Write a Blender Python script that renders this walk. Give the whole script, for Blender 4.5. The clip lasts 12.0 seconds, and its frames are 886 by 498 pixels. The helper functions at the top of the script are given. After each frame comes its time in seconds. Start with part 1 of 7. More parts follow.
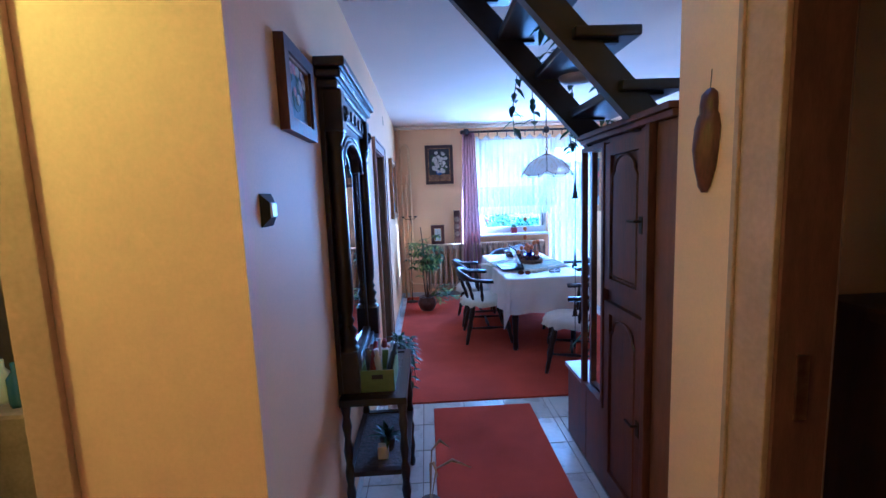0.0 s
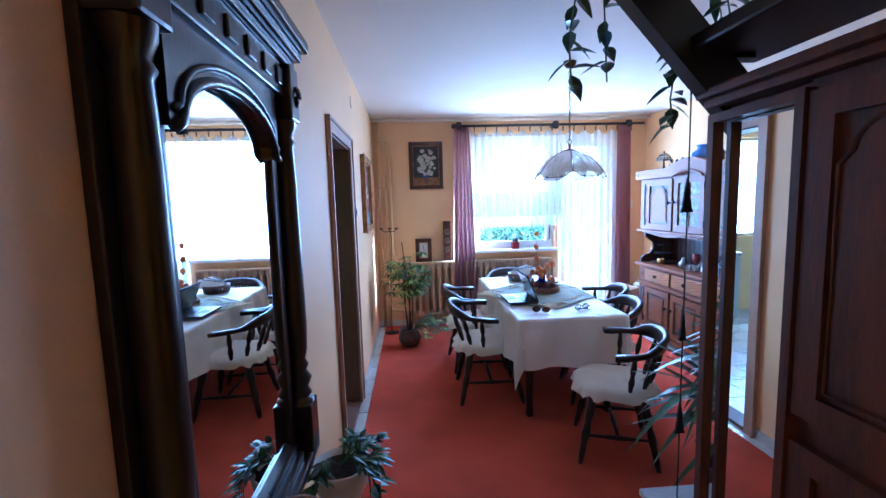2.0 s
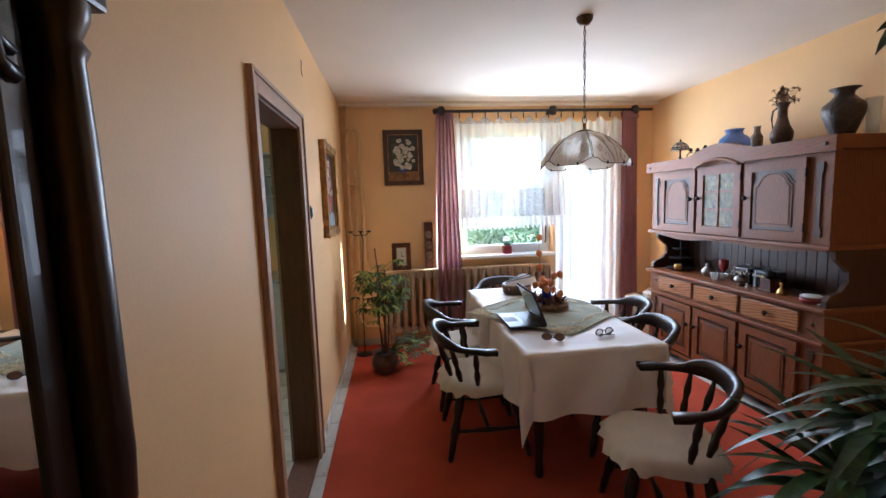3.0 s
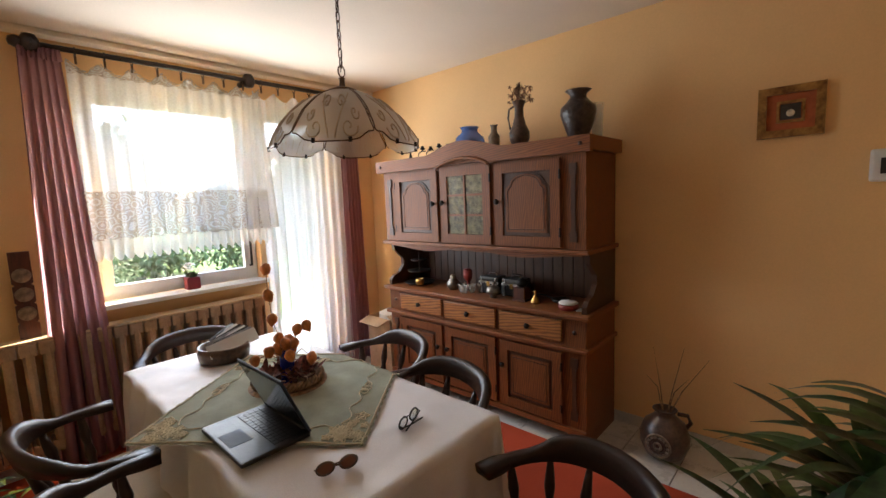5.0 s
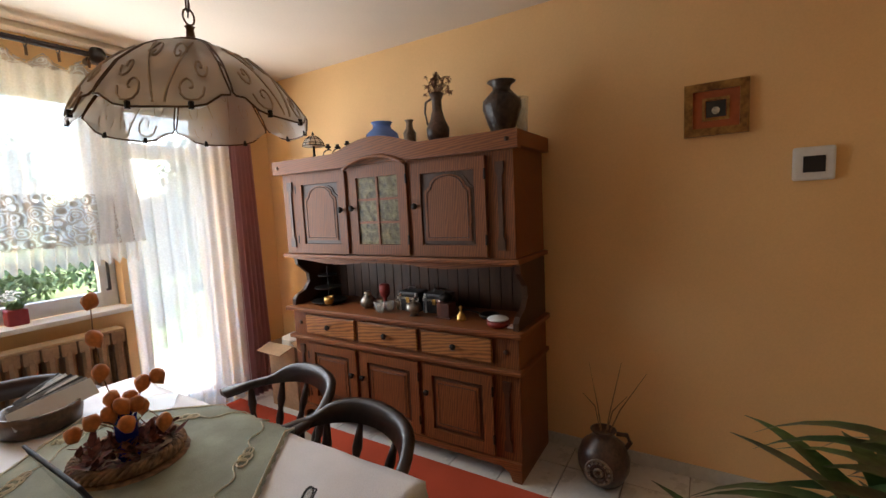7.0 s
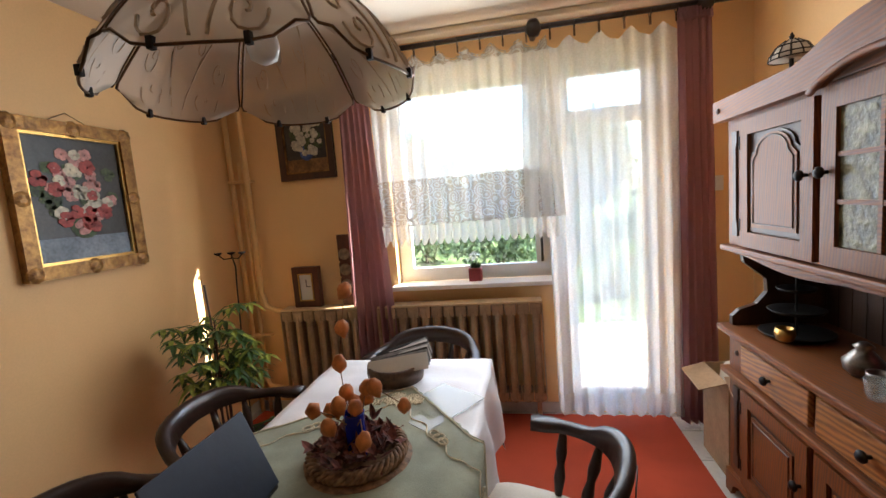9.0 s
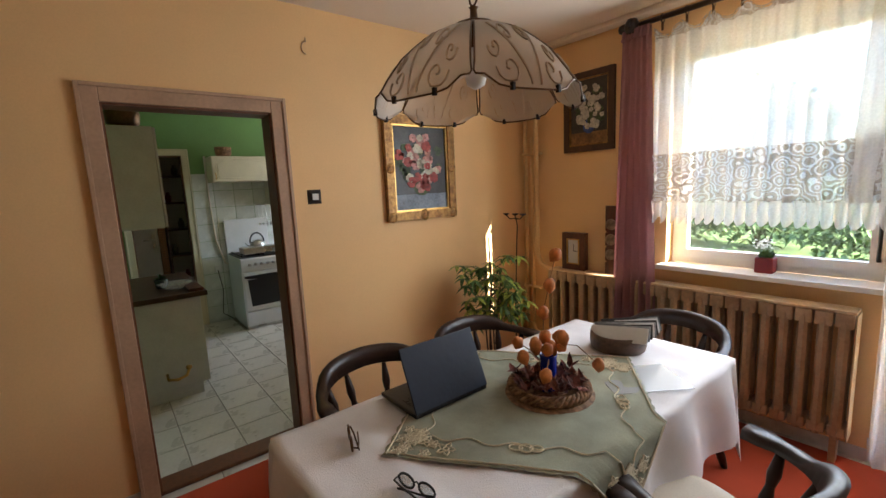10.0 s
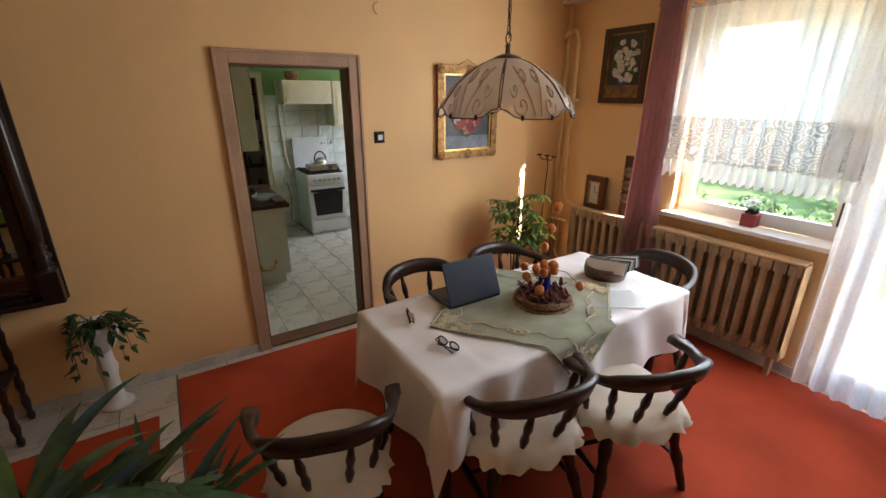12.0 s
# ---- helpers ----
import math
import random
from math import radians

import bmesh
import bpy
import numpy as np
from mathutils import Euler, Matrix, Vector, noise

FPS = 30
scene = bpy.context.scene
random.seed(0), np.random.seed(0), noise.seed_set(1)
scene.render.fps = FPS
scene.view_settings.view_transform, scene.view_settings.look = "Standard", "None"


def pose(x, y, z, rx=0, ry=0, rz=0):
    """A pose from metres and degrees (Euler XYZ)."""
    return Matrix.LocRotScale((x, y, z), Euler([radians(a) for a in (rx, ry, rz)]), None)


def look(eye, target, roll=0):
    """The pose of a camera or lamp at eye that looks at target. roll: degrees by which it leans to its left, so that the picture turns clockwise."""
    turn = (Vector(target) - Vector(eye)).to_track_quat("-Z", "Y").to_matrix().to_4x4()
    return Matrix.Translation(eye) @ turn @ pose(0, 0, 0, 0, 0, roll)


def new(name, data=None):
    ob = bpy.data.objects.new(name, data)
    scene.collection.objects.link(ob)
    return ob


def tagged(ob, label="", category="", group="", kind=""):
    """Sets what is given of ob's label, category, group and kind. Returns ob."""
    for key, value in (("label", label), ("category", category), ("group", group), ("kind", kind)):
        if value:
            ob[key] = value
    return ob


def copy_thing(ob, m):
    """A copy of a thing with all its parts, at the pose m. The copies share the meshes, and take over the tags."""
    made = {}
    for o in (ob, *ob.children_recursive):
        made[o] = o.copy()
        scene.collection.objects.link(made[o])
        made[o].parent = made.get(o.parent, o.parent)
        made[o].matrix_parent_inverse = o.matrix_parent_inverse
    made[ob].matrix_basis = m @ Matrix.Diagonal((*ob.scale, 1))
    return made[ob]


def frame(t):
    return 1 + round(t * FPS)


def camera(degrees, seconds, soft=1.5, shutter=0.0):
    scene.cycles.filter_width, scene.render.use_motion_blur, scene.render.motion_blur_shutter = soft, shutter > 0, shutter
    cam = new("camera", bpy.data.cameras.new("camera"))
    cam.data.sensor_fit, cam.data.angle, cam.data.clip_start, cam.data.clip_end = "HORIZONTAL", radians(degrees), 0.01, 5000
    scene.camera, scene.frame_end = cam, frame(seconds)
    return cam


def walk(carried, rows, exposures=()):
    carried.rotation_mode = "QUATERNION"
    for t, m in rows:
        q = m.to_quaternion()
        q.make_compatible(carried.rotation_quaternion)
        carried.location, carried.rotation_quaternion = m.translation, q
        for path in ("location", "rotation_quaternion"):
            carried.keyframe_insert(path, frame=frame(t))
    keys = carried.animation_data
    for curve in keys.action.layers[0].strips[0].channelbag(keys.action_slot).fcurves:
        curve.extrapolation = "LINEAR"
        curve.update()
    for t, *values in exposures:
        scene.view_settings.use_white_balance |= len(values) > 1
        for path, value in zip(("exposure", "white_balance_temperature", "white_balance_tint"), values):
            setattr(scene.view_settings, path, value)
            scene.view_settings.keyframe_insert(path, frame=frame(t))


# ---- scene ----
cam = camera(92.2, 12.0)
PATH = [
    (0, (0.333, 0.368, 1.548), (0.406, 2.352, 1.304), -2.2),
    (0.5, (0.295, 0.597, 1.554), (0.407, 2.581, 1.321), -2.2),
    (1, (0.317, 0.856, 1.549), (0.452, 2.838, 1.321), -2.1),
    (1.5, (0.362, 1.176, 1.562), (0.498, 3.159, 1.346), -1.8),
    (2, (0.372, 1.532, 1.556), (0.511, 3.516, 1.342), -1.6),
    (2.5, (0.385, 1.9, 1.542), (0.520, 3.884, 1.329), -1.8),
    (4.5, (0.622, 3.279, 1.504), (1.766, 4.904, 1.28), -2.2),
    (5, (0.650, 3.472, 1.530), (2.115, 4.813, 1.296), -2.4),
    (5.5, (0.622, 3.585, 1.531), (2.29, 4.665, 1.303), -2.4),
    (6, (0.625, 3.682, 1.538), (2.365, 4.641, 1.314), -2.6),
    (6.5, (0.713, 3.742, 1.510), (2.475, 4.665, 1.304), -2.5),
    (7.5, (1.28, 3.63, 1.497), (2.71, 5.00, 1.282), -3.3),
    (8.5, (1.858, 3.968, 1.494), (2.084, 5.942, 1.262), -4.2),
    (9, (2.034, 4.068, 1.508), (1.665, 6.021, 1.284), -4.7),
    (9.5, (2.180, 4.100, 1.525), (1.091, 5.764, 1.314), -4.2),
    (10, (2.445, 3.994, 1.530), (0.895, 5.223, 1.237), -2.7),
    (10.5, (2.624, 3.833, 1.565), (1.017, 4.985, 1.264), -2.4),
    (11, (2.745, 3.725, 1.572), (1.130, 4.860, 1.249), -1.3),
    (11.5, (2.870, 3.672, 1.651), (1.281, 4.767, 1.124), 0.1),
    (12, (2.957, 3.639, 1.794), (1.373, 4.656, 1.118), 0.1),
]
EXPOSURES = [(0, 4.25, 3250, 10), (1.5, 4.3, 3250, 9), (2.5, 3.85, 4500, 9), (4.5, 3.2, 6200, 11), (6.5, 3.0, 6400, 11), (9.0, 3.0, 6100, 9), (10.5, 3.2, 6200, 9), (12, 3.35, 6200, 9)]
walk(cam, [(t, look(eye, target, roll)) for t, eye, target, roll in PATH], EXPOSURES)

# ---- light ----
SUN_EL, SUN_AZ = 27.0, 71.0          # azimuth clockwise from +y
world = bpy.data.worlds.new("world")
scene.world = world
world.use_nodes = True
wn = world.node_tree
sky = wn.nodes.new("ShaderNodeTexSky")
sky.sky_type, sky.sun_disc = "NISHITA", False
sky.sun_elevation, sky.sun_rotation = radians(SUN_EL), radians(SUN_AZ)
wn.nodes["Background"].inputs[1].default_value = 0.15
wn.links.new(sky.outputs[0], wn.nodes["Background"].inputs[0])
sd = Vector((math.sin(radians(SUN_AZ)) * math.cos(radians(SUN_EL)), math.cos(radians(SUN_AZ)) * math.cos(radians(SUN_EL)), math.sin(radians(SUN_EL))))
sun = new("sun", bpy.data.lights.new("sun", "SUN"))
sun.data.energy, sun.data.angle, sun.data.color = 4.8, radians(0.5), (1.0, 0.93, 0.82)
sun.matrix_world = look(sd * 60, (0, 0, 0))


def lamp(name, at, power, radius, colour):
    ob = new(name, bpy.data.lights.new(name, "POINT"))
    ob.data.energy, ob.data.shadow_soft_size, ob.data.color = power, radius, colour
    ob.location = at
    return ob


lamp("hall_lamp", (-0.95, 0.80, 2.25), 1.9, 0.08, (1.0, 0.62, 0.003))
lamp("bath_lamp", (-1.3, 2.2, 2.3), 0.4, 0.08, (1.0, 0.66, 0.3))




def fill_lamp(name, at, wide, high, power):
    """An added area lamp just inside a window, on top of the sky's light."""
    ob = new(name, bpy.data.lights.new(name, "AREA"))
    ob.data.shape, ob.data.size, ob.data.size_y = "RECTANGLE", wide, high
    ob.data.energy, ob.data.color = power, (0.95, 0.97, 1.0)
    ob.matrix_world = look(at, (at[0], at[1] - 3.7, at[2] - 0.05))


# Extra lamps on the room side of the windows, added to brighten the interior.
fill_lamp("window_fill_lamp", (2.02, 6.70, 1.65), 1.75, 1.35, 4.2)
fill_lamp("kitchen_fill_lamp", (-2.4, 6.92, 1.65), 0.9, 1.2, 2.3)


# ---- materials ----
def mat(name, colour, rough=0.6, metal=0.0, vary=0.12, scale=8.0, fine=60.0, bump=0.1, stretch=(1, 1, 1), coat=0.0, second=None, rnd=0.0, grain=0.0, trans=0.0, alpha=1.0, spec=0.5):
    """A surface with tone variation at two scales, grain relief and uneven gloss."""
    m = bpy.data.materials.new(name)
    m.use_nodes = True
    n, l = m.node_tree.nodes, m.node_tree.links
    b = n["Principled BSDF"]
    b.inputs["Roughness"].default_value, b.inputs["Metallic"].default_value = rough, metal
    b.inputs["Coat Weight"].default_value = coat
    b.inputs["Specular IOR Level"].default_value = spec
    b.inputs["Transmission Weight"].default_value = trans
    b.inputs["Alpha"].default_value = alpha
    co, mp = n.new("ShaderNodeTexCoord"), n.new("ShaderNodeMapping")
    mp.inputs["Scale"].default_value = stretch
    l.new(co.outputs["Object"], mp.inputs[0])
    big, small = n.new("ShaderNodeTexNoise"), n.new("ShaderNodeTexNoise")
    big.inputs["Scale"].default_value, small.inputs["Scale"].default_value = scale, fine
    big.inputs["Detail"].default_value = small.inputs["Detail"].default_value = 5
    if grain:
        n.remove(big)
        big = n.new("ShaderNodeTexWave")
        big.bands_direction = "DIAGONAL"
        big.inputs["Scale"].default_value, big.inputs["Distortion"].default_value = grain, 7.0
        big.inputs["Detail"].default_value, big.inputs["Detail Scale"].default_value = 3.0, 0.7
    l.new(mp.outputs[0], big.inputs["Vector"]), l.new(mp.outputs[0], small.inputs["Vector"])
    mixn = n.new("ShaderNodeMix")
    mixn.data_type = "RGBA"
    dark = second or tuple(c * (1 - 2.2 * vary) for c in colour)
    lite = colour if second else tuple(min(1, c * (1 + vary)) for c in colour)
    mixn.inputs[6].default_value, mixn.inputs[7].default_value = (*dark, 1), (*lite, 1)
    ad = n.new("ShaderNodeMath")
    ad.operation = "MULTIPLY_ADD"
    l.new(small.outputs[0], ad.inputs[0])
    ad.inputs[1].default_value = 0.6
    rg = n.new("ShaderNodeMapRange")
    rg.inputs[1].default_value, rg.inputs[2].default_value = (0.1, 1.3) if grain else (0.55, 1.05)
    l.new(big.outputs["Fac"], ad.inputs[2])
    l.new(ad.outputs[0], rg.inputs[0]), l.new(rg.outputs[0], mixn.inputs[0])
    out = mixn.outputs[2]
    if rnd:
        oi, hs = n.new("ShaderNodeObjectInfo"), n.new("ShaderNodeHueSaturation")
        mr = n.new("ShaderNodeMapRange")
        mr.inputs[3].default_value, mr.inputs[4].default_value = 1 - rnd, 1 + rnd
        l.new(oi.outputs["Random"], mr.inputs[0]), l.new(mr.outputs[0], hs.inputs["Value"])
        l.new(out, hs.inputs["Color"])
        out = hs.outputs[0]
    l.new(out, b.inputs["Base Color"])
    if bump:
        bp = n.new("ShaderNodeBump")
        bp.inputs["Strength"].default_value, bp.inputs["Distance"].default_value = bump, 0.01
        l.new(ad.outputs[0], bp.inputs["Height"]), l.new(bp.outputs[0], b.inputs["Normal"])
    rr = n.new("ShaderNodeMapRange")
    rr.inputs[3].default_value, rr.inputs[4].default_value = max(0.02, rough - 0.08), min(1, rough + 0.1)
    l.new(big.outputs["Fac"], rr.inputs[0]), l.new(rr.outputs[0], b.inputs["Roughness"])
    return m


def sheer(name, colour, gap, pattern=0.0, pass_on=0.72):
    """Thin woven cloth: lets light through, with an optional lace pattern."""
    m = bpy.data.materials.new(name)
    m.use_nodes = True
    n, l = m.node_tree.nodes, m.node_tree.links
    n.remove(n["Principled BSDF"])
    df, tl, tp = n.new("ShaderNodeBsdfDiffuse"), n.new("ShaderNodeBsdfTranslucent"), n.new("ShaderNodeBsdfTransparent")
    df.inputs[0].default_value = tl.inputs[0].default_value = (*colour, 1)
    a, b2 = n.new("ShaderNodeMixShader"), n.new("ShaderNodeMixShader")
    a.inputs[0].default_value = pass_on
    l.new(df.outputs[0], a.inputs[1]), l.new(tl.outputs[0], a.inputs[2])
    l.new(tp.outputs[0], b2.inputs[1]), l.new(a.outputs[0], b2.inputs[2])
    b2.inputs[0].default_value = 1 - gap
    co = n.new("ShaderNodeTexCoord")
    nz = n.new("ShaderNodeTexNoise")
    nz.inputs["Scale"].default_value = 90
    l.new(co.outputs["Object"], nz.inputs["Vector"])
    r = n.new("ShaderNodeMapRange")
    r.inputs[3].default_value, r.inputs[4].default_value = 1 - gap - 0.12, 1 - gap + 0.12
    l.new(nz.outputs[0], r.inputs[0])
    last = r.outputs[0]
    if pattern:
        vo = n.new("ShaderNodeTexVoronoi")
        vo.inputs["Scale"].default_value = pattern
        l.new(co.outputs["UV"], vo.inputs["Vector"])
        w = n.new("ShaderNodeMath")
        w.operation = "SINE"
        k = n.new("ShaderNodeMath")
        k.operation = "MULTIPLY"
        k.inputs[1].default_value = 26
        l.new(vo.outputs["Distance"], k.inputs[0]), l.new(k.outputs[0], w.inputs[0])
        r2 = n.new("ShaderNodeMapRange")
        r2.inputs[1].default_value, r2.inputs[2].default_value = -0.2, 0.3
        r2.inputs[3].default_value, r2.inputs[4].default_value = 0.14, 0.92
        l.new(w.outputs[0], r2.inputs[0])
        last = r2.outputs[0]
    l.new(last, b2.inputs[0])
    l.new(b2.outputs[0], n["Material Output"].inputs[0])
    return m


def clear(name, colour, rough, mixing):
    """Window or shade glass: part see-through, part gloss."""
    m = bpy.data.materials.new(name)
    m.use_nodes = True
    n, l = m.node_tree.nodes, m.node_tree.links
    b = n["Principled BSDF"]
    b.inputs["Base Color"].default_value, b.inputs["Roughness"].default_value = (*colour, 1), rough
    tp, mx = n.new("ShaderNodeBsdfTransparent"), n.new("ShaderNodeMixShader")
    tp.inputs[0].default_value = (*[0.5 + 0.5 * c for c in colour], 1)
    mx.inputs[0].default_value = mixing
    l.new(tp.outputs[0], mx.inputs[1]), l.new(b.outputs[0], mx.inputs[2]), l.new(mx.outputs[0], n["Material Output"].inputs[0])
    return m


def mirror_glass():
    m = bpy.data.materials.new("mirror_glass")
    m.use_nodes = True
    b = m.node_tree.nodes["Principled BSDF"]
    b.inputs["Base Color"].default_value = (0.86, 0.89, 0.89, 1)
    b.inputs["Metallic"].default_value, b.inputs["Roughness"].default_value = 1.0, 0.01
    return m


APRICOT = mat("apricot_plaster", (0.82, 0.53, 0.245), 0.6, vary=0.035, scale=1.6, fine=120, bump=0.06)
WHITEP = mat("ceiling_paint", (0.83, 0.73, 0.60), 0.85, vary=0.03, scale=1.5, fine=90, bump=0.04)
GREENP = mat("green_paint", (0.16, 0.30, 0.10), 0.7, vary=0.06, scale=3, bump=0.05)
# The dimness of bathroom and store room is put into this brown.
DIMROOM = mat("dim_room_brown", (0.30, 0.22, 0.12), 0.6, vary=0.1)
CARPET = mat("red_carpet", (0.46, 0.075, 0.035), 0.95, vary=0.14, scale=2.2, fine=420, bump=0.35, spec=0.1)
TILE = mat("white_tile", (0.62, 0.59, 0.53), 0.28, vary=0.06, scale=5, fine=40, bump=0.015, rnd=0.06)
GROUT = mat("grout", (0.30, 0.27, 0.23), 0.9, vary=0.12)
WALLTILE = mat("kitchen_wall_tile", (0.62, 0.66, 0.62), 0.25, vary=0.05, bump=0.01, rnd=0.04)
OAK = mat("brown_oak", (0.26, 0.088, 0.025), 0.46, vary=0.2, scale=3, fine=26, bump=0.025, spec=0.35, stretch=(6, 0.6, 6), grain=8.0, second=(0.11, 0.035, 0.012))
OAKV = mat("brown_oak_upright", (0.23, 0.077, 0.022), 0.46, vary=0.2, scale=3, fine=26, bump=0.025, spec=0.35, stretch=(6, 6, 0.6), grain=8.0, second=(0.09, 0.029, 0.010))
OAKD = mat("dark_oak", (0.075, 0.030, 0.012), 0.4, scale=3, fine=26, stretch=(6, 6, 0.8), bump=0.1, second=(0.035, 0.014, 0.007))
OAKL = mat("light_oak", (0.44, 0.18, 0.05), 0.38, scale=3.5, fine=22, stretch=(6, 0.9, 6), grain=5.0, bump=0.03, second=(0.14, 0.05, 0.016))
REDWOOD = mat("red_stained_wood", (0.125, 0.034, 0.016), 0.45, scale=3, fine=24, stretch=(6, 6, 0.8), bump=0.1, second=(0.038, 0.011, 0.007))
EBONY = mat("black_brown_wood", (0.028, 0.013, 0.009), 0.3, scale=4, fine=30, stretch=(5, 5, 0.8), bump=0.06, coat=0.25, second=(0.012, 0.006, 0.005))
CHAIRW = mat("dark_chair_wood", (0.032, 0.014, 0.009), 0.36, scale=5, fine=40, bump=0.06, coat=0.08, spec=0.35, second=(0.014, 0.007, 0.005))
STAIRW = mat("stair_paint", (0.022, 0.016, 0.016), 0.35, scale=4, fine=30, bump=0.06)
FRAMEW = mat("beige_door_frame", (0.46, 0.29, 0.18), 0.5, vary=0.1, scale=4, bump=0.05)
DOORBROWN = mat("brown_door_edge", (0.16, 0.06, 0.025), 0.5, vary=0.15, stretch=(5, 5, 0.8))
PVC = mat("white_window_frame", (0.80, 0.79, 0.76), 0.35, vary=0.03, bump=0.01)
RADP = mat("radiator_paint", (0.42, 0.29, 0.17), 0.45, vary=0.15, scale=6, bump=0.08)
RADL = mat("radiator_pale", (0.62, 0.45, 0.26), 0.45, vary=0.15, scale=6, bump=0.08)
PIPE = mat("pipe_paint", (0.76, 0.52, 0.24), 0.5, vary=0.05, bump=0.04)
CLOTH = mat("white_tablecloth", (0.80, 0.78, 0.79), 0.5, vary=0.05, scale=5, fine=240, bump=0.4, spec=0.3)
SAGE = mat("sage_runner", (0.30, 0.31, 0.23), 0.9, vary=0.14, scale=9, fine=300, bump=0.3)
CREAM = mat("cream_cushion", (0.64, 0.57, 0.47), 0.95, vary=0.06, fine=200, bump=0.2)
LACE = mat("cream_lace", (0.72, 0.65, 0.48), 0.9, vary=0.1, fine=200, bump=0.3)
PURPLE = sheer("plum_drape", (0.45, 0.26, 0.285), 0.0)
VOILE = sheer("white_voile", (0.92, 0.94, 0.97), 0.30)
VOILE2 = sheer("white_voile_dense", (0.82, 0.80, 0.77), 0.20, 0.0, 0.5)
LACEC = sheer("lace_band", (0.50, 0.46, 0.41), 0.35, 16.0, 0.10)
PANE = clear("window_glass", (0.95, 0.97, 0.97), 0.02, 0.06)
SHADEG = clear("etched_shade_glass", (0.88, 0.80, 0.70), 0.35, 0.56)
ETCH = mat("etching", (0.44, 0.35, 0.25), 0.5, vary=0.1)
BRONZE = mat("bronze_metal", (0.13, 0.075, 0.04), 0.38, 0.9, vary=0.2)
BRASS = mat("brass", (0.62, 0.38, 0.12), 0.3, 1.0, vary=0.15)
GILT = mat("gilt_frame", (0.46, 0.25, 0.07), 0.4, 0.5, vary=0.3, scale=18, bump=0.5, second=(0.13, 0.055, 0.016))
BLACK = mat("black_plastic", (0.014, 0.015, 0.018), 0.4, vary=0.1)
STEEL = mat("steel", (0.55, 0.55, 0.54), 0.28, 1.0, vary=0.1)
PEWTER = mat("pewter", (0.30, 0.27, 0.24), 0.35, 0.9, vary=0.25)
WHITEE = mat("white_enamel", (0.72, 0.73, 0.73), 0.3, vary=0.03, bump=0.01)
IRON = mat("black_iron", (0.02, 0.016, 0.014), 0.5, 0.6, vary=0.2)
MIRROR = mirror_glass()


# ---- mesh helpers ----
def part(name, bm, material, parent=None, label="", smooth=False):
    me = bpy.data.meshes.new(name)
    bm.normal_update()
    bm.to_mesh(me)
    bm.free()
    for m in (material if isinstance(material, (list, tuple)) else [material]):
        me.materials.append(m)
    if smooth:
        me.polygons.foreach_set("use_smooth", [True] * len(me.polygons))
    ob = new(name, me)
    if parent is not None:
        ob.parent = parent
    if label:
        tagged(ob, label)
    return ob


def thing(name, at, label, category, group="", rz=0.0):
    ob = new(name)
    ob.matrix_world = pose(*at, 0, 0, rz)
    ob.empty_display_size = 0.1
    return tagged(ob, label, category, group)


def box(bm, x0, y0, z0, x1, y1, z1, bev=0.0, mi=0):
    vs = [bm.verts.new(p) for p in ((x0, y0, z0), (x1, y0, z0), (x1, y1, z0), (x0, y1, z0), (x0, y0, z1), (x1, y0, z1), (x1, y1, z1), (x0, y1, z1))]
    fs = [bm.faces.new([vs[i] for i in q]) for q in ((3, 2, 1, 0), (4, 5, 6, 7), (0, 1, 5, 4), (1, 2, 6, 5), (2, 3, 7, 6), (3, 0, 4, 7))]
    for f in fs:
        f.material_index = mi
    if bev:
        es = {e for f in fs for e in f.edges}
        r = bmesh.ops.bevel(bm, geom=list(es), offset=bev, segments=2, affect="EDGES", profile=0.6)
        for f in r["faces"]:
            f.material_index = mi
    return bm


def boxes(*args, bev=0.0):
    bm = bmesh.new()
    for a in args:
        box(bm, *a, bev=bev)
    return bm


def lathe(profile, n=20, at=(0, 0, 0), bm=None, squash=1.0):
    """Turned body: profile rows (radius, height)."""
    bm = bm or bmesh.new()
    rings = []
    for r, z in profile:
        rings.append([bm.verts.new((at[0] + max(r, 0.0005) * math.cos(2 * math.pi * i / n), at[1] + squash * max(r, 0.0005) * math.sin(2 * math.pi * i / n), at[2] + z)) for i in range(n)])
    for a, b in zip(rings, rings[1:]):
        for i in range(n):
            bm.faces.new((a[i], a[(i + 1) % n], b[(i + 1) % n], b[i]))
    bm.faces.new(rings[0][::-1]), bm.faces.new(rings[-1])
    return bm


def tube(points, r, n=8, bm=None, closed=False):
    """A round bar along points; r may be one radius or one for each point."""
    bm = bm or bmesh.new()
    pts = [Vector(p) for p in points]
    rs = r if isinstance(r, (list, tuple)) else [r] * len(pts)
    rings, up = [], Vector((0.13, 0.21, 0.97)).normalized()
    for i, p in enumerate(pts):
        a = pts[i - 1] if (i or closed) else p
        b = pts[(i + 1) % len(pts)] if (i < len(pts) - 1 or closed) else p
        d = (b - a).normalized()
        s = d.cross(up)
        s = s.normalized() if s.length > 1e-4 else d.orthogonal().normalized()
        u = s.cross(d)
        rings.append([bm.verts.new(p + rs[i] * (math.cos(2 * math.pi * k / n) * s + math.sin(2 * math.pi * k / n) * u)) for k in range(n)])
    pairs = list(zip(rings, rings[1:])) + ([(rings[-1], rings[0])] if closed else [])
    for a, b in pairs:
        for k in range(n):
            bm.faces.new((a[k], a[(k + 1) % n], b[(k + 1) % n], b[k]))
    if not closed:
        bm.faces.new(rings[0][::-1]), bm.faces.new(rings[-1])
    return bm


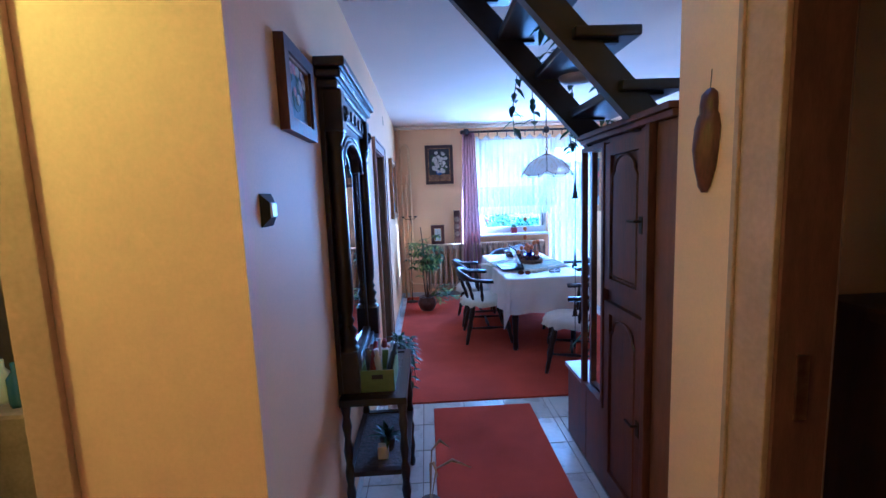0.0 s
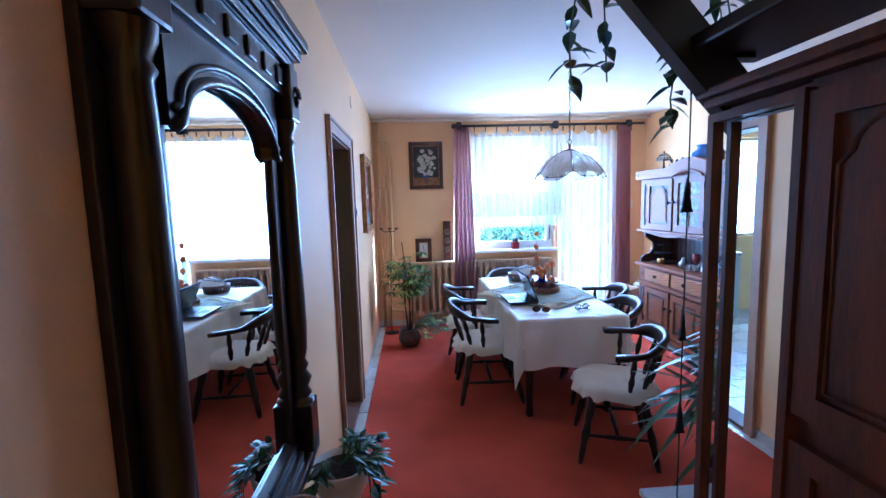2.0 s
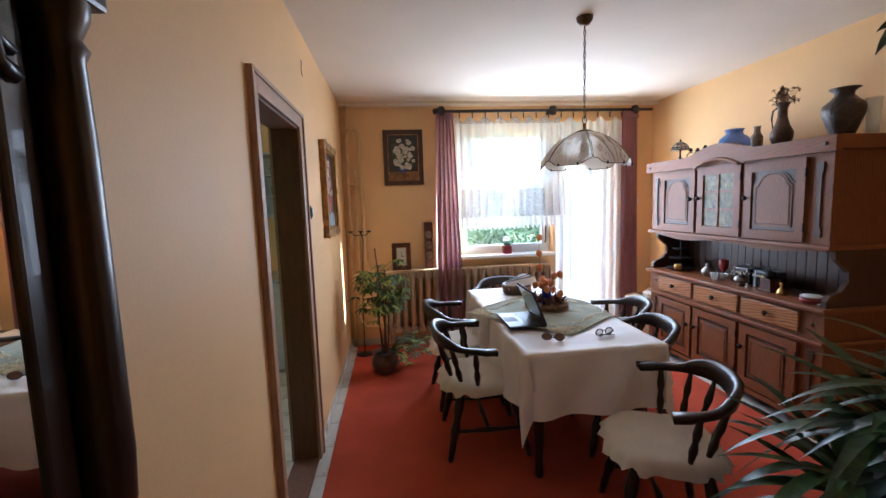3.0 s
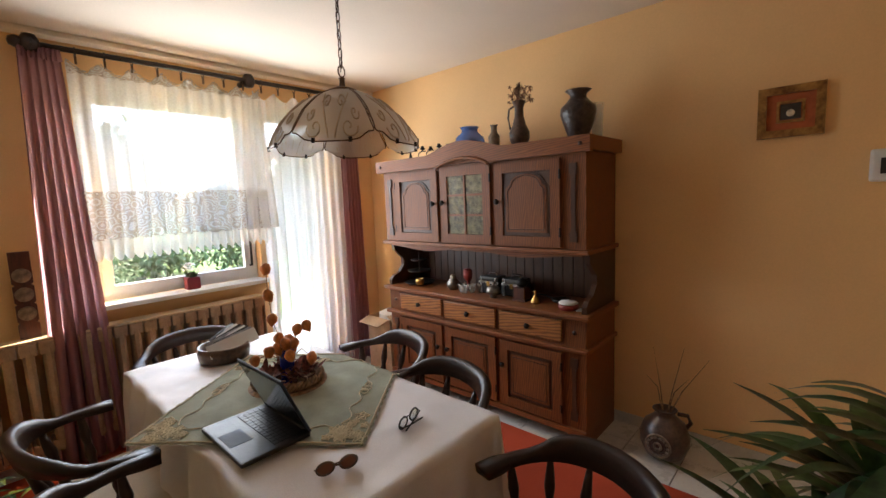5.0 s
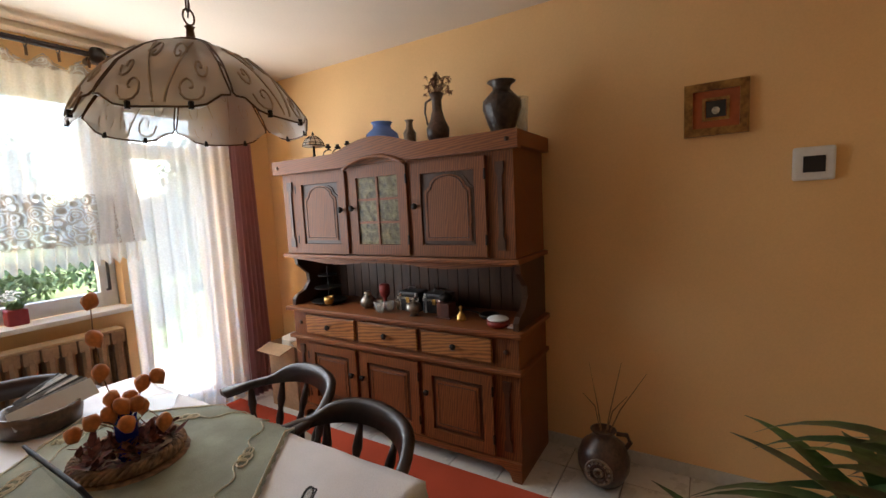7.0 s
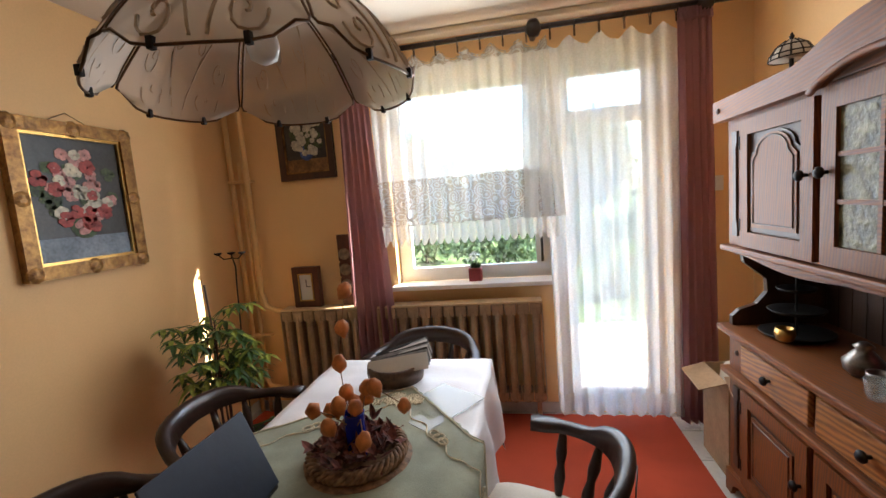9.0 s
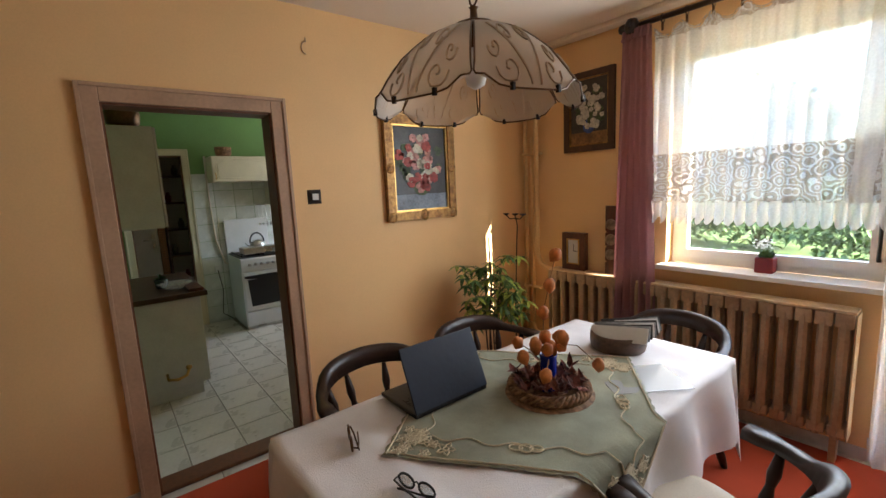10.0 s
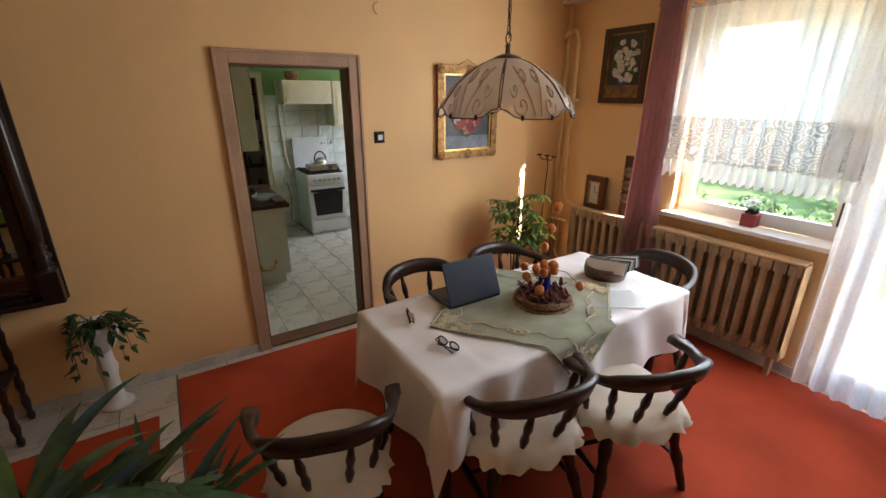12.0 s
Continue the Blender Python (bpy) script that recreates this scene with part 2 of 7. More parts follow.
def slab(outline, depth, bm=None, to=lambda u, v, w: (u, v, w)):
    """An outline in (u, v) given a thickness along w; to() maps it into place."""
    bm = bm or bmesh.new()
    a = [bm.verts.new(to(u, v, 0)) for u, v in outline]
    b = [bm.verts.new(to(u, v, depth)) for u, v in outline]
    bm.faces.new(a[::-1]), bm.faces.new(b)
    for i in range(len(a)):
        j = (i + 1) % len(a)
        bm.faces.new((a[i], a[j], b[j], b[i]))
    bmesh.ops.recalc_face_normals(bm, faces=bm.faces[:])
    return bm


def frame_bm(u0, v0, u1, v1, wide, depth, to, bm=None):
    """Four mitred bars round a rectangle."""
    bm = bm or bmesh.new()
    o, i = [(u0, v0), (u1, v0), (u1, v1), (u0, v1)], [(u0 + wide, v0 + wide), (u1 - wide, v0 + wide), (u1 - wide, v1 - wide), (u0 + wide, v1 - wide)]
    for k in range(4):
        j = (k + 1) % 4
        slab([o[k], o[j], i[j], i[k]], depth, bm, to)
    return bm


def leaf_at(bm, base, way, length, width, up=(0, 0, 1), bend=0.25, mi=0, segs=4):
    """One folded leaf, tapered to its tip and drooping."""
    d, u = Vector(way).normalized(), Vector(up)
    s = d.cross(u)
    s = s.normalized() if s.length > 1e-3 else Vector((1, 0, 0))
    u = s.cross(d)
    p, rows = Vector(base), []
    for k in range(segs + 1):
        f = k / segs
        w = width * 0.5 * math.sin(math.pi * min(1, 0.08 + 0.92 * f ** 0.85)) if k < segs else 0.0008
        c = p + d * length * f - Vector((0, 0, 1)) * bend * length * f * f
        rows.append([bm.verts.new(c + s * w + u * w * 0.25), bm.verts.new(c), bm.verts.new(c - s * w + u * w * 0.25)])
    for a, b in zip(rows, rows[1:]):
        for q in (0, 1):
            bm.faces.new((a[q], a[q + 1], b[q + 1], b[q])).material_index = mi


def structure(ob, label=""):
    return tagged(ob, label, kind="structure")


# ---- the setting ----
WX, EX, NY, CZ = -0.085, 3.42, 6.95, 2.59
SX = 1.195                                    # east side of the entrance hall
structure(part("floor", boxes((-4.4, -1.2, -0.2, EX + 0.2, NY, -0.008)), GROUT), "pale tiled floor with grey joints")
# ceiling with the stairwell opening
structure(part("ceiling", boxes((-4.4, -1.2, CZ, EX + 0.2, 1.98, CZ + 0.2), (-4.4, 2.78, CZ, EX + 0.2, NY, CZ + 0.2), (-4.4, 1.98, CZ, -0.06, 2.78, CZ + 0.2), (1.75, 1.98, CZ, EX + 0.2, 2.78, CZ + 0.2)), WHITEP), "off-white painted plaster ceiling")
# Invented shaft out of view; its roof gap drops sky light into the hall.
structure(part("stairwell_wall", boxes((-0.16, 1.88, CZ + 0.2, -0.06, 2.88, 3.6), (1.75, 1.88, CZ + 0.2, 1.85, 2.88, 3.6), (-0.06, 1.88, CZ + 0.2, 1.75, 1.98, 3.6), (-0.06, 2.78, CZ + 0.2, 1.75, 2.88, 3.6), (-0.16, 1.88, 3.6, 0.0, 2.88, 3.7), (1.1, 1.88, 3.6, 1.85, 2.88, 3.7)), WHITEP), "unseen added plaster shaft over the stairwell, its roof partly open for light")
HC = 1.355                                   # corner between hall and passage
KD0, KD1 = 4.04, 4.82                        # kitchen doorway
structure(part("wall_west", boxes((WX - 0.14, HC, 0, WX, KD0, CZ), (WX - 0.14, KD1, 0, WX, NY, CZ), (WX - 0.14, KD0, 1.99, WX, KD1, CZ)), APRICOT), "smooth apricot painted plaster wall")
structure(part("wall_hall_corner", boxes((-0.60, HC, 0, WX - 0.14, 1.52, CZ), (-1.62, HC, 0, -1.38, 1.52, CZ), (-1.38, HC, 2.02, -0.60, 1.52, CZ)), APRICOT), "apricot plaster wall with the bathroom doorway")
structure(part("wall_hall_west", boxes((-1.74, -1.2, 0, -1.62, 1.52, CZ)), APRICOT), "plain apricot plaster wall")
structure(part("wall_hall_east", boxes((SX, 1.38, 0, SX + 0.14, 1.70, CZ), (SX, -1.2, 0, SX + 0.14, 0.5, CZ), (SX, 0.5, 2.05, SX + 0.14, 1.38, CZ)), APRICOT), "apricot plaster wall with the store room doorway")
structure(part("wall_hall_return", boxes((SX, 1.70, 0, EX, 1.81, CZ)), APRICOT), "apricot plaster wall beside the wardrobe")
structure(part("wall_south", boxes((-4.4, -1.32, 0, EX + 0.2, -1.2, CZ)), APRICOT), "plain apricot plaster wall")
structure(part("wall_east", boxes((EX, -1.2, 0, EX + 0.2, NY, CZ)), APRICOT), "smooth apricot painted plaster wall")
W0, W1, WZ0, WZ1 = 1.15, 2.22, 0.94, 2.33
D0, D1 = 2.28, 2.92
structure(part("wall_north", boxes((-4.4, NY, -0.2, -2.9, NY + 0.3, CZ + 0.2), (-1.9, NY, -0.2, W0, NY + 0.3, CZ + 0.2), (-2.9, NY, -0.2, -1.9, NY + 0.3, 1.0), (-2.9, NY, 2.3, -1.9, NY + 0.3, CZ + 0.2), (W0, NY, -0.2, W1, NY + 0.3, WZ0 - 0.03), (W0, NY, WZ1, D1, NY + 0.3, CZ + 0.2), (W1, NY, -0.2, D0, NY + 0.3, WZ1), (D1, NY, -0.2, EX + 0.2, NY + 0.3, CZ + 0.2), (D0, NY, -0.2, D1, NY + 0.3, 0.03)), APRICOT), "apricot plaster wall with window and balcony door")
structure(part("cornice", boxes((WX, NY - 0.10, CZ - 0.035, EX, NY, CZ), bev=0.012), WHITEP), "plaster step along the ceiling edge")
KX = -3.30                                   # kitchen back wall
structure(part("kitchen_wall_back", boxes((KX - 0.12, 2.9, 0, KX, 4.22, CZ), (KX - 0.12, 4.80, 0, KX, NY, CZ), (KX - 0.12, 4.22, 2.02, KX, 4.80, CZ)), GREENP), "green painted kitchen wall")
structure(part("kitchen_wall_south", boxes((KX, 3.80, 0, WX - 0.14, 3.92, CZ)), GREENP), "green painted kitchen wall")
structure(part("far_room_wall", boxes((-4.4, 3.6, 0, -4.28, NY, CZ), (-4.28, 3.6, 0, KX - 0.12, 3.7, CZ), (-4.28, 5.6, 0, KX - 0.12, 5.7, CZ)), WHITEP), "pale wall of the room behind the kitchen")
structure(part("bathroom_wall", boxes((-2.5, 1.52, 0, -2.4, 3.0, CZ), (-2.4, 2.9, 0, WX - 0.14, 3.0, CZ)), DIMROOM), "tiled bathroom wall in a brown that holds the room's dimness")
structure(part("store_wall", boxes((2.6, -1.2, 0, 2.7, 1.70, CZ)), DIMROOM), "store room wall in a brown that holds the room's dimness")
structure(part("wardrobe_back_wall", boxes((1.85, 2.66, 0, EX, 2.74, CZ)), APRICOT), "apricot plaster wall under the stairs")
# Unseen wall, added to stop sky light leaking in from the west.
structure(part("wall_outer_west", boxes((-4.52, -1.32, -0.2, -4.4, NY + 0.3, CZ + 0.2)), APRICOT), "unseen added wall that keeps outside light out")


# ---- window and balcony door ----
def xz(y, s=1):
    """Outline (x, z) standing on the plane y, thickness along s * y."""
    return lambda u, v, w: (u, y + s * w, v)


def yz(x, s=1):
    """Outline (y, z) standing on the plane x, thickness along s * x."""
    return lambda u, v, w: (x + s * w, u, v)


def window(name, x0, z0, x1, z1, label, transom=None):
    ob = structure(new(name), label)
    part("window_frame", frame_bm(x0, z0, x1, z1, 0.05, 0.06, xz(NY + 0.10)), PVC, ob)
    part("sash", frame_bm(x0 + 0.042, z0 + 0.042, x1 - 0.042, z1 - 0.042, 0.055, 0.05, xz(NY + 0.085)), PVC, ob)
    spans = [(z0 + 0.09, z1 - 0.09)]
    if transom:
        part("transom", boxes((x0 + 0.05, NY + 0.08, transom, x1 - 0.05, NY + 0.15, transom + 0.10), bev=0.006), PVC, ob)
        spans = [(z0 + 0.09, transom), (transom + 0.10, z1 - 0.09)]
    for a, b in spans:
        p = part("pane", boxes((x0 + 0.09, NY + 0.105, a, x1 - 0.09, NY + 0.112, b)), PANE, ob)
        p.visible_shadow = False
    return ob


w = window("window_1", W0, WZ0, W1, WZ1, "white framed single window with a wide sill")
part("window_sill", boxes((W0 - 0.03, NY - 0.09, WZ0 - 0.03, W1 + 0.03, NY + 0.10, WZ0), bev=0.006), PVC, w)
part("handle", tube([(W1 - 0.06, NY + 0.085, 1.05), (W1 - 0.06, NY + 0.05, 1.05), (W1 - 0.06, NY + 0.045, 1.30)], 0.009), BLACK, w, "black window handle")
window("door_1", D0, 0.03, D1, WZ1, "white glazed balcony door with a top light", 1.92)
structure(part("window_mullion", boxes((W1, NY + 0.09, 0.9, D0, NY + 0.16, WZ1)), PVC), "white post between window and balcony door")
# Out of view; added with its opening so the kitchen gets light.
w = window("window_2", -2.9, 1.0, -1.9, 2.3, "unseen white framed window added to light the kitchen")


# ---- curtains ----
def curtain(name, x0, x1, top, bottom, y, folds, amp, material, scallop=0.0, spread=0.0, rows=26, cols=None, seed=1, hem=None, uv=False):
    """Pleated hanging cloth; folds grow irregular and wider to the hem."""
    rng = random.Random(seed)
    ph = [rng.uniform(0, 6.28) for _ in range(4)]
    cols = cols or folds * 10
    bm = bmesh.new()
    uvl = bm.loops.layers.uv.new("uv")
    grid = []
    for j in range(rows + 1):
        v = j / rows
        row = []
        for i in range(cols + 1):
            u = i / cols
            zt = top - scallop * abs(math.sin(math.pi * u * folds / 2)) ** 1.5
            zb = bottom + (0.02 * math.sin(u * folds * 6.28 + ph[3]) if hem else 0.0)
            a = amp * (0.35 + 0.65 * v)
            yy = y + a * math.sin(u * folds * 6.283 + 0.9 * math.sin(5 * u + ph[0]) + 0.5 * v * math.sin(9 * u + ph[1])) + 0.3 * a * math.sin(u * folds * 13 + ph[2] + 2 * v)
            xx = x0 + (x1 - x0) * u + spread * v * (u - 0.5) + 0.25 * a * math.sin(u * folds * 6.283 + 1.2)
            row.append(bm.verts.new((xx, yy, zt + (zb - zt) * v)))
        grid.append(row)
    for j in range(rows):
        for i in range(cols):
            f = bm.faces.new((grid[j][i], grid[j][i + 1], grid[j + 1][i + 1], grid[j + 1][i]))
            for lp, (di, dj) in zip(f.loops, ((0, 0), (1, 0), (1, 1), (0, 1))):
                lp[uvl].uv = ((i + di) / cols * (x1 - x0), -(j + dj) / rows * (top - bottom))
    return bm


RODY, RODZ = 6.79, 2.475
rod = thing("curtain_rod", (0.9, RODY, RODZ), "dark turned wooden curtain rod above the window", "curtain rod")
rod.matrix_world = Matrix.Identity(4)
part("pole", tube([(0.93, RODY, RODZ), (3.30, RODY, RODZ + 0.006)], 0.016, 12), EBONY, rod, smooth=True)
for x in (0.97, 2.17, 3.10):
    part("bracket", tube([(x, RODY + 0.01, RODZ), (x, NY, RODZ)], [0.03, 0.02], 10), EBONY, rod, smooth=True)
    part("knob", lathe([(0.0, -0.05), (0.03, -0.045), (0.042, -0.02), (0.046, 0), (0.042, 0.02), (0.03, 0.045), (0, 0.05)], 14, (x, RODY - 0.005, RODZ)), EBONY, rod, smooth=True)
part("finial", lathe([(0.012, -0.03), (0.03, -0.02), (0.036, 0), (0.03, 0.02), (0.012, 0.03)], 12, (0.915, RODY, RODZ)), EBONY, rod, smooth=True)
for i in range(14):
    x = 1.16 + i * 0.138
    part("ring", tube([(x + 0.0, RODY + 0.024 * math.cos(a), RODZ - 0.006 + 0.024 * math.sin(a)) for a in np.linspace(0, 6.283, 11)[:-1]], 0.004, 5, closed=True), EBONY, rod, smooth=True)
    part("clip", boxes((x - 0.006, RODY - 0.005, RODZ - 0.075, x + 0.006, RODY + 0.005, RODZ - 0.028), bev=0.002), BRONZE, rod)

tagged(part("short_sheer_curtain", curtain("c", 1.11, 2.24, RODZ - 0.06, 1.37, RODY + 0.006, 14, 0.022, VOILE, scallop=0.055, rows=22, seed=3), VOILE, smooth=True), "short white sheer curtain hanging over the window", "curtain")
cz = bpy.data.objects["short_sheer_curtain"]
part("lace_band", curtain("c", 1.11, 2.24, 1.66, 1.36, RODY - 0.006, 14, 0.024, LACEC, rows=8, seed=3, spread=0.02), LACEC, cz, "openwork lace band with scrolls", smooth=True)
part("ruffle", curtain("c", 1.10, 2.26, 1.37, 1.25, RODY - 0.012, 22, 0.022, VOILE2, rows=6, seed=5, hem=True), VOILE2, cz, "gathered ruffle at the hem", smooth=True)
part("heading", curtain("c", 1.11, 2.24, RODZ - 0.05, RODZ - 0.13, RODY - 0.012, 14, 0.02, LACEC, scallop=0.055, rows=4, seed=3), LACEC, cz, "scalloped lace heading", smooth=True)
part("edge_fold", curtain("c", 2.09, 2.25, RODZ - 0.14, 1.36, RODY - 0.03, 3, 0.02, VOILE2, rows=18, seed=8, spread=0.1), VOILE2, cz, "bunched edge of the curtain", smooth=True)
tagged(part("long_sheer_curtain", curtain("c", 2.20, 2.98, RODZ - 0.06, 0.07, RODY + 0.02, 9, 0.03, VOILE, scallop=0.06, rows=40, seed=7), VOILE, smooth=True), "long white sheer curtain before the balcony door", "curtain")
lc = bpy.data.objects["long_sheer_curtain"]
part("hem", curtain("c", 2.20, 2.98, 0.20, 0.065, RODY + 0.012, 9, 0.032, VOILE2, rows=4, seed=7), VOILE2, lc, "doubled hem of the curtain", smooth=True)
for x0, x1, seed, sp in ((0.91, 1.09, 11, 0.16), (2.95, 3.13, 12, 0.05)):
    d = part("drape", curtain("c", x0, x1, RODZ - 0.02, 0.04, RODY - 0.01, 5, 0.034, PURPLE, rows=40, cols=70, seed=seed, spread=sp), PURPLE, smooth=True)
    tagged(d, "plum velvet drape gathered beside the window", "curtain", "plum drapes")
    part("heading", curtain("c", x0, x1, RODZ - 0.015, RODZ - 0.085, RODY - 0.016, 9, 0.03, PURPLE, rows=4, cols=90, seed=seed + 4), PURPLE, d, "tightly pleated heading", smooth=True)
    part("hem", curtain("c", x0 - sp * 0.47, x1 + sp * 0.47, 0.14, 0.038, RODY - 0.014, 5, 0.036, PURPLE, rows=3, cols=70, seed=seed), PURPLE, d, "turned-up hem", smooth=True)


# ---- radiators and pipes ----
def radiator(x0, x1, label):
    ob = thing("radiator", (x0, 6.86, 0), label, "radiator", "ribbed radiators")
    n = round((x1 - x0) / 0.081)
    w = (x1 - x0) / n
    for i in range(n):
        bm = bmesh.new()
        for dy in (-0.07, 0.015):
            tube([(w * i + w / 2, dy, 0.15), (w * i + w / 2, dy, 0.20), (w * i + w / 2, dy, 0.76), (w * i + w / 2, dy, 0.81)], [0.018, 0.025, 0.025, 0.018], 8, bm)
        box(bm, w * i + w * 0.36, -0.07, 0.2, w * i + w * 0.64, 0.015, 0.76)
        box(bm, w * i + 0.003, -0.09, 0.74, w * i + w - 0.003, 0.035, 0.815, bev=0.012)
        box(bm, w * i + 0.003, -0.09, 0.16, w * i + w - 0.003, 0.035, 0.22, bev=0.012)
        part("rib", bm, RADP, ob)
    # Top and end panels have a paler colour than the ribs.
    part("top", boxes((0.0, -0.085, 0.815, x1 - x0, 0.035, 0.830), bev=0.004), RADL, ob, "paler top of the radiator")
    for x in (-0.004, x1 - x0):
        part("end_panel", boxes((x, -0.088, 0.15, x + 0.004, 0.035, 0.812)), RADL, ob, "paler end panel")
    for x in (0.05, x1 - x0 - 0.05):
        part("foot", boxes((x - 0.015, -0.06, 0.0, x + 0.015, 0.0, 0.165), bev=0.004), RADP, ob)
    return ob


radiator(0.31, 0.90, "brown cast iron column radiator in the corner")
radiator(1.00, 2.13, "brown cast iron column radiator under the window")
pp = tagged(new("heating_pipe"), "apricot painted heating pipes in the corner", "pipe")
part("riser", tube([(-0.02, 6.90, 0.0), (-0.02, 6.90, CZ)], 0.016, 10), PIPE, pp, smooth=True)
part("bend_pipe", tube([(-0.02, 6.86, 2.28), (0.02, 6.86, 2.33), (0.07, 6.88, 2.33), (0.11, 6.88, 2.27), (0.11, 6.88, 2.1), (0.11, 6.88, 0.95), (0.14, 6.88, 0.84), (0.22, 6.88, 0.80), (0.34, 6.87, 0.79)], 0.02, 10), PIPE, pp, smooth=True)
part("return_pipe", tube([(0.05, 6.90, 0.0), (0.05, 6.90, 1.9)], 0.014, 10), PIPE, pp, smooth=True)
part("low_pipe", tube([(0.05, 6.88, 0.3), (0.09, 6.88, 0.22), (0.34, 6.87, 0.20)], 0.016, 10), PIPE, pp, smooth=True)
for z in (1.75, 0.6):
    part("clip", boxes((-0.05, 6.88, z, 0.14, 6.93, z + 0.02), bev=0.004), PIPE, pp)


# ---- table ----
TX0, TX1, TY0, TY1, TZ = 1.08, 1.84, 4.34, 6.02, 0.742
tb = thing("dining_table", ((TX0 + TX1) / 2, (TY0 + TY1) / 2, 0), "dark wooden dining table under a white cloth", "table")
hx, hy = (TX1 - TX0) / 2, (TY1 - TY0) / 2
part("tabletop", boxes((-hx + 0.01, -hy + 0.01, 0.70, hx - 0.01, hy - 0.01, 0.733), bev=0.008), CHAIRW, tb)
part("apron", boxes((-hx + 0.08, -hy + 0.08, 0.61, hx - 0.08, -hy + 0.10, 0.70), (-hx + 0.08, hy - 0.10, 0.61, hx - 0.08, hy - 0.08, 0.70), (-hx + 0.08, -hy + 0.10, 0.61, -hx + 0.10, hy - 0.10, 0.70), (hx - 0.10, -hy + 0.10, 0.61, hx - 0.08, hy - 0.10, 0.70)), CHAIRW, tb)
for sx in (-1, 1):
    for sy in (-1, 1):
        part("leg", lathe([(0.022, 0), (0.028, 0.04), (0.024, 0.1), (0.032, 0.3), (0.038, 0.5), (0.034, 0.56), (0.042, 0.6), (0.042, 0.70)], 12, (sx * (hx - 0.09), sy * (hy - 0.09), 0)), CHAIRW, tb, smooth=True)


def tablecloth():
    """A cloth over the table: flat top, hanging sides with soft folds and long pointed corners."""
    bm = bmesh.new()
    over = 0.35
    nx, ny = 56, 90
    lx, ly = 2 * (hx + over), 2 * (hy + over)
    grid = []
    for j in range(ny + 1):
        row = []
        for i in range(nx + 1):
            a, b = -lx / 2 + lx * i / nx, -ly / 2 + ly * j / ny
            ox, oy = max(0, abs(a) - hx), max(0, abs(b) - hy)
            sx, sy = (1 if a > 0 else -1), (1 if b > 0 else -1)
            d = math.hypot(ox, oy)
            x, y = max(-hx, min(hx, a)), max(-hy, min(hy, b))
            z = TZ + 0.004 * noise.noise((a * 7, b * 7, 0)) + 0.008 * noise.noise((a * 2.2, b * 14, 3)) + 0.007 * abs(noise.noise((a * 9 + b * 5, b * 3, 7)))
            if d > 0:
                z = TZ - max(0, d - 0.012)
                t = min(1, d / 0.15)
                fold = 0.026 * t * math.sin((a if oy > ox else b) * 21 + 1.7 * math.sin(3 * (a + b))) + 0.012 * t * noise.noise((a * 4, b * 4, 9))
                if ox and oy:
                    ang = math.atan2(oy, ox)
                    rr = 0.016 + 0.10 * d * (1 - abs(math.cos(2 * ang)) * 0.9)
                    x += sx * (rr * math.cos(ang) + 0.02 * t * math.cos(2 * ang))
                    y += sy * (rr * math.sin(ang) - 0.02 * t * math.cos(2 * ang))
                elif ox:
                    x += sx * (0.014 + 0.12 * d * 0.5 + fold)
                else:
                    y += sy * (0.014 + 0.12 * d * 0.5 + fold)
            row.append(bm.verts.new((x, y, z)))
        grid.append(row)
    for j in range(ny):
        for i in range(nx):
            bm.faces.new((grid[j][i], grid[j][i + 1], grid[j + 1][i + 1], grid[j + 1][i]))
    return bm


tc = part("tablecloth", tablecloth(), CLOTH, smooth=True)
tc.location = tb.location
tagged(tc, "white creased tablecloth hanging over the dining table", "tablecloth")


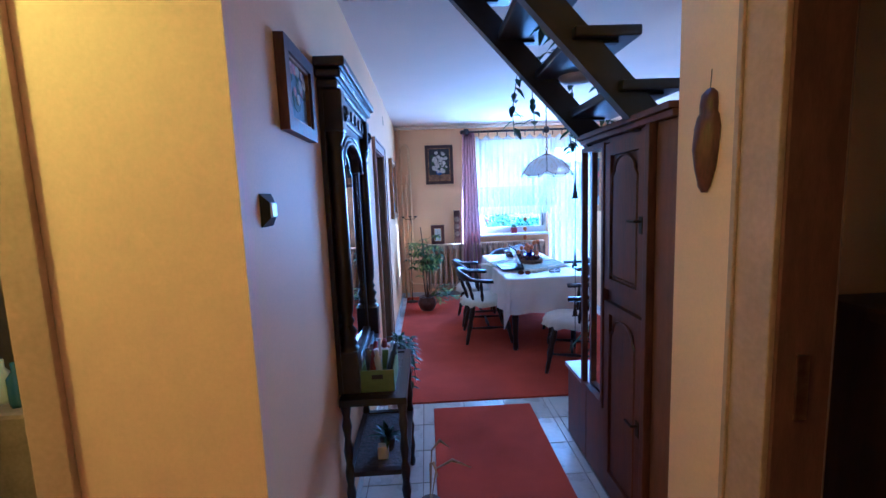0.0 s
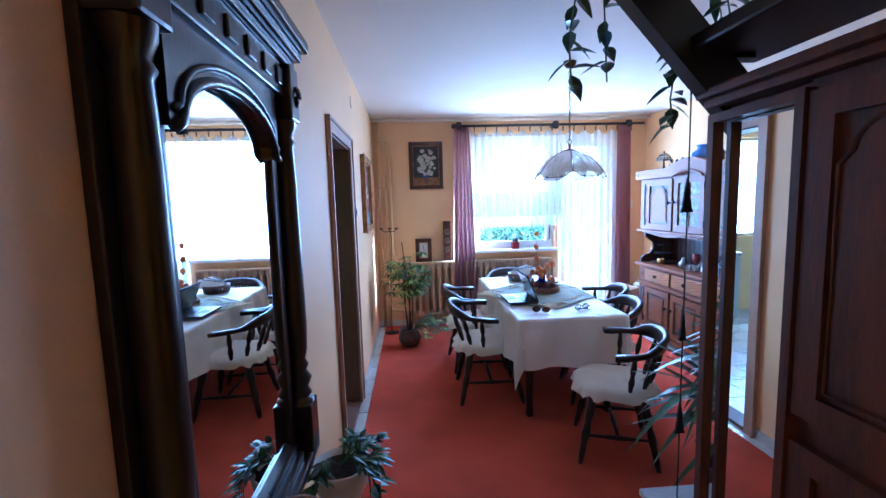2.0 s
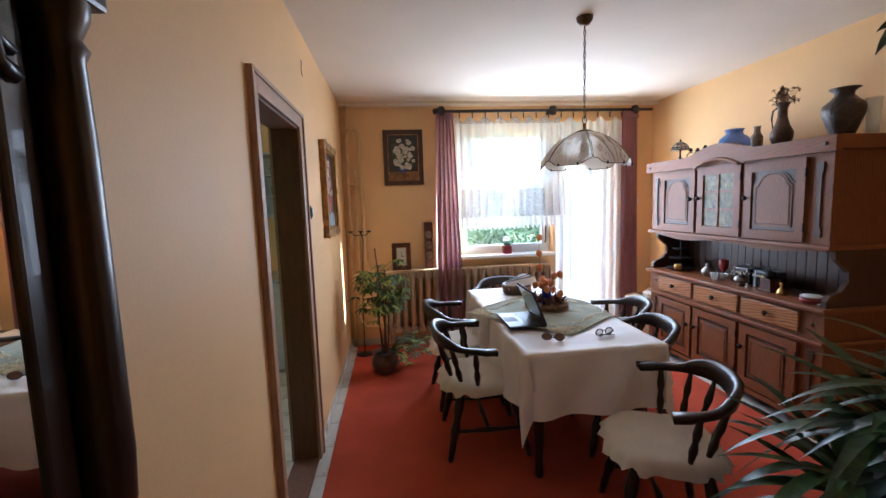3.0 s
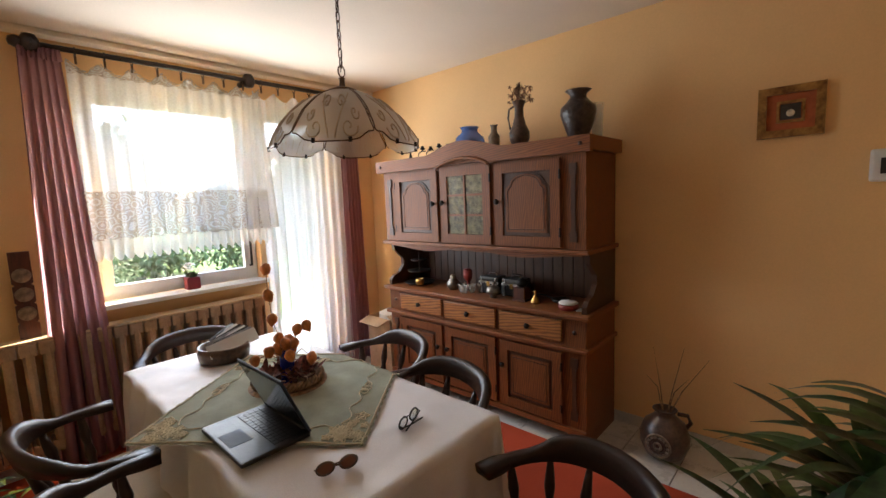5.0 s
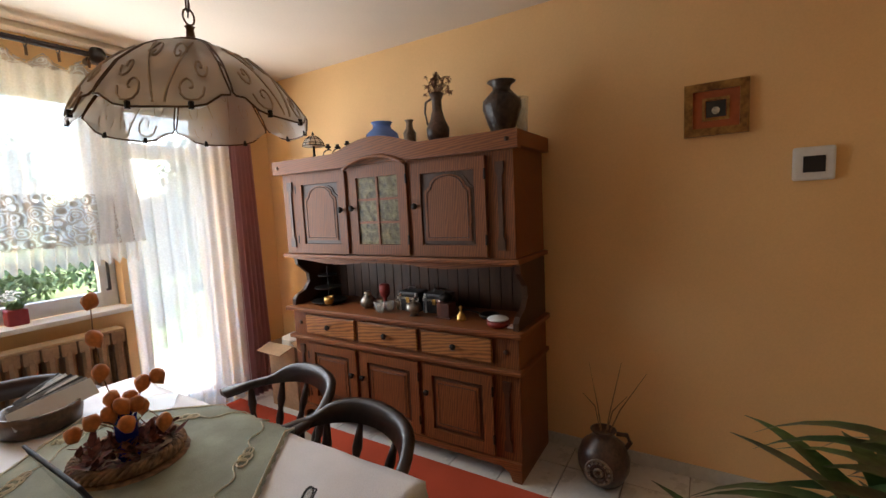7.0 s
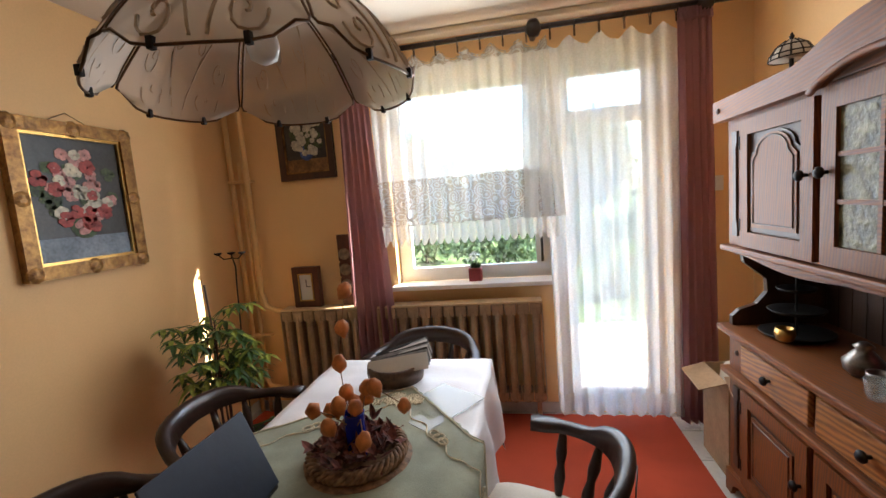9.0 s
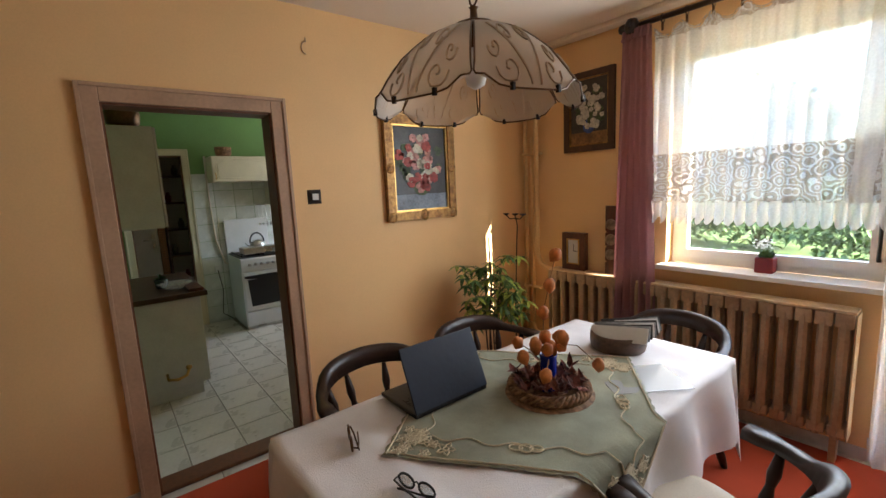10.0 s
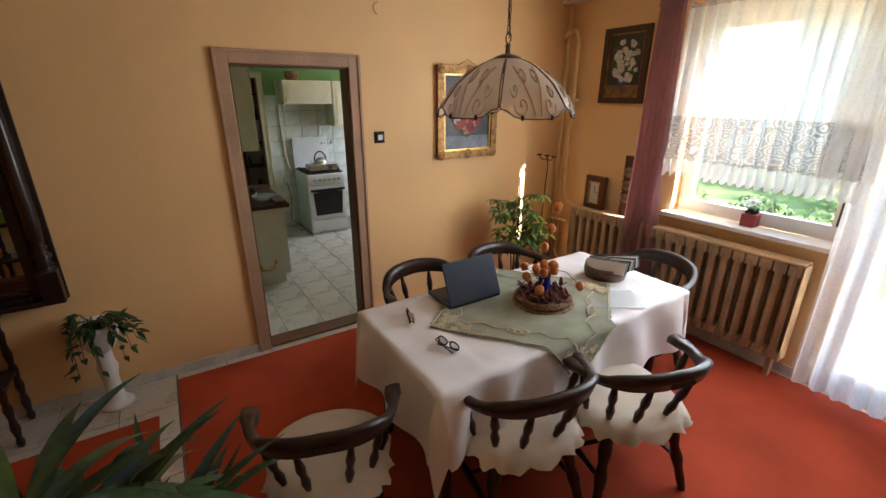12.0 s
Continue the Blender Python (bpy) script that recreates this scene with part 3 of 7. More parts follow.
# ---- chairs ----
def dining_chair():
    """A low bow-back chair: turned spindles under a curved armed rail."""
    ch = thing("dining_chair", (0, 0, 0), "dark wooden bow-back chair with a pale frilled seat pad", "chair", "chairs round the table")
    out = []
    for i in range(28):
        a = 2 * math.pi * i / 28
        out.append((0.20 * math.copysign(abs(math.cos(a)) ** 0.8, math.cos(a)), 0.205 * math.copysign(abs(math.sin(a)) ** 0.8, math.sin(a))))
    bm = slab(out, 0.032)
    bmesh.ops.translate(bm, verts=bm.verts[:], vec=(0, 0, 0.405))
    part("seat", bm, CHAIRW, ch)
    prof = [(0.010, 0), (0.014, 0.05), (0.013, 0.12), (0.019, 0.16), (0.013, 0.18), (0.02, 0.27), (0.017, 0.34), (0.013, 0.41)]
    feet = []
    for sx in (-1, 1):
        for sy in (-1, 1):
            top, foot = Vector((sx * 0.13, sy * 0.12, 0.41)), Vector((sx * 0.195, sy * 0.19, 0.0))
            feet.append((sx, sy, top, foot))
            pts = [foot.lerp(top, k / 7) for k in range(8)]
            part("leg", tube(pts, [p[0] * 1.25 for p in prof], 10), CHAIRW, ch, smooth=True)
    for sx in (-1, 1):
        p0, p1 = [f[3].lerp(f[2], 0.4) for f in feet if f[0] == sx]
        part("stretcher", tube([p0, p0.lerp(p1, 0.3), p0.lerp(p1, 0.5), p0.lerp(p1, 0.7), p1], [0.008, 0.011, 0.016, 0.011, 0.008], 8), CHAIRW, ch, smooth=True)
    part("stretcher", tube([(-0.165, 0, 0.165), (-0.05, 0, 0.165), (0, 0, 0.165), (0.05, 0, 0.165), (0.165, 0, 0.165)], [0.008, 0.011, 0.016, 0.011, 0.008], 8), CHAIRW, ch, smooth=True)
    # the bowed rail; back is at -y
    bm = bmesh.new()
    rings = []
    for k in range(25):
        f = k / 24
        a = math.pi * (1.0 + f)
        ca, sa = math.cos(a), math.sin(a)
        x, y = 0.235 * math.copysign(abs(ca) ** 0.85, ca), 0.03 + 0.26 * -(abs(sa) ** 0.8)
        e = abs(2 * f - 1)
        hgt = 0.032 + 0.05 * max(0, 1 - (e / 0.62) ** 4)
        z = 0.655 + 0.035 * (1 - e)
        n = Vector((x, y * 1.1, 0)).normalized()
        w = 0.016 + 0.010 * (e > 0.85)
        c = Vector((x, y, z))
        lean = n * hgt * 0.18
        rings.append([bm.verts.new(p) for p in (c - n * w, c + n * w, c + n * w + lean + Vector((0, 0, hgt * 0.85)), c + n * w * 0.4 + lean + Vector((0, 0, hgt)), c - n * w * 0.4 + lean + Vector((0, 0, hgt)), c - n * w + lean + Vector((0, 0, hgt * 0.85)))])
    for a, b in zip(rings, rings[1:]):
        for q in range(6):
            bm.faces.new((a[q], a[(q + 1) % 6], b[(q + 1) % 6], b[q]))
    bm.faces.new(rings[0][::-1]), bm.faces.new(rings[-1])
    bmesh.ops.recalc_face_normals(bm, faces=bm.faces[:])
    rail = part("back_rail", bm, CHAIRW, ch, smooth=True)
    # No hole is cut; a black slab paints the shade inside it.
    part("hand_hole_patch", slab([(-0.035 + 0.015 * math.cos(t) * 1 + (0.07 if math.cos(t) > 0 else 0), 0.72 + 0.014 * math.sin(t)) for t in np.linspace(0.3, 6.0, 14)], 0.002, None, xz(-0.261)), BLACK, rail, "black patch painting the dark of an oval hand hole")
    for f in (0.09, 0.25, 0.41, 0.59, 0.75, 0.91):
        a = math.pi * (1.0 + f)
        ca, sa = math.cos(a), math.sin(a)
        t = Vector((0.235 * math.copysign(abs(ca) ** 0.85, ca), 0.03 - 0.26 * abs(sa) ** 0.8, 0.675))
        b = Vector((t.x * 0.78, t.y * 0.68 - 0.005, 0.43))
        part("spindle", tube([b.lerp(t, k / 6) for k in range(7)], [0.008, 0.011, 0.016, 0.010, 0.016, 0.012, 0.008], 8), CHAIRW, ch, smooth=True)
    # cushion with a wavy skirt
    bm = bmesh.new()
    rings = []
    for s, z in ((0.3, 0.468), (0.75, 0.466), (0.97, 0.455), (1.06, 0.435), (1.12, 0.40)):
        rings.append([bm.verts.new((s * 0.195 * math.copysign(abs(math.cos(a)) ** 0.7, math.cos(a)) * (1 + (0.05 * math.sin(19 * a) if s > 1.1 else 0)), s * 0.20 * math.copysign(abs(math.sin(a)) ** 0.7, math.sin(a)) * (1 + (0.05 * math.sin(19 * a) if s > 1.1 else 0)), z + (0.012 * math.sin(13 * a) if s > 1.1 else 0.004 * math.sin(5 * a)))) for a in np.linspace(0, 2 * math.pi, 73)[:-1]])
    for a, b in zip(rings, rings[1:]):
        for q in range(72):
            bm.faces.new((a[q], b[q], b[(q + 1) % 72], a[(q + 1) % 72]))
    bm.faces.new(rings[0])
    part("seat_pad", bm, CREAM, ch, "cream frilled seat pad", smooth=True)
    return ch


chair = dining_chair()
first = [(1.58, 3.98, 72), (0.95, 5.52, -88), (0.95, 4.88, -92), (1.98, 5.28, 74), (1.81, 4.75, 80), (1.46, 6.16, 172)]


def seated(x, y, rz):
    return pose(x, y, 0.007, 0, 0, rz) @ Matrix.Diagonal((1.12, 1.12, 1.0, 1.0))


chair.matrix_basis = seated(*first[0])
for spot in first[1:]:
    copy_thing(chair, seated(*spot))


# ---- hanging lamp ----
LX, LY = 1.60, 4.80
LS = 0.89                                    # size of the shade against its drawn profile
lp = thing("pendant_lamp", (LX, LY, 1.712), "domed pendant lamp of etched glass petals over the table", "lamp")
PROF = [(0.045, 0.245), (0.10, 0.228), (0.165, 0.19), (0.225, 0.135), (0.268, 0.075), (0.292, 0.03), (0.298, 0.012)]


def petal_point(u, v, a0):
    """u across -1..1, v down 0..1; the lower corners are rounded off."""
    k = v * (len(PROF) - 1)
    i = min(int(k), len(PROF) - 2)
    r, z = [p + (q - p) * (k - i) for p, q in zip(PROF[i], PROF[i + 1])]
    wide = 0.515 * (0.95 + 0.05 * v) if v < 0.8 else 0.515 * (1 - 0.16 * ((v - 0.8) / 0.2) ** 2.5)
    drop = (1 - u * u) * 0.004 * v
    bulge = 1 + 0.03 * (1 - u * u) * math.sin(math.pi * min(1, v * 1.1))
    a = a0 + u * wide
    return Vector((r * bulge * math.cos(a), r * bulge * math.sin(a), z - drop + (0.03 * abs(u) ** 5 * v ** 3)))


for k in range(6):
    a0 = radians(-15 + 60 * k)
    bm = bmesh.new()
    g = [[bm.verts.new(petal_point(-1 + 2 * i / 8, j / 10, a0)) for i in range(9)] for j in range(11)]
    for j in range(10):
        for i in range(8):
            bm.faces.new((g[j][i], g[j + 1][i], g[j + 1][i + 1], g[j][i + 1]))
    pe = part("petal", bm, SHADEG, lp, "etched frosted glass petal", smooth=True)
    edge = [petal_point(-1, j / 10, a0) for j in range(10)] + [petal_point(-1 + 2 * i / 8, 1, a0) for i in range(9)] + [petal_point(1, 1 - j / 10, a0) for j in range(1, 11)]
    part("rim", tube(edge, 0.0026, 6), BRONZE, pe, smooth=True)
    bm = bmesh.new()
    for s in (-1, 1):
        for c0, v0, rad, turn in ((0.42, 0.72, 0.22, 1), (0.25, 0.42, 0.16, -1), (0.62, 0.55, 0.13, 1)):
            tube([petal_point(s * (c0 + (1 - t) * rad * math.cos(turn * t * 8)), v0 + 0.75 * (1 - t) * rad * math.sin(turn * t * 8), a0) * 1.006 for t in np.linspace(0, 0.95, 16)], 0.0029, 4, bm)
        tube([petal_point(s * 0.08 + s * 0.5 * t * t, 0.9 - 0.62 * t, a0) * 1.006 for t in np.linspace(0, 1, 8)], 0.003, 4, bm)
    part("etching", bm, ETCH, pe, "curling flower etching")
    for u in (-0.5, 0.5):
        p = petal_point(u, 1, a0)
        part("clip", boxes((p.x - 0.005, p.y - 0.005, p.z - 0.006, p.x + 0.005, p.y + 0.005, p.z + 0.012), bev=0.002), IRON, pe)
part("cap", lathe([(0.062, 0.232), (0.058, 0.247), (0.03, 0.258), (0.012, 0.262), (0.01, 0.29), (0.014, 0.295), (0.004, 0.30)], 20), BRONZE, lp, smooth=True)
part("bulb", lathe([(0.013, 0.19), (0.015, 0.16), (0.028, 0.13), (0.032, 0.105), (0.026, 0.082), (0.008, 0.072)], 16), WHITEE, lp, "white unlit bulb", smooth=True)
part("socket", lathe([(0.018, 0.185), (0.018, 0.245)], 12), BRONZE, lp)
for s in (-1, 1):
    part("loop", tube([(s * 0.016 * math.sin(t), 0, 0.30 + 0.022 - 0.022 * math.cos(t)) for t in np.linspace(0, 3.14, 8)], 0.003, 6), BRONZE, lp)
n = 17
HANG = (CZ - 1.712) / LS
step = (HANG - 0.05 - 0.335) / n
for i in range(n):
    z = 0.338 + step * (i + 0.5)
    ax = (1, 0) if i % 2 else (0, 1)
    part("chain_link", tube([(ax[0] * 0.008 * math.cos(t), ax[1] * 0.008 * math.cos(t), z + step * 0.62 * math.sin(t)) for t in np.linspace(0, 6.283, 11)[:-1]], 0.0024, 5, closed=True), BRONZE, lp, smooth=True)
part("wire", tube([(0.004 * math.sin(i), 0.004 * math.cos(i * 1.3), 0.32 + i * 0.04) for i in range(17)], 0.002, 5), IRON, lp)
part("ceiling_rose", lathe([(0.012, HANG - 0.055), (0.03, HANG - 0.05), (0.05, HANG - 0.025), (0.055, HANG)], 20), BRONZE, lp, smooth=True)
lp.scale = (LS, LS, LS)


# ---- the dresser ----
BY0, BY1, BX0, BX1 = 4.49, 6.22, 2.965, 3.40
bf = thing("dresser", (BX0, BY0, 0), "brown oak dresser with panelled doors and an open shelf", "dresser")
DW, DD = BY1 - BY0, BX1 - BX0


def fy(x, s=-1):
    return yz(x, s)


def arch(u0, v0, u1, v1, rise):
    """Panel outline with shoulders and an arched top."""
    m = (u0 + u1) / 2
    h = (u1 - u0) / 2
    pts = [(u0, v0), (u1, v0), (u1, v1 - rise)]
    for t in np.linspace(0, math.pi, 11):
        pts.append((m + h * 0.78 * math.cos(t), v1 - rise * 0.72 + rise * 0.72 * math.sin(t)))
    return pts + [(u0, v1 - rise)]


part("base_body", boxes((0.0, 0.0, 0.07, DD, DW, 0.60), (0.0, 0.0, 0.60, DD, DW, 0.795), bev=0.004), OAKV, bf)
part("plinth", slab([(0, 0), (0.05, 0), (0.07, 0.05), (0.12, 0.075), (DW - 0.12, 0.075), (DW - 0.07, 0.05), (DW - 0.05, 0), (DW, 0), (DW, 0.11), (0, 0.11)], 0.02, None, fy(0)), OAK, bf, "shaped plinth board")
for y in (0.0, DW - 0.03):
    part("side_foot", boxes((0.0, y, 0.0, DD, y + 0.03, 0.07)), OAKV, bf)
part("waist_moulding", boxes((-0.035, -0.02, 0.595, DD, DW + 0.02, 0.622), bev=0.008), OAK, bf)
part("worktop", boxes((-0.045, -0.03, 0.797, DD, DW + 0.03, 0.828), bev=0.009), OAK, bf, "moulded oak serving top")
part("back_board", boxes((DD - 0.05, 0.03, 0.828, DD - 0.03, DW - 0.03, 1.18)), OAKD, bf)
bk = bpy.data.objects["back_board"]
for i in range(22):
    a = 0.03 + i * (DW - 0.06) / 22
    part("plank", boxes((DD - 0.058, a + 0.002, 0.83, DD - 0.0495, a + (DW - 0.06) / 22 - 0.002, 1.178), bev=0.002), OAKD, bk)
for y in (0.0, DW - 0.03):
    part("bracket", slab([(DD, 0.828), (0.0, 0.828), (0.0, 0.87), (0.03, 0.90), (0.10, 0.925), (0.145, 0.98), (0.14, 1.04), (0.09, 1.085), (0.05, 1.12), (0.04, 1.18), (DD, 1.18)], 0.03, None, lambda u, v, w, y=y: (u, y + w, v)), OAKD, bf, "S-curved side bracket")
part("shelf_moulding", boxes((-0.03, -0.025, 1.178, DD, DW + 0.025, 1.205), bev=0.008), OAK, bf)
part("valance", slab([(0.03, 1.178)] + [(0.03 + (DW - 0.06) * t, 1.150 + 0.014 * math.cos(t * 12.566) - (0.008 if abs(t - 0.5) < 0.08 else 0)) for t in np.linspace(0, 1, 33)] + [(DW - 0.03, 1.178)], 0.018, None, fy(0.03)), OAK, bf, "wavy valance board")
part("upper_body", boxes((0.0, 0.0, 1.205, DD, DW, 1.765), bev=0.004), OAKV, bf)
# crown board with a raised middle bow
crown = [(-0.04, 1.755), (0.62, 1.755)]
bow = [(0.62 + 0.49 * t, 1.755 + 0.055 * math.sin(math.pi * t) ** 0.8) for t in np.linspace(0.06, 0.94, 13)]
topb = [(DW + 0.04, 1.845), (1.20, 1.845)] + [(1.20 - 0.67 * t, 1.845 + 0.07 * math.sin(math.pi * t) ** 1.3) for t in np.linspace(0.08, 0.92, 13)] + [(0.53, 1.845), (-0.04, 1.845)]
part("crown", slab(crown + bow + [(1.11, 1.755), (DW + 0.04, 1.755)] + topb, 0.045, None, fy(0.0)), OAK, bf, "bowed crown board")
part("crown_side", boxes((0.0, -0.04, 1.765, DD, -0.001, 1.845), (0.0, DW + 0.001, 1.765, DD, DW + 0.04, 1.845), (0.0, -0.001, 1.766, DD, DW + 0.001, 1.842), bev=0.004), OAK, bf)
part("arch_bead", tube([(-0.05, 0.63 + 0.47 * t, 1.74 + 0.06 * math.sin(math.pi * t) ** 0.8) for t in np.linspace(0, 1, 17)], 0.011, 8), OAK, bf, smooth=True)


def knob(at, parent):
    part("knob", lathe([(0.006, 0), (0.007, 0.012), (0.017, 0.018), (0.019, 0.026), (0.012, 0.034), (0.002, 0.036)], 12), IRON, parent, "dark turned knob", smooth=True).matrix_local = pose(*at, 0, -90, 0)


def panel_door(u0, u1, v0, v1, knob_u, hinge_u, arched, glazed=False):
    """A framed dresser door standing 2 cm proud; u runs along the dresser."""
    bm = frame_bm(u0, v0, u1, v1, 0.062, 0.022, fy(-0.002))
    bmesh.ops.remove_doubles(bm, verts=bm.verts[:], dist=1e-5)
    d = part("door", bm, OAKV, bf)
    i0, i1, j0, j1 = u0 + 0.058, u1 - 0.058, v0 + 0.058, v1 - 0.058
    if glazed:
        for a in range(2):
            for b in range(3):
                p0, p1 = i0 + (i1 - i0) * a / 2 + 0.004, i0 + (i1 - i0) * (a + 1) / 2 - 0.004
                q0, q1 = j0 + (j1 - j0) * b / 3 + 0.004, j0 + (j1 - j0) * (b + 1) / 3 - 0.004
                part("pane", boxes((-0.012, p0, q0, -0.006, p1, q1)), CRACK, d, "crackled glass pane")
        part("glazing_bar", boxes((-0.02, (i0 + i1) / 2 - 0.007, j0, -0.004, (i0 + i1) / 2 + 0.007, j1), *[(-0.019, i0, j0 + (j1 - j0) * k / 3 - 0.007, -0.004, i1, j0 + (j1 - j0) * k / 3 + 0.007) for k in (1, 2)]), OAK, d)
    else:
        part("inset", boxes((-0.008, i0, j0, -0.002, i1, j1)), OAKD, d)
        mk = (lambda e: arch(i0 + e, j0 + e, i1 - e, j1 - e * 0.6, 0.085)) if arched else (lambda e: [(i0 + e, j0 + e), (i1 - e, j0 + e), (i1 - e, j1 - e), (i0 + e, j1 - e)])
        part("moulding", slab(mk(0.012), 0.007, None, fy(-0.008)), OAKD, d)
        part("raised_panel", slab(mk(0.028), 0.012, None, fy(-0.009)), OAKV, d)
        part("bead", tube([(-0.022, u, v) for u, v in mk(0.045)], 0.003, 5, closed=True), OAKD, d)
    knob((-0.024, knob_u, (v0 + v1) / 2 + (0.02 if arched else 0.06)), d)
    for v in (v0 + 0.09, v1 - 0.09):
        part("hinge", tube([(-0.02, hinge_u, v - 0.03), (-0.02, hinge_u, v - 0.025), (-0.02, hinge_u, v + 0.025), (-0.02, hinge_u, v + 0.03)], [0.003, 0.007, 0.007, 0.003], 8), IRON, d)


def crackle():
    m = mat("crackled_glass", (0.26, 0.23, 0.12), 0.12, 0.0, vary=0.25, scale=26, fine=50, bump=0.5, spec=0.22, second=(0.03, 0.03, 0.02))
    return m


CRACK = crackle()
UP, LOW = [(0.15, 0.61), (0.645, 1.085), (1.12, 1.58)], [(0.15, 0.60), (0.635, 1.095), (1.13, 1.58)]
for k, (a, b) in enumerate(UP):
    if k == 1:
        panel_door(a, b, 1.215, 1.745, b - 0.03, a + 0.003, True, glazed=True)
    else:
        panel_door(a, b, 1.215, 1.735, (b - 0.03) if k == 0 else (a + 0.03), (a + 0.003) if k == 0 else (b - 0.003), True)
for k, (a, b) in enumerate(LOW):
    panel_door(a, b, 0.125, 0.575, (b - 0.03) if k < 1 else (a + 0.03 if k == 2 else b - 0.03), (a + 0.003) if k < 2 else (b - 0.003), False)
    d = part("drawer", boxes((-0.022, a, 0.645, -0.001, b, 0.775), bev=0.006), OAKL, bf, "lighter oak drawer front")
    knob((-0.022, (a + b) / 2, 0.71), d)
for u in (0.075, DW - 0.075):
    for v0, v1 in ((1.25, 1.70), (0.16, 0.55)):
        part("pilaster", slab([(u - 0.022, v0), (u + 0.022, v0), (u + 0.022, v0 + 0.05), (u + 0.012, v0 + 0.07), (u + 0.012, v1 - 0.07), (u + 0.022, v1 - 0.05), (u + 0.022, v1), (u - 0.022, v1), (u - 0.022, v1 - 0.05), (u - 0.012, v1 - 0.07), (u - 0.012, v0 + 0.07), (u - 0.022, v0 + 0.05)], 0.010, None, fy(0)), OAKD, bf)
    for z in (1.80, 0.71):
        part("peg", lathe([(0.012, 0), (0.012, 0.006), (0.004, 0.01)], 10), OAKD, bf).matrix_local = pose(-0.045 if z > 1 else -0.001, u - (0.06 if u < 1 else -0.06) * (z > 1), z, 0, -90, 0)


# ---- things on the dresser ----
def vessel(name, at, prof, material, label, category, n=24, squash=1.0):
    ob = part(name, lathe(prof, n, (0, 0, 0), None, squash), material, smooth=True)
    ob.location = at
    return tagged(ob, label, category)


BLUEG = clear("blue_glass", (0.12, 0.26, 0.68), 0.08, 0.6)
CERAM = mat("brown_ceramic", (0.10, 0.055, 0.035), 0.35, vary=0.35, scale=14, bump=0.1)
CERAMG = mat("grey_brown_ceramic", (0.24, 0.17, 0.11), 0.4, vary=0.3, scale=16, bump=0.1)
DARKPOT = mat("dark_embossed_pot", (0.045, 0.028, 0.022), 0.32, vary=0.3, scale=40, bump=0.6)
GLASS = clear("plain_glass", (0.9, 0.92, 0.9), 0.05, 0.25)
DRIED = mat("dried_flowers", (0.30, 0.15, 0.08), 0.95, vary=0.35, scale=30)
TOPZ = 1.847
vessel("blue_vase", (3.15, 5.45, TOPZ), [(0.05, 0), (0.085, 0.02), (0.10, 0.055), (0.09, 0.09), (0.055, 0.115), (0.05, 0.13), (0.062, 0.145), (0.055, 0.145), (0.045, 0.128)], BLUEG, "squat blue glass vase on top of the dresser", "vase")
vessel("small_vase", (3.15, 5.235, TOPZ), [(0.028, 0), (0.034, 0.03), (0.036, 0.08), (0.02, 0.105), (0.018, 0.135), (0.026, 0.145), (0.016, 0.145)], CERAMG, "small speckled stoneware vase on the dresser", "vase")
jug = thing("pewter_jug", (3.15, 5.03, TOPZ), "dark metal jug holding dried brown flowers", "jug")
part("body", lathe([(0.04, 0), (0.045, 0.012), (0.06, 0.05), (0.062, 0.085), (0.04, 0.13), (0.027, 0.18), (0.026, 0.23), (0.04, 0.265), (0.034, 0.265), (0.022, 0.23)], 22), CERAM, jug, smooth=True)
part("handle", tube([(0, 0.03, 0.245), (0, 0.07, 0.23), (0, 0.078, 0.18), (0, 0.065, 0.12), (0, 0.05, 0.1)], 0.006, 8), CERAM, jug, smooth=True)
rng = random.Random(4)
bm = bmesh.new()
for i in range(44):
    a, r, h = rng.uniform(0, 6.28), rng.uniform(0, 0.085), rng.uniform(0.29, 0.37)
    p = Vector((r * math.cos(a), r * math.sin(a), h - r * 0.4))
    tube([(0, 0, 0.24), p * 0.8 + Vector((0, 0, 0.05)), p], 0.0015, 4, bm)
    for k in range(9):
        d = Vector((rng.gauss(0, 1), rng.gauss(0, 1), rng.gauss(0.3, 1))).normalized()
        leaf_at(bm, p, d, rng.uniform(0.012, 0.022), 0.011, segs=2)
part("dried_flowers", bm, DRIED, jug, "brittle brown hydrangea heads")
big = vessel("embossed_vase", (3.15, 4.62, TOPZ), [(0.05, 0), (0.056, 0.02), (0.075, 0.07), (0.095, 0.13), (0.092, 0.165), (0.06, 0.195), (0.042, 0.215), (0.045, 0.232), (0.07, 0.25), (0.062, 0.252), (0.035, 0.228)], DARKPOT, "large dark embossed pot on the dresser", "vase")
bpy.data.objects["blue_vase"].scale = (1.12, 1.12, 1.3)
bpy.data.objects["small_vase"].scale = (1.1, 1.1, 1.2)
big.scale = (1.1, 1.1, 1.15)
jug.scale = (1.1, 1.1, 1.12)
vessel("glass_vase", (3.28, 4.56, TOPZ), [(0.032, 0), (0.033, 0.1), (0.04, 0.22), (0.036, 0.22), (0.03, 0.1), (0.028, 0.02)], GLASS, "tall clear ribbed glass vase", "vase")
tl = thing("table_lamp", (3.12, 6.05, TOPZ), "small leaded glass table lamp on the dresser", "lamp")
part("base", lathe([(0.045, 0), (0.042, 0.012), (0.015, 0.022), (0.008, 0.05), (0.008, 0.11)], 16), IRON, tl, smooth=True)
part("shade", lathe([(0.075, 0.105), (0.07, 0.125), (0.05, 0.155), (0.02, 0.175), (0.006, 0.178)], 16), SHADEG, tl, "leaded glass shade", smooth=True)
bm = bmesh.new()
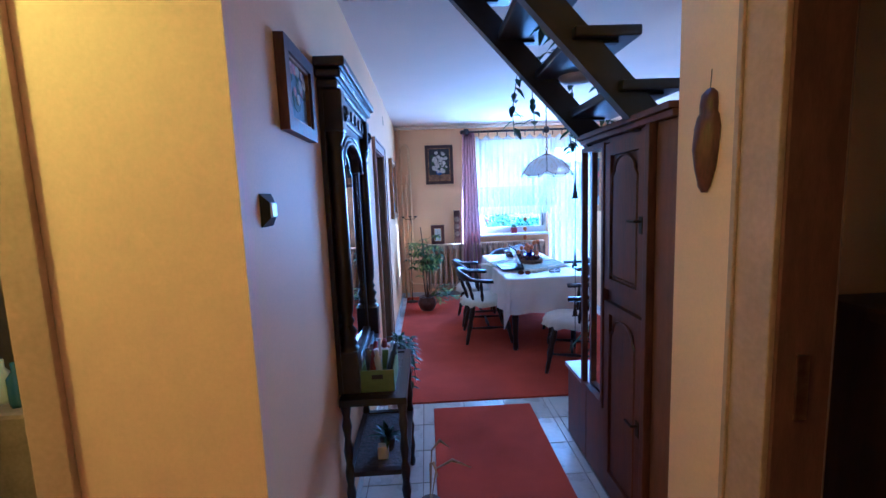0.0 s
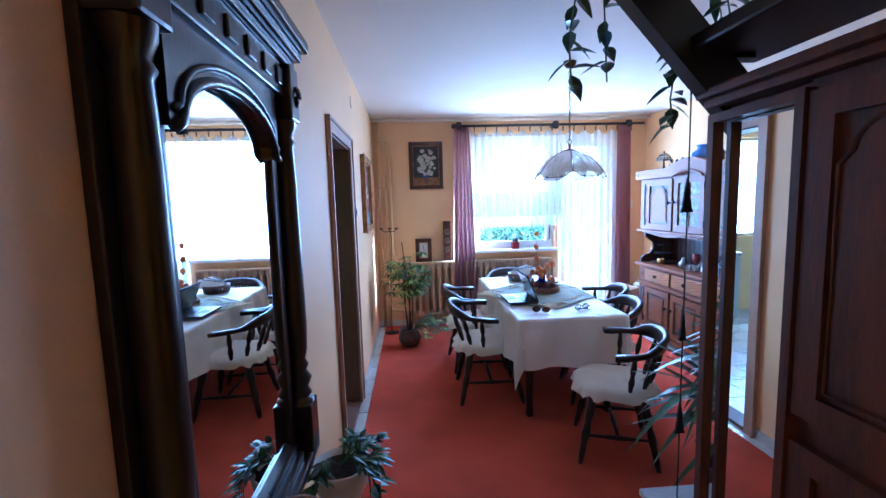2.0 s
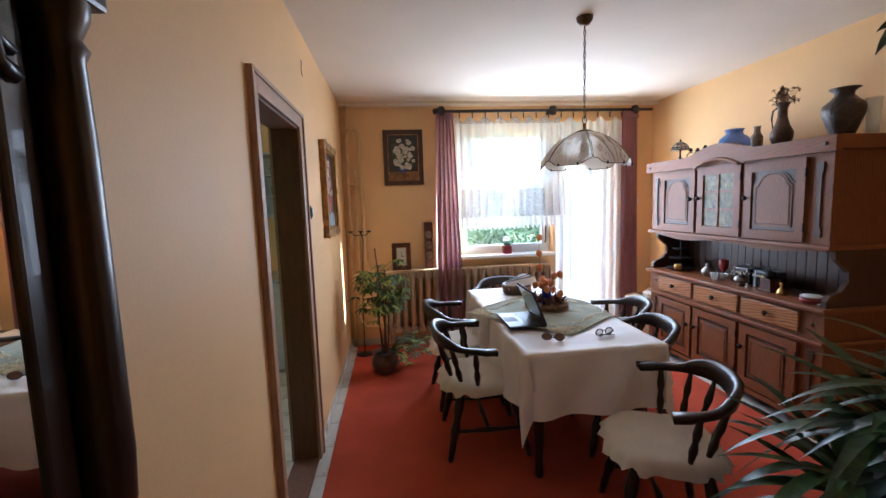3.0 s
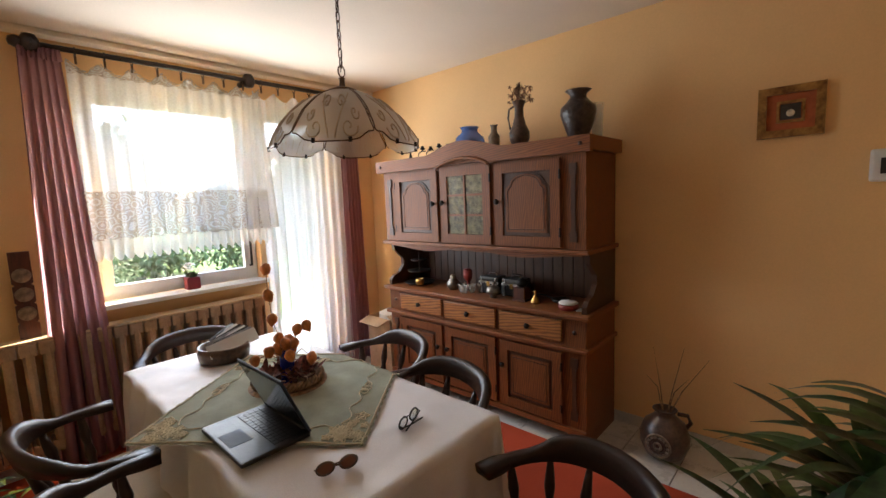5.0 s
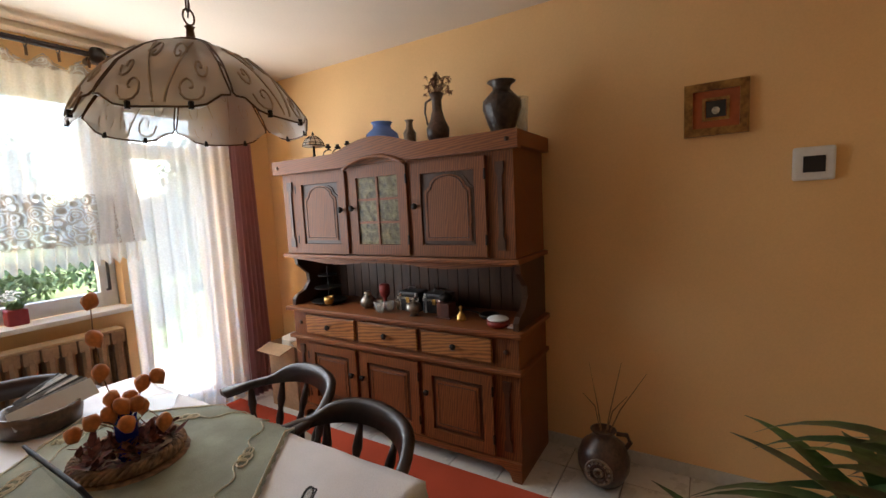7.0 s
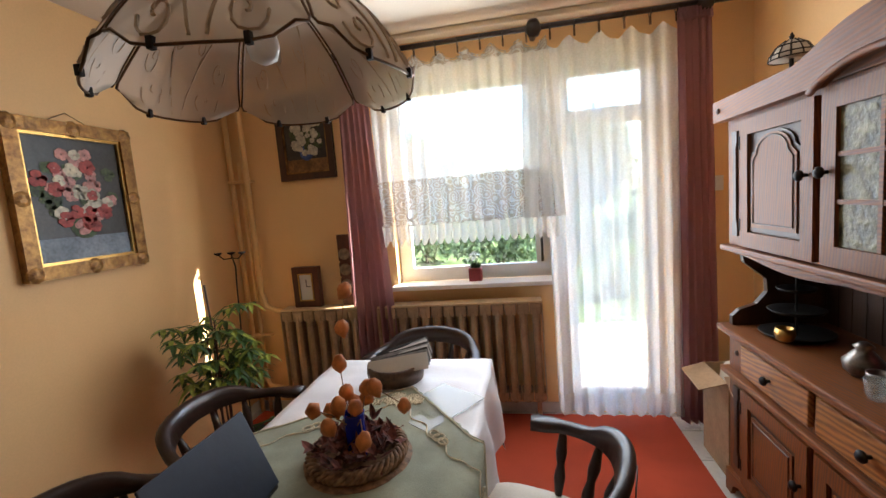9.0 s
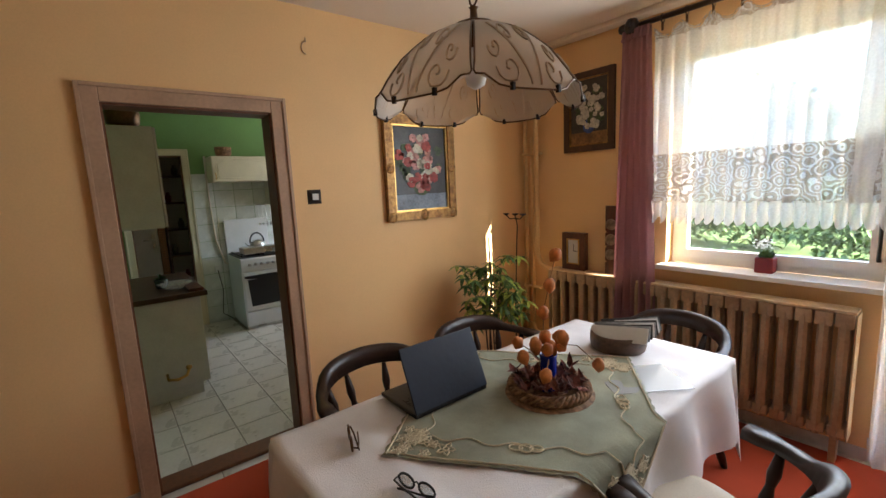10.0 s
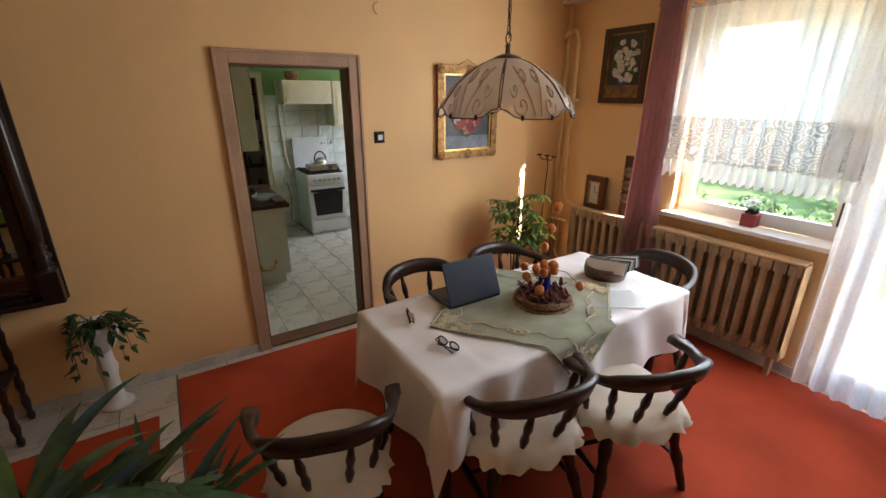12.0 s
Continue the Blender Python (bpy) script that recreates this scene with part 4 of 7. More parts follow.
for k in range(12):
    a = k * math.pi / 6
    tube([(r * 1.01 * math.cos(a), r * 1.01 * math.sin(a), z) for r, z in ((0.075, 0.105), (0.07, 0.125), (0.05, 0.155), (0.02, 0.175))], 0.003, 4, bm)
for r, z in ((0.076, 0.106), (0.071, 0.125), (0.052, 0.154)):
    tube([(r * math.cos(t), r * math.sin(t), z) for t in np.linspace(0, 6.283, 17)[:-1]], 0.003, 4, bm, closed=True)
part("leading", bm, IRON, tl)
part("finial", lathe([(0.006, 0.176), (0.009, 0.19), (0.002, 0.205)], 10), IRON, tl)
cd = thing("candelabra", (3.12, 5.78, TOPZ), "black wrought iron candle holder with scrolled arms", "candle holder")
part("foot", boxes((-0.03, -0.14, 0, 0.03, 0.14, 0.006), bev=0.002), IRON, cd)
for k in range(4):
    y = -0.14 + k * 0.09
    part("arm", tube([(0, y + 0.05 * math.cos(t), 0.035 + 0.03 * math.sin(t)) for t in np.linspace(-2.4, 2.2, 12)] + [(0, y, 0.07)], 0.004, 6), IRON, cd, smooth=True)
    part("cup", lathe([(0.005, 0.06), (0.02, 0.068), (0.021, 0.076), (0.012, 0.078), (0.012, 0.092)], 10, (0, y, 0.012 * (k % 2))), IRON, cd, smooth=True)

WTZ = 0.829
ts = thing("tiered_stand", (3.13, 6.02, WTZ), "dark three-tier serving stand with a brass cup", "cake stand")
part("stem", tube([(0, 0, 0), (0, 0, 0.26)], 0.005), IRON, ts)
for r, z in ((0.13, 0.004), (0.10, 0.10), (0.07, 0.19)):
    part("plate", lathe([(r * 0.4, z), (r * 0.9, z + 0.004), (r, z + 0.016), (r * 0.97, z + 0.017), (r * 0.5, z + 0.006)], 22), IRON, ts, smooth=True)
vessel("brass_cup", (3.04, 5.93, WTZ + 0.012), [(0.02, 0), (0.03, 0.006), (0.036, 0.03), (0.032, 0.055), (0.027, 0.052), (0.02, 0.012)], BRASS, "small brass cup beside the tiered stand", "cup")
RED = mat("dull_red", (0.28, 0.03, 0.025), 0.45)
vessel("pewter_pot", (3.10, 5.62, WTZ), [(0.03, 0), (0.05, 0.02), (0.055, 0.05), (0.03, 0.08), (0.02, 0.09), (0.028, 0.1), (0.01, 0.115)], PEWTER, "squat pewter pot on the dresser", "pot")
vessel("oil_lamp", (3.16, 5.52, WTZ), [(0.03, 0), (0.012, 0.02), (0.012, 0.06), (0.032, 0.085), (0.036, 0.115), (0.034, 0.15), (0.02, 0.158)], RED, "small red topped glass jar", "jar")
for k, (x, y) in enumerate(((3.06, 5.50), (3.08, 5.42), (3.14, 5.38), (3.02, 5.45))):
    vessel("cup", (x, y, WTZ), [(0.018, 0), (0.024, 0.01), (0.03, 0.05), (0.031, 0.062), (0.027, 0.06), (0.02, 0.012)], [PEWTER, GLASS, CERAMG, GLASS][k], "small cup standing on the dresser", "cup")
for y in (5.30, 5.10):
    c = thing("casket", (3.18, y, WTZ), "small black casket with bright metal corners", "box", "pair of caskets")
    part("body", boxes((-0.06, -0.085, 0, 0.06, 0.085, 0.085), bev=0.006), BLACK, c)
    part("lid", boxes((-0.06, -0.085, 0.087, 0.06, 0.085, 0.125), bev=0.014), BLACK, c)
    part("band", boxes((-0.063, -0.07, 0.0, -0.059, -0.055, 0.12), (-0.063, 0.055, 0.0, -0.059, 0.07, 0.12), (-0.063, -0.085, 0.075, -0.0585, 0.085, 0.09)), STEEL, c)
    part("clasp", boxes((-0.067, -0.013, 0.055, -0.058, 0.013, 0.09), bev=0.003), BRASS, c)
    part("handle", tube([(0, -0.04, 0.122), (0, -0.03, 0.145), (0, 0.03, 0.145), (0, 0.04, 0.122)], 0.004, 6), STEEL, c)
vessel("lidded_dish", (3.04, 5.20, WTZ), [(0.03, 0), (0.018, 0.015), (0.05, 0.035), (0.052, 0.045), (0.045, 0.07), (0.02, 0.085), (0.006, 0.09), (0.01, 0.1), (0.003, 0.105)], PEWTER, "pewter lidded sugar dish", "dish")
gr = thing("coffee_grinder", (3.08, 4.99, WTZ), "dark wooden coffee grinder with a metal crank", "grinder")
part("box", boxes((-0.05, -0.05, 0, 0.05, 0.05, 0.012), (-0.042, -0.042, 0.012, 0.042, 0.042, 0.09), bev=0.004), REDWOOD, gr)
part("hopper", lathe([(0.015, 0.09), (0.04, 0.105), (0.042, 0.13), (0.02, 0.145), (0.005, 0.15)], 14), IRON, gr, smooth=True)
part("crank", tube([(0, 0, 0.145), (0, 0, 0.17), (-0.02, 0.06, 0.175), (-0.02, 0.06, 0.2)], 0.005, 6), IRON, gr)
vessel("brass_bell", (3.06, 4.88, WTZ), [(0.03, 0), (0.028, 0.01), (0.02, 0.035), (0.008, 0.045), (0.006, 0.06), (0.012, 0.075), (0.003, 0.085)], BRASS, "little brass hand bell", "bell")
ld = thing("ladle", (3.14, 4.74, WTZ), "black cast ladle lying on the dresser", "ladle")
part("bowl", lathe([(0.03, 0.0), (0.055, 0.015), (0.06, 0.03), (0.052, 0.03), (0.03, 0.008)], 16), IRON, ld, smooth=True)
part("handle", tube([(0, 0.05, 0.025), (0, 0.13, 0.04), (0, 0.2, 0.035)], 0.006, 6), IRON, ld)
dish = thing("terracotta_dish", (3.02, 4.63, WTZ), "low terracotta dish with a white lid leaning on it", "dish")
part("bowl", lathe([(0.045, 0), (0.06, 0.012), (0.062, 0.035), (0.055, 0.035), (0.04, 0.01)], 20), RED, dish, smooth=True)
part("lid", lathe([(0.055, 0.038), (0.06, 0.042), (0.05, 0.05), (0.01, 0.056)], 20), WHITEE, dish, "white round lid", smooth=True)
part("folded_paper", boxes((-0.03, -0.12, 0.004, 0.03, -0.065, 0.012), bev=0.002), WHITEE, dish)

CARD = mat("cardboard", (0.42, 0.27, 0.15), 0.9, vary=0.12)
cb = thing("cardboard_box", (3.14, 6.42, 0), "open cardboard box between dresser and window wall", "box")
part("side", frame_bm(-0.16, -0.15, 0.16, 0.15, 0.006, 0.50, lambda u, v, w: (u, v, w)), CARD, cb)
part("flap", slab([(-0.16, -0.15), (0.16, -0.15), (0.17, -0.03), (-0.15, -0.03)], 0.004, None, lambda u, v, w: (u - 0.02, v - 0.09 if v < -0.1 else v - 0.10, 0.50 + w + (0.03 if v > -0.1 else -0.02))), CARD, cb)
part("flap", slab([(-0.29, -0.14), (-0.16, -0.14), (-0.16, 0.14), (-0.28, 0.13)], 0.004, None, lambda u, v, w: (u, v, 0.50 + w + (u + 0.16) * 0.25)), CARD, cb)
part("packing_paper", lathe([(0.06, 0.42), (0.13, 0.45), (0.12, 0.52), (0.05, 0.55), (0.01, 0.53)], 9), CREAM, cb, "crumpled packing paper")
part("bottom", boxes((-0.155, -0.145, 0.0, 0.155, 0.145, 0.42)), CARD, cb)

# ---- things on the table ----
TT = TZ + 0.004


RUN_C, RUN_U, RUN_V, RUN_S = Vector((1.48, 5.13)), Vector((0.79, 0.62)).normalized(), Vector((0.62, -0.79)).normalized(), 0.41


def runner_point(a, b, lift=0.0):
    """A place on the cloth: a, b from its middle along its edges; past the table's edge it hangs."""
    p = RUN_C + RUN_U * a + RUN_V * b
    over = max(0, p.x - (TX1 + 0.004))
    z = TT + 0.008 + lift + 0.004 * noise.noise((p.x * 6, p.y * 6, 2)) + 0.004 * noise.noise((p.x * 15, p.y * 5, 5))
    if over:
        return Vector((TX1 + 0.036 + 0.11 * over + lift, p.y, TT - over * 0.95))
    return Vector((p.x, p.y, z))


def runner():
    bm = bmesh.new()
    n = 64
    g = [[None] * (n + 1) for _ in range(n + 1)]
    for j in range(n + 1):
        for i in range(n + 1):
            a, b = (i / n - 0.5) * 2 * RUN_S, (j / n - 0.5) * 2 * RUN_S
            if j in (0, n):
                b *= 1 + 0.02 * abs(math.sin(i * 0.8))
            if i in (0, n):
                a *= 1 + 0.02 * abs(math.sin(j * 0.8))
            g[j][i] = bm.verts.new(runner_point(a, b))
    for j in range(n):
        for i in range(n):
            bm.faces.new((g[j][i], g[j][i + 1], g[j + 1][i + 1], g[j + 1][i]))
    return bm


rn = tagged(part("table_runner", runner(), SAGE, smooth=True), "sage green cloth with cream lace corners on the table", "table cloth")
for k in range(4):
    sa, sb = ((1, 1), (1, -1), (-1, 1), (-1, -1))[k]
    # lace blossoms in the corner
    bm = bmesh.new()
    rng = random.Random(60 + k)
    for q in range(26):
        u, v = rng.uniform(0.02, 0.19), rng.uniform(0.02, 0.19)
        if u + v > 0.23:
            continue
        ca, cb, rad = sa * (RUN_S - u), sb * (RUN_S - v), rng.uniform(0.012, 0.022)
        tube([runner_point(ca + rad * (1 + 0.35 * math.cos(5 * t)) * math.cos(t), cb + rad * (1 + 0.35 * math.cos(5 * t)) * math.sin(t), 0.003) for t in np.linspace(0, 6.283, 21)[:-1]], 0.0026, 4, bm, closed=True)
        tube([runner_point(ca + rad * 0.4 * math.cos(t), cb + rad * 0.4 * math.sin(t), 0.003) for t in np.linspace(0, 6.283, 9)[:-1]], 0.003, 4, bm, closed=True)
    part("lace_corner", bm, LACE, rn, "cream openwork blossoms")
    # two stitched lines along one edge, the inner one wavy
    ln = (lambda t, d: (t, d)) if k < 2 else (lambda t, d: (d, t))
    sg = -1 if k % 2 else 1
    part("stitched_edge", tube([runner_point(*ln(t, sg * (RUN_S - 0.006)), 0.003) for t in np.linspace(-RUN_S, RUN_S, 70)], 0.0028, 4), LACE, rn)
    part("embroidered_line", tube([runner_point(*ln(t, sg * (RUN_S - 0.10 + 0.012 * math.sin(t * 46))), 0.003) for t in np.linspace(-RUN_S + 0.12, RUN_S - 0.12, 90)], 0.0024, 4), LACE, rn)
    bm = bmesh.new()
    for q in range(3):
        t0 = (q - 1) * 0.03
        tube([runner_point(*ln(t0 + 0.02 * math.cos(t), sg * (RUN_S - 0.09 + 0.02 * math.sin(t) * (1 - 0.3 * abs(q - 1)))), 0.004) for t in np.linspace(0, 6.283, 13)[:-1]], 0.003, 4, bm, closed=True)
    part("embroidered_flower", bm, LACE, rn)
lt = thing("laptop", (1.215, 4.895, TT + 0.011), "black laptop standing open on the table", "laptop", rz=-90)
DARKLID = mat("dark_blue_lid", (0.012, 0.020, 0.042), 0.6, vary=0.08)
part("base", boxes((-0.165, -0.115, 0, 0.165, 0.115, 0.016), bev=0.005), BLACK, lt)
scr = part("screen_lid", boxes((-0.165, 0, 0, 0.165, 0.008, 0.225), bev=0.003), DARKLID, lt, "dark blue laptop lid")
scr.matrix_local = pose(0, 0.112, 0.014, 23, 0, 0)
part("display", boxes((-0.152, -0.0015, 0.014, 0.152, -0.0005, 0.212)), mat("display_glass", (0.02, 0.022, 0.026), 0.08, vary=0.02, bump=0), scr, "switched-off glossy screen")
for r in range(5):
    for k in range(13):
        part("key", boxes((-0.142 + k * 0.022, 0.0 + r * 0.019, 0.016, -0.123 + k * 0.022, 0.016 + r * 0.019, 0.018)), BLACK, lt)
part("touchpad", boxes((-0.05, -0.1, 0.016, 0.05, -0.03, 0.0168)), DARKLID, lt)
part("hinge", tube([(-0.13, 0.112, 0.016), (0.13, 0.112, 0.016)], 0.007), BLACK, lt)


def spectacles(name, at, rz, lens, rim, label, folded):
    ob = thing(name, at, label, "glasses", rz=rz)
    for s in (-1, 1):
        ring = [(s * 0.034 + 0.026 * math.cos(t), 0, 0.022 + 0.019 * math.sin(t)) for t in np.linspace(0, 6.283, 17)[:-1]]
        part("rim", tube(ring, 0.0034, 6, closed=True), rim, ob, smooth=True)
        part("lens", slab([(p[0], p[2]) for p in ring], 0.0015, None, lambda u, v, w: (u, w, v)), lens, ob)
        part("temple", tube([(s * 0.061, 0, 0.026), (s * 0.064, 0.012 + 0.004 * s, 0.022), (s * 0.03, 0.018 + 0.004 * s, 0.016), (-s * 0.05, 0.024 + 0.004 * s, 0.006)], 0.0028, 5), rim, ob)
    part("bridge", tube([(-0.009, 0, 0.026), (0, -0.002, 0.031), (0.009, 0, 0.026)], 0.0022, 5), rim, ob)
    return ob


AMBER = clear("amber_lens", (0.25, 0.09, 0.04), 0.08, 0.7)
spectacles("sunglasses", (1.285, 4.51, TT), 340, AMBER, BRONZE, "brown tinted sunglasses lying on the tablecloth", 0.03)
spectacles("reading_glasses", (1.60, 4.54, TT), 195, GLASS, BLACK, "black framed reading glasses lying on the tablecloth", 0.03)

WICK = mat("wicker", (0.30, 0.17, 0.09), 0.8, vary=0.3, scale=30, bump=0.4)
PHYS = mat("orange_seed_lantern", (0.58, 0.20, 0.05), 0.7, vary=0.2, scale=20, bump=0.3)
POTP = mat("dried_petals", (0.17, 0.05, 0.035), 0.9, vary=0.4, scale=30)
wr = thing("wicker_wreath", (1.505, 5.21, TT + 0.004), "wicker wreath tray filled with dried petals", "tray")
part("board", lathe([(0.16, 0), (0.165, 0.006), (0.15, 0.012)], 28), WICK, wr)
for k in range(5):
    bm = bmesh.new()
    tube([((0.135 + 0.014 * math.cos(k * 1.256 + 9 * t)) * math.cos(t), (0.135 + 0.014 * math.cos(k * 1.256 + 9 * t)) * math.sin(t), 0.03 + 0.014 * math.sin(k * 1.256 + 9 * t)) for t in np.linspace(0, 6.283, 91)[:-1]], 0.007, 5, bm, closed=True)
    part("woven_strand", bm, WICK, wr, smooth=True)
rng = random.Random(8)
bm = bmesh.new()
for i in range(230):
    a, r = rng.uniform(0, 6.28), rng.uniform(0.03, 0.135)
    leaf_at(bm, (r * math.cos(a), r * math.sin(a), 0.03 + rng.uniform(0, 0.04)), (rng.gauss(0, 1), rng.gauss(0, 1), rng.uniform(0.1, 1.2)), rng.uniform(0.03, 0.05), rng.uniform(0.018, 0.03), bend=rng.uniform(-0.5, 0.5), segs=3)
part("dried_petals", bm, POTP, wr, "curled dark red petals")
bvase = vessel("cobalt_vase", (1.505, 5.21, TT + 0.016), [(0.03, 0), (0.031, 0.01), (0.031, 0.13), (0.033, 0.14), (0.028, 0.14), (0.026, 0.02)], mat("cobalt_glass", (0.006, 0.02, 0.35), 0.08, vary=0.1, bump=0, coat=0.5), "cobalt blue glass vase in the wreath", "vase")
lan = thing("lantern_flower_sprig", (1.505, 5.21, TT + 0.10), "dried stems of orange paper lantern seed pods", "dried flowers")
stems = [[(0, 0, 0), (-0.02, 0.0, 0.08), (-0.035, 0.02, 0.16), (-0.03, 0.05, 0.25), (-0.02, 0.07, 0.33)], [(0, 0, 0), (0.03, 0.0, 0.06), (0.05, -0.02, 0.11), (0.08, -0.03, 0.12)], [(0, 0, 0), (-0.05, -0.03, 0.05), (-0.09, -0.05, 0.07)], [(0, 0, 0), (0.02, 0.04, 0.07), (0.05, 0.09, 0.06), (0.1, 0.14, 0.0)], [(0, 0, 0), (-0.03, -0.06, 0.06), (-0.03, -0.09, 0.05)], [(0, 0, 0), (0.04, -0.05, 0.05), (0.06, -0.09, 0.02)], [(0, 0, 0), (-0.06, 0.03, 0.04), (-0.1, 0.06, 0.02)]]
for st in stems:
    part("stem", tube(st, 0.0016, 5), WICK, lan)
lan.scale = (1.1, 1.1, 1.25)
pods = [(s[-1][0], s[-1][1], s[-1][2]) for s in stems] + [(-0.035, 0.02, 0.16), (-0.03, 0.05, 0.24), (-0.02, 0.01, 0.09), (0.05, -0.01, 0.11), (0.02, -0.03, 0.07), (-0.02, -0.04, 0.08), (0.0, 0.02, 0.06), (0.03, 0.03, 0.07), (-0.04, -0.01, 0.06)]
for p in pods:
    bm = lathe([(0.001, 0.022), (0.011, 0.018), (0.020, 0.004), (0.019, -0.008), (0.010, -0.019), (0.001, -0.028)], 10)
    for v in bm.verts:
        a = math.atan2(v.co.y, v.co.x)
        v.co.xy *= 1 + 0.09 * math.cos(5 * a)
    o = part("pod", bm, PHYS, lan, smooth=True)
    o.matrix_local = pose(p[0], p[1], p[2], rng.uniform(-40, 40), rng.uniform(-40, 40), 0)
bow_ = thing("clay_bowl", (1.455, 5.79, TT), "round brown clay bowl filled with papers", "bowl")
part("bowl", lathe([(0.10, 0), (0.118, 0.008), (0.125, 0.05), (0.122, 0.08), (0.112, 0.08), (0.11, 0.02)], 28), CERAM, bow_, smooth=True)
GREYPRINT = mat("grey_print", (0.34, 0.36, 0.38), 0.4, vary=0.3, scale=20)
for k in range(9):
    o = part("magazine", boxes((-0.035, -0.13, 0, 0.035, 0.13, 0.004), bev=0.001), [WHITEE, GREYPRINT, BLACK][k % 3], bow_)
    o.matrix_local = pose(0.03, -0.055 + k * 0.014, 0.088 + 0.002 * k, 14 - k, 58 - 6 * (k % 4), -72 + k * 4)
ps = part("plastic_folder", boxes((-0.11, -0.15, 0, 0.11, 0.15, 0.003), bev=0.001), clear("thin_plastic", (0.85, 0.87, 0.88), 0.12, 0.35))
ps.matrix_world = pose(1.68, 5.55, TT + 0.004, 0, 0, -35)
tagged(ps, "clear plastic folder lying on the tablecloth", "folder")

# ---- north wall and corner ----
OIL1 = mat("dark_oil_ground", (0.035, 0.032, 0.03), 0.4, vary=0.3, scale=8)
PETW = mat("painted_white_petals", (0.62, 0.58, 0.46), 0.6, vary=0.2, scale=40)
PETR = mat("painted_red_petals", (0.38, 0.07, 0.06), 0.6, vary=0.25, scale=40)
PETP = mat("painted_pink_petals", (0.60, 0.30, 0.27), 0.6, vary=0.25, scale=40)
LEAFP = mat("painted_leaves", (0.06, 0.09, 0.035), 0.6, vary=0.3, scale=30)
VASEP = mat("painted_blue_vase", (0.04, 0.09, 0.28), 0.5, vary=0.3, scale=30)
TABP = mat("painted_table", (0.26, 0.13, 0.045), 0.6, vary=0.3, scale=12)
SKYP = mat("painted_grey_blue", (0.24, 0.29, 0.36), 0.6, vary=0.25, scale=6)


def flower_picture(name, w, h, frame_mat, wide, deep, blooms, mats, label, ground, lower, vase, seed):
    """Framed still life in local x (across), z (up), facing -y."""
    ob = thing(name, (0, 0, 0), label, "painting")
    part("frame", frame_bm(0, 0, w, h, wide, deep, lambda u, v, t: (u, -t, v)), frame_mat, ob)
    part("inner_frame", frame_bm(wide * 0.9, wide * 0.9, w - wide * 0.9, h - wide * 0.9, wide * 0.32, deep * 0.7, lambda u, v, t: (u, -t, v)), GILT if frame_mat is not GILT else BRASS, ob)
    cv = part("canvas", boxes((wide, -deep * 0.3, wide, w - wide, -0.002, h - wide)), ground, ob)
    rng = random.Random(seed)
    d = -deep * 0.3
    part("painted_tabletop", boxes((wide, d - 0.001, wide, w - wide, d + 0.0005, wide + (h - 2 * wide) * 0.2)), lower, cv)
    part("painted_vase", slab([(w / 2 + 0.075 * w * 1.6 * math.cos(t), wide + h * 0.24 + 0.09 * h * math.sin(t)) for t in np.linspace(0, 6.283, 17)[:-1]], 0.0015, None, lambda u, v, t: (u, d - t, v)), vase, cv)
    for k in range(len(mats)):
        for i in range(blooms):
            bm = bmesh.new()
            a, r = rng.uniform(0, 6.28), rng.random() ** 0.6
            cx, cz = w / 2 + r * w * 0.31 * math.cos(a), h * 0.56 + r * h * 0.27 * math.sin(a)
            R = rng.uniform(0.045, 0.07) * w
            for q in range(7):
                b = q * 0.9 + rng.random()
                px, pz = cx + 0.55 * R * math.cos(b), cz + 0.55 * R * math.sin(b)
                slab([(px + 0.5 * R * math.cos(t), pz + 0.42 * R * math.sin(t)) for t in np.linspace(0, 6.283, 8)[:-1]], 0.0006 + 0.0003 * (k * 3 + q % 3), bm, lambda u, v, t: (u, d - 0.0016 - t, v))
            part("painted_leaf" if mats[k] is LEAFP else "painted_flower", bm, mats[k], cv)
    return ob


fp = flower_picture("daisy_painting", 0.42, 0.58, OAKD, 0.045, 0.03, 20, [LEAFP, PETW, PETW], "framed painting of white daisies in a blue vase", OIL1, TABP, VASEP, 21)
fp.matrix_world = pose(0.356, NY - 0.001, 1.738)
rp = flower_picture("rose_painting", 0.60, 0.72, GILT, 0.06, 0.04, 14, [LEAFP, PETP, PETW, PETR], "gilt framed painting of red and white roses", OIL1, SKYP, LEAFP, 33)
rp.matrix_world = pose(WX + 0.001, 5.52, 1.30, 0, 0, 90)
for x, z in ((0.03, 0.03), (0.57, 0.03), (0.03, 0.69), (0.57, 0.69), (0.3, 0.69), (0.3, 0.03), (0.03, 0.36), (0.57, 0.36)):
    part("corner_scroll", lathe([(0.04, 0), (0.034, 0.008), (0.018, 0.014), (0.004, 0.016)], 9, (0, 0, 0)), GILT, rp).matrix_local = pose(x, -0.034, z, 90, 0, 0)
part("hanging_cord", tube([(0.2, -0.01, 0.72), (0.3, -0.006, 0.77), (0.4, -0.01, 0.72)], 0.002, 4), BRONZE, rp)

ck = thing("mantel_clock", (0.50, 6.86, 0.831), "square red wooden clock standing on the radiator", "clock")
part("case", frame_bm(-0.10, 0, 0.10, 0.29, 0.05, 0.05, xz(-0.03)), REDWOOD, ck)
part("face", boxes((-0.051, -0.02, 0.05, 0.051, 0.0, 0.24)), WHITEE, ck, "white clock face")
part("bezel", frame_bm(-0.055, 0.046, 0.055, 0.244, 0.008, 0.006, xz(-0.035)), BRASS, ck)
part("hour_hand", boxes((-0.002, -0.024, 0.145, 0.03, -0.021, 0.15)), BLACK, ck)
part("minute_hand", boxes((-0.002, -0.025, 0.145, 0.002, -0.022, 0.2)), BLACK, ck)
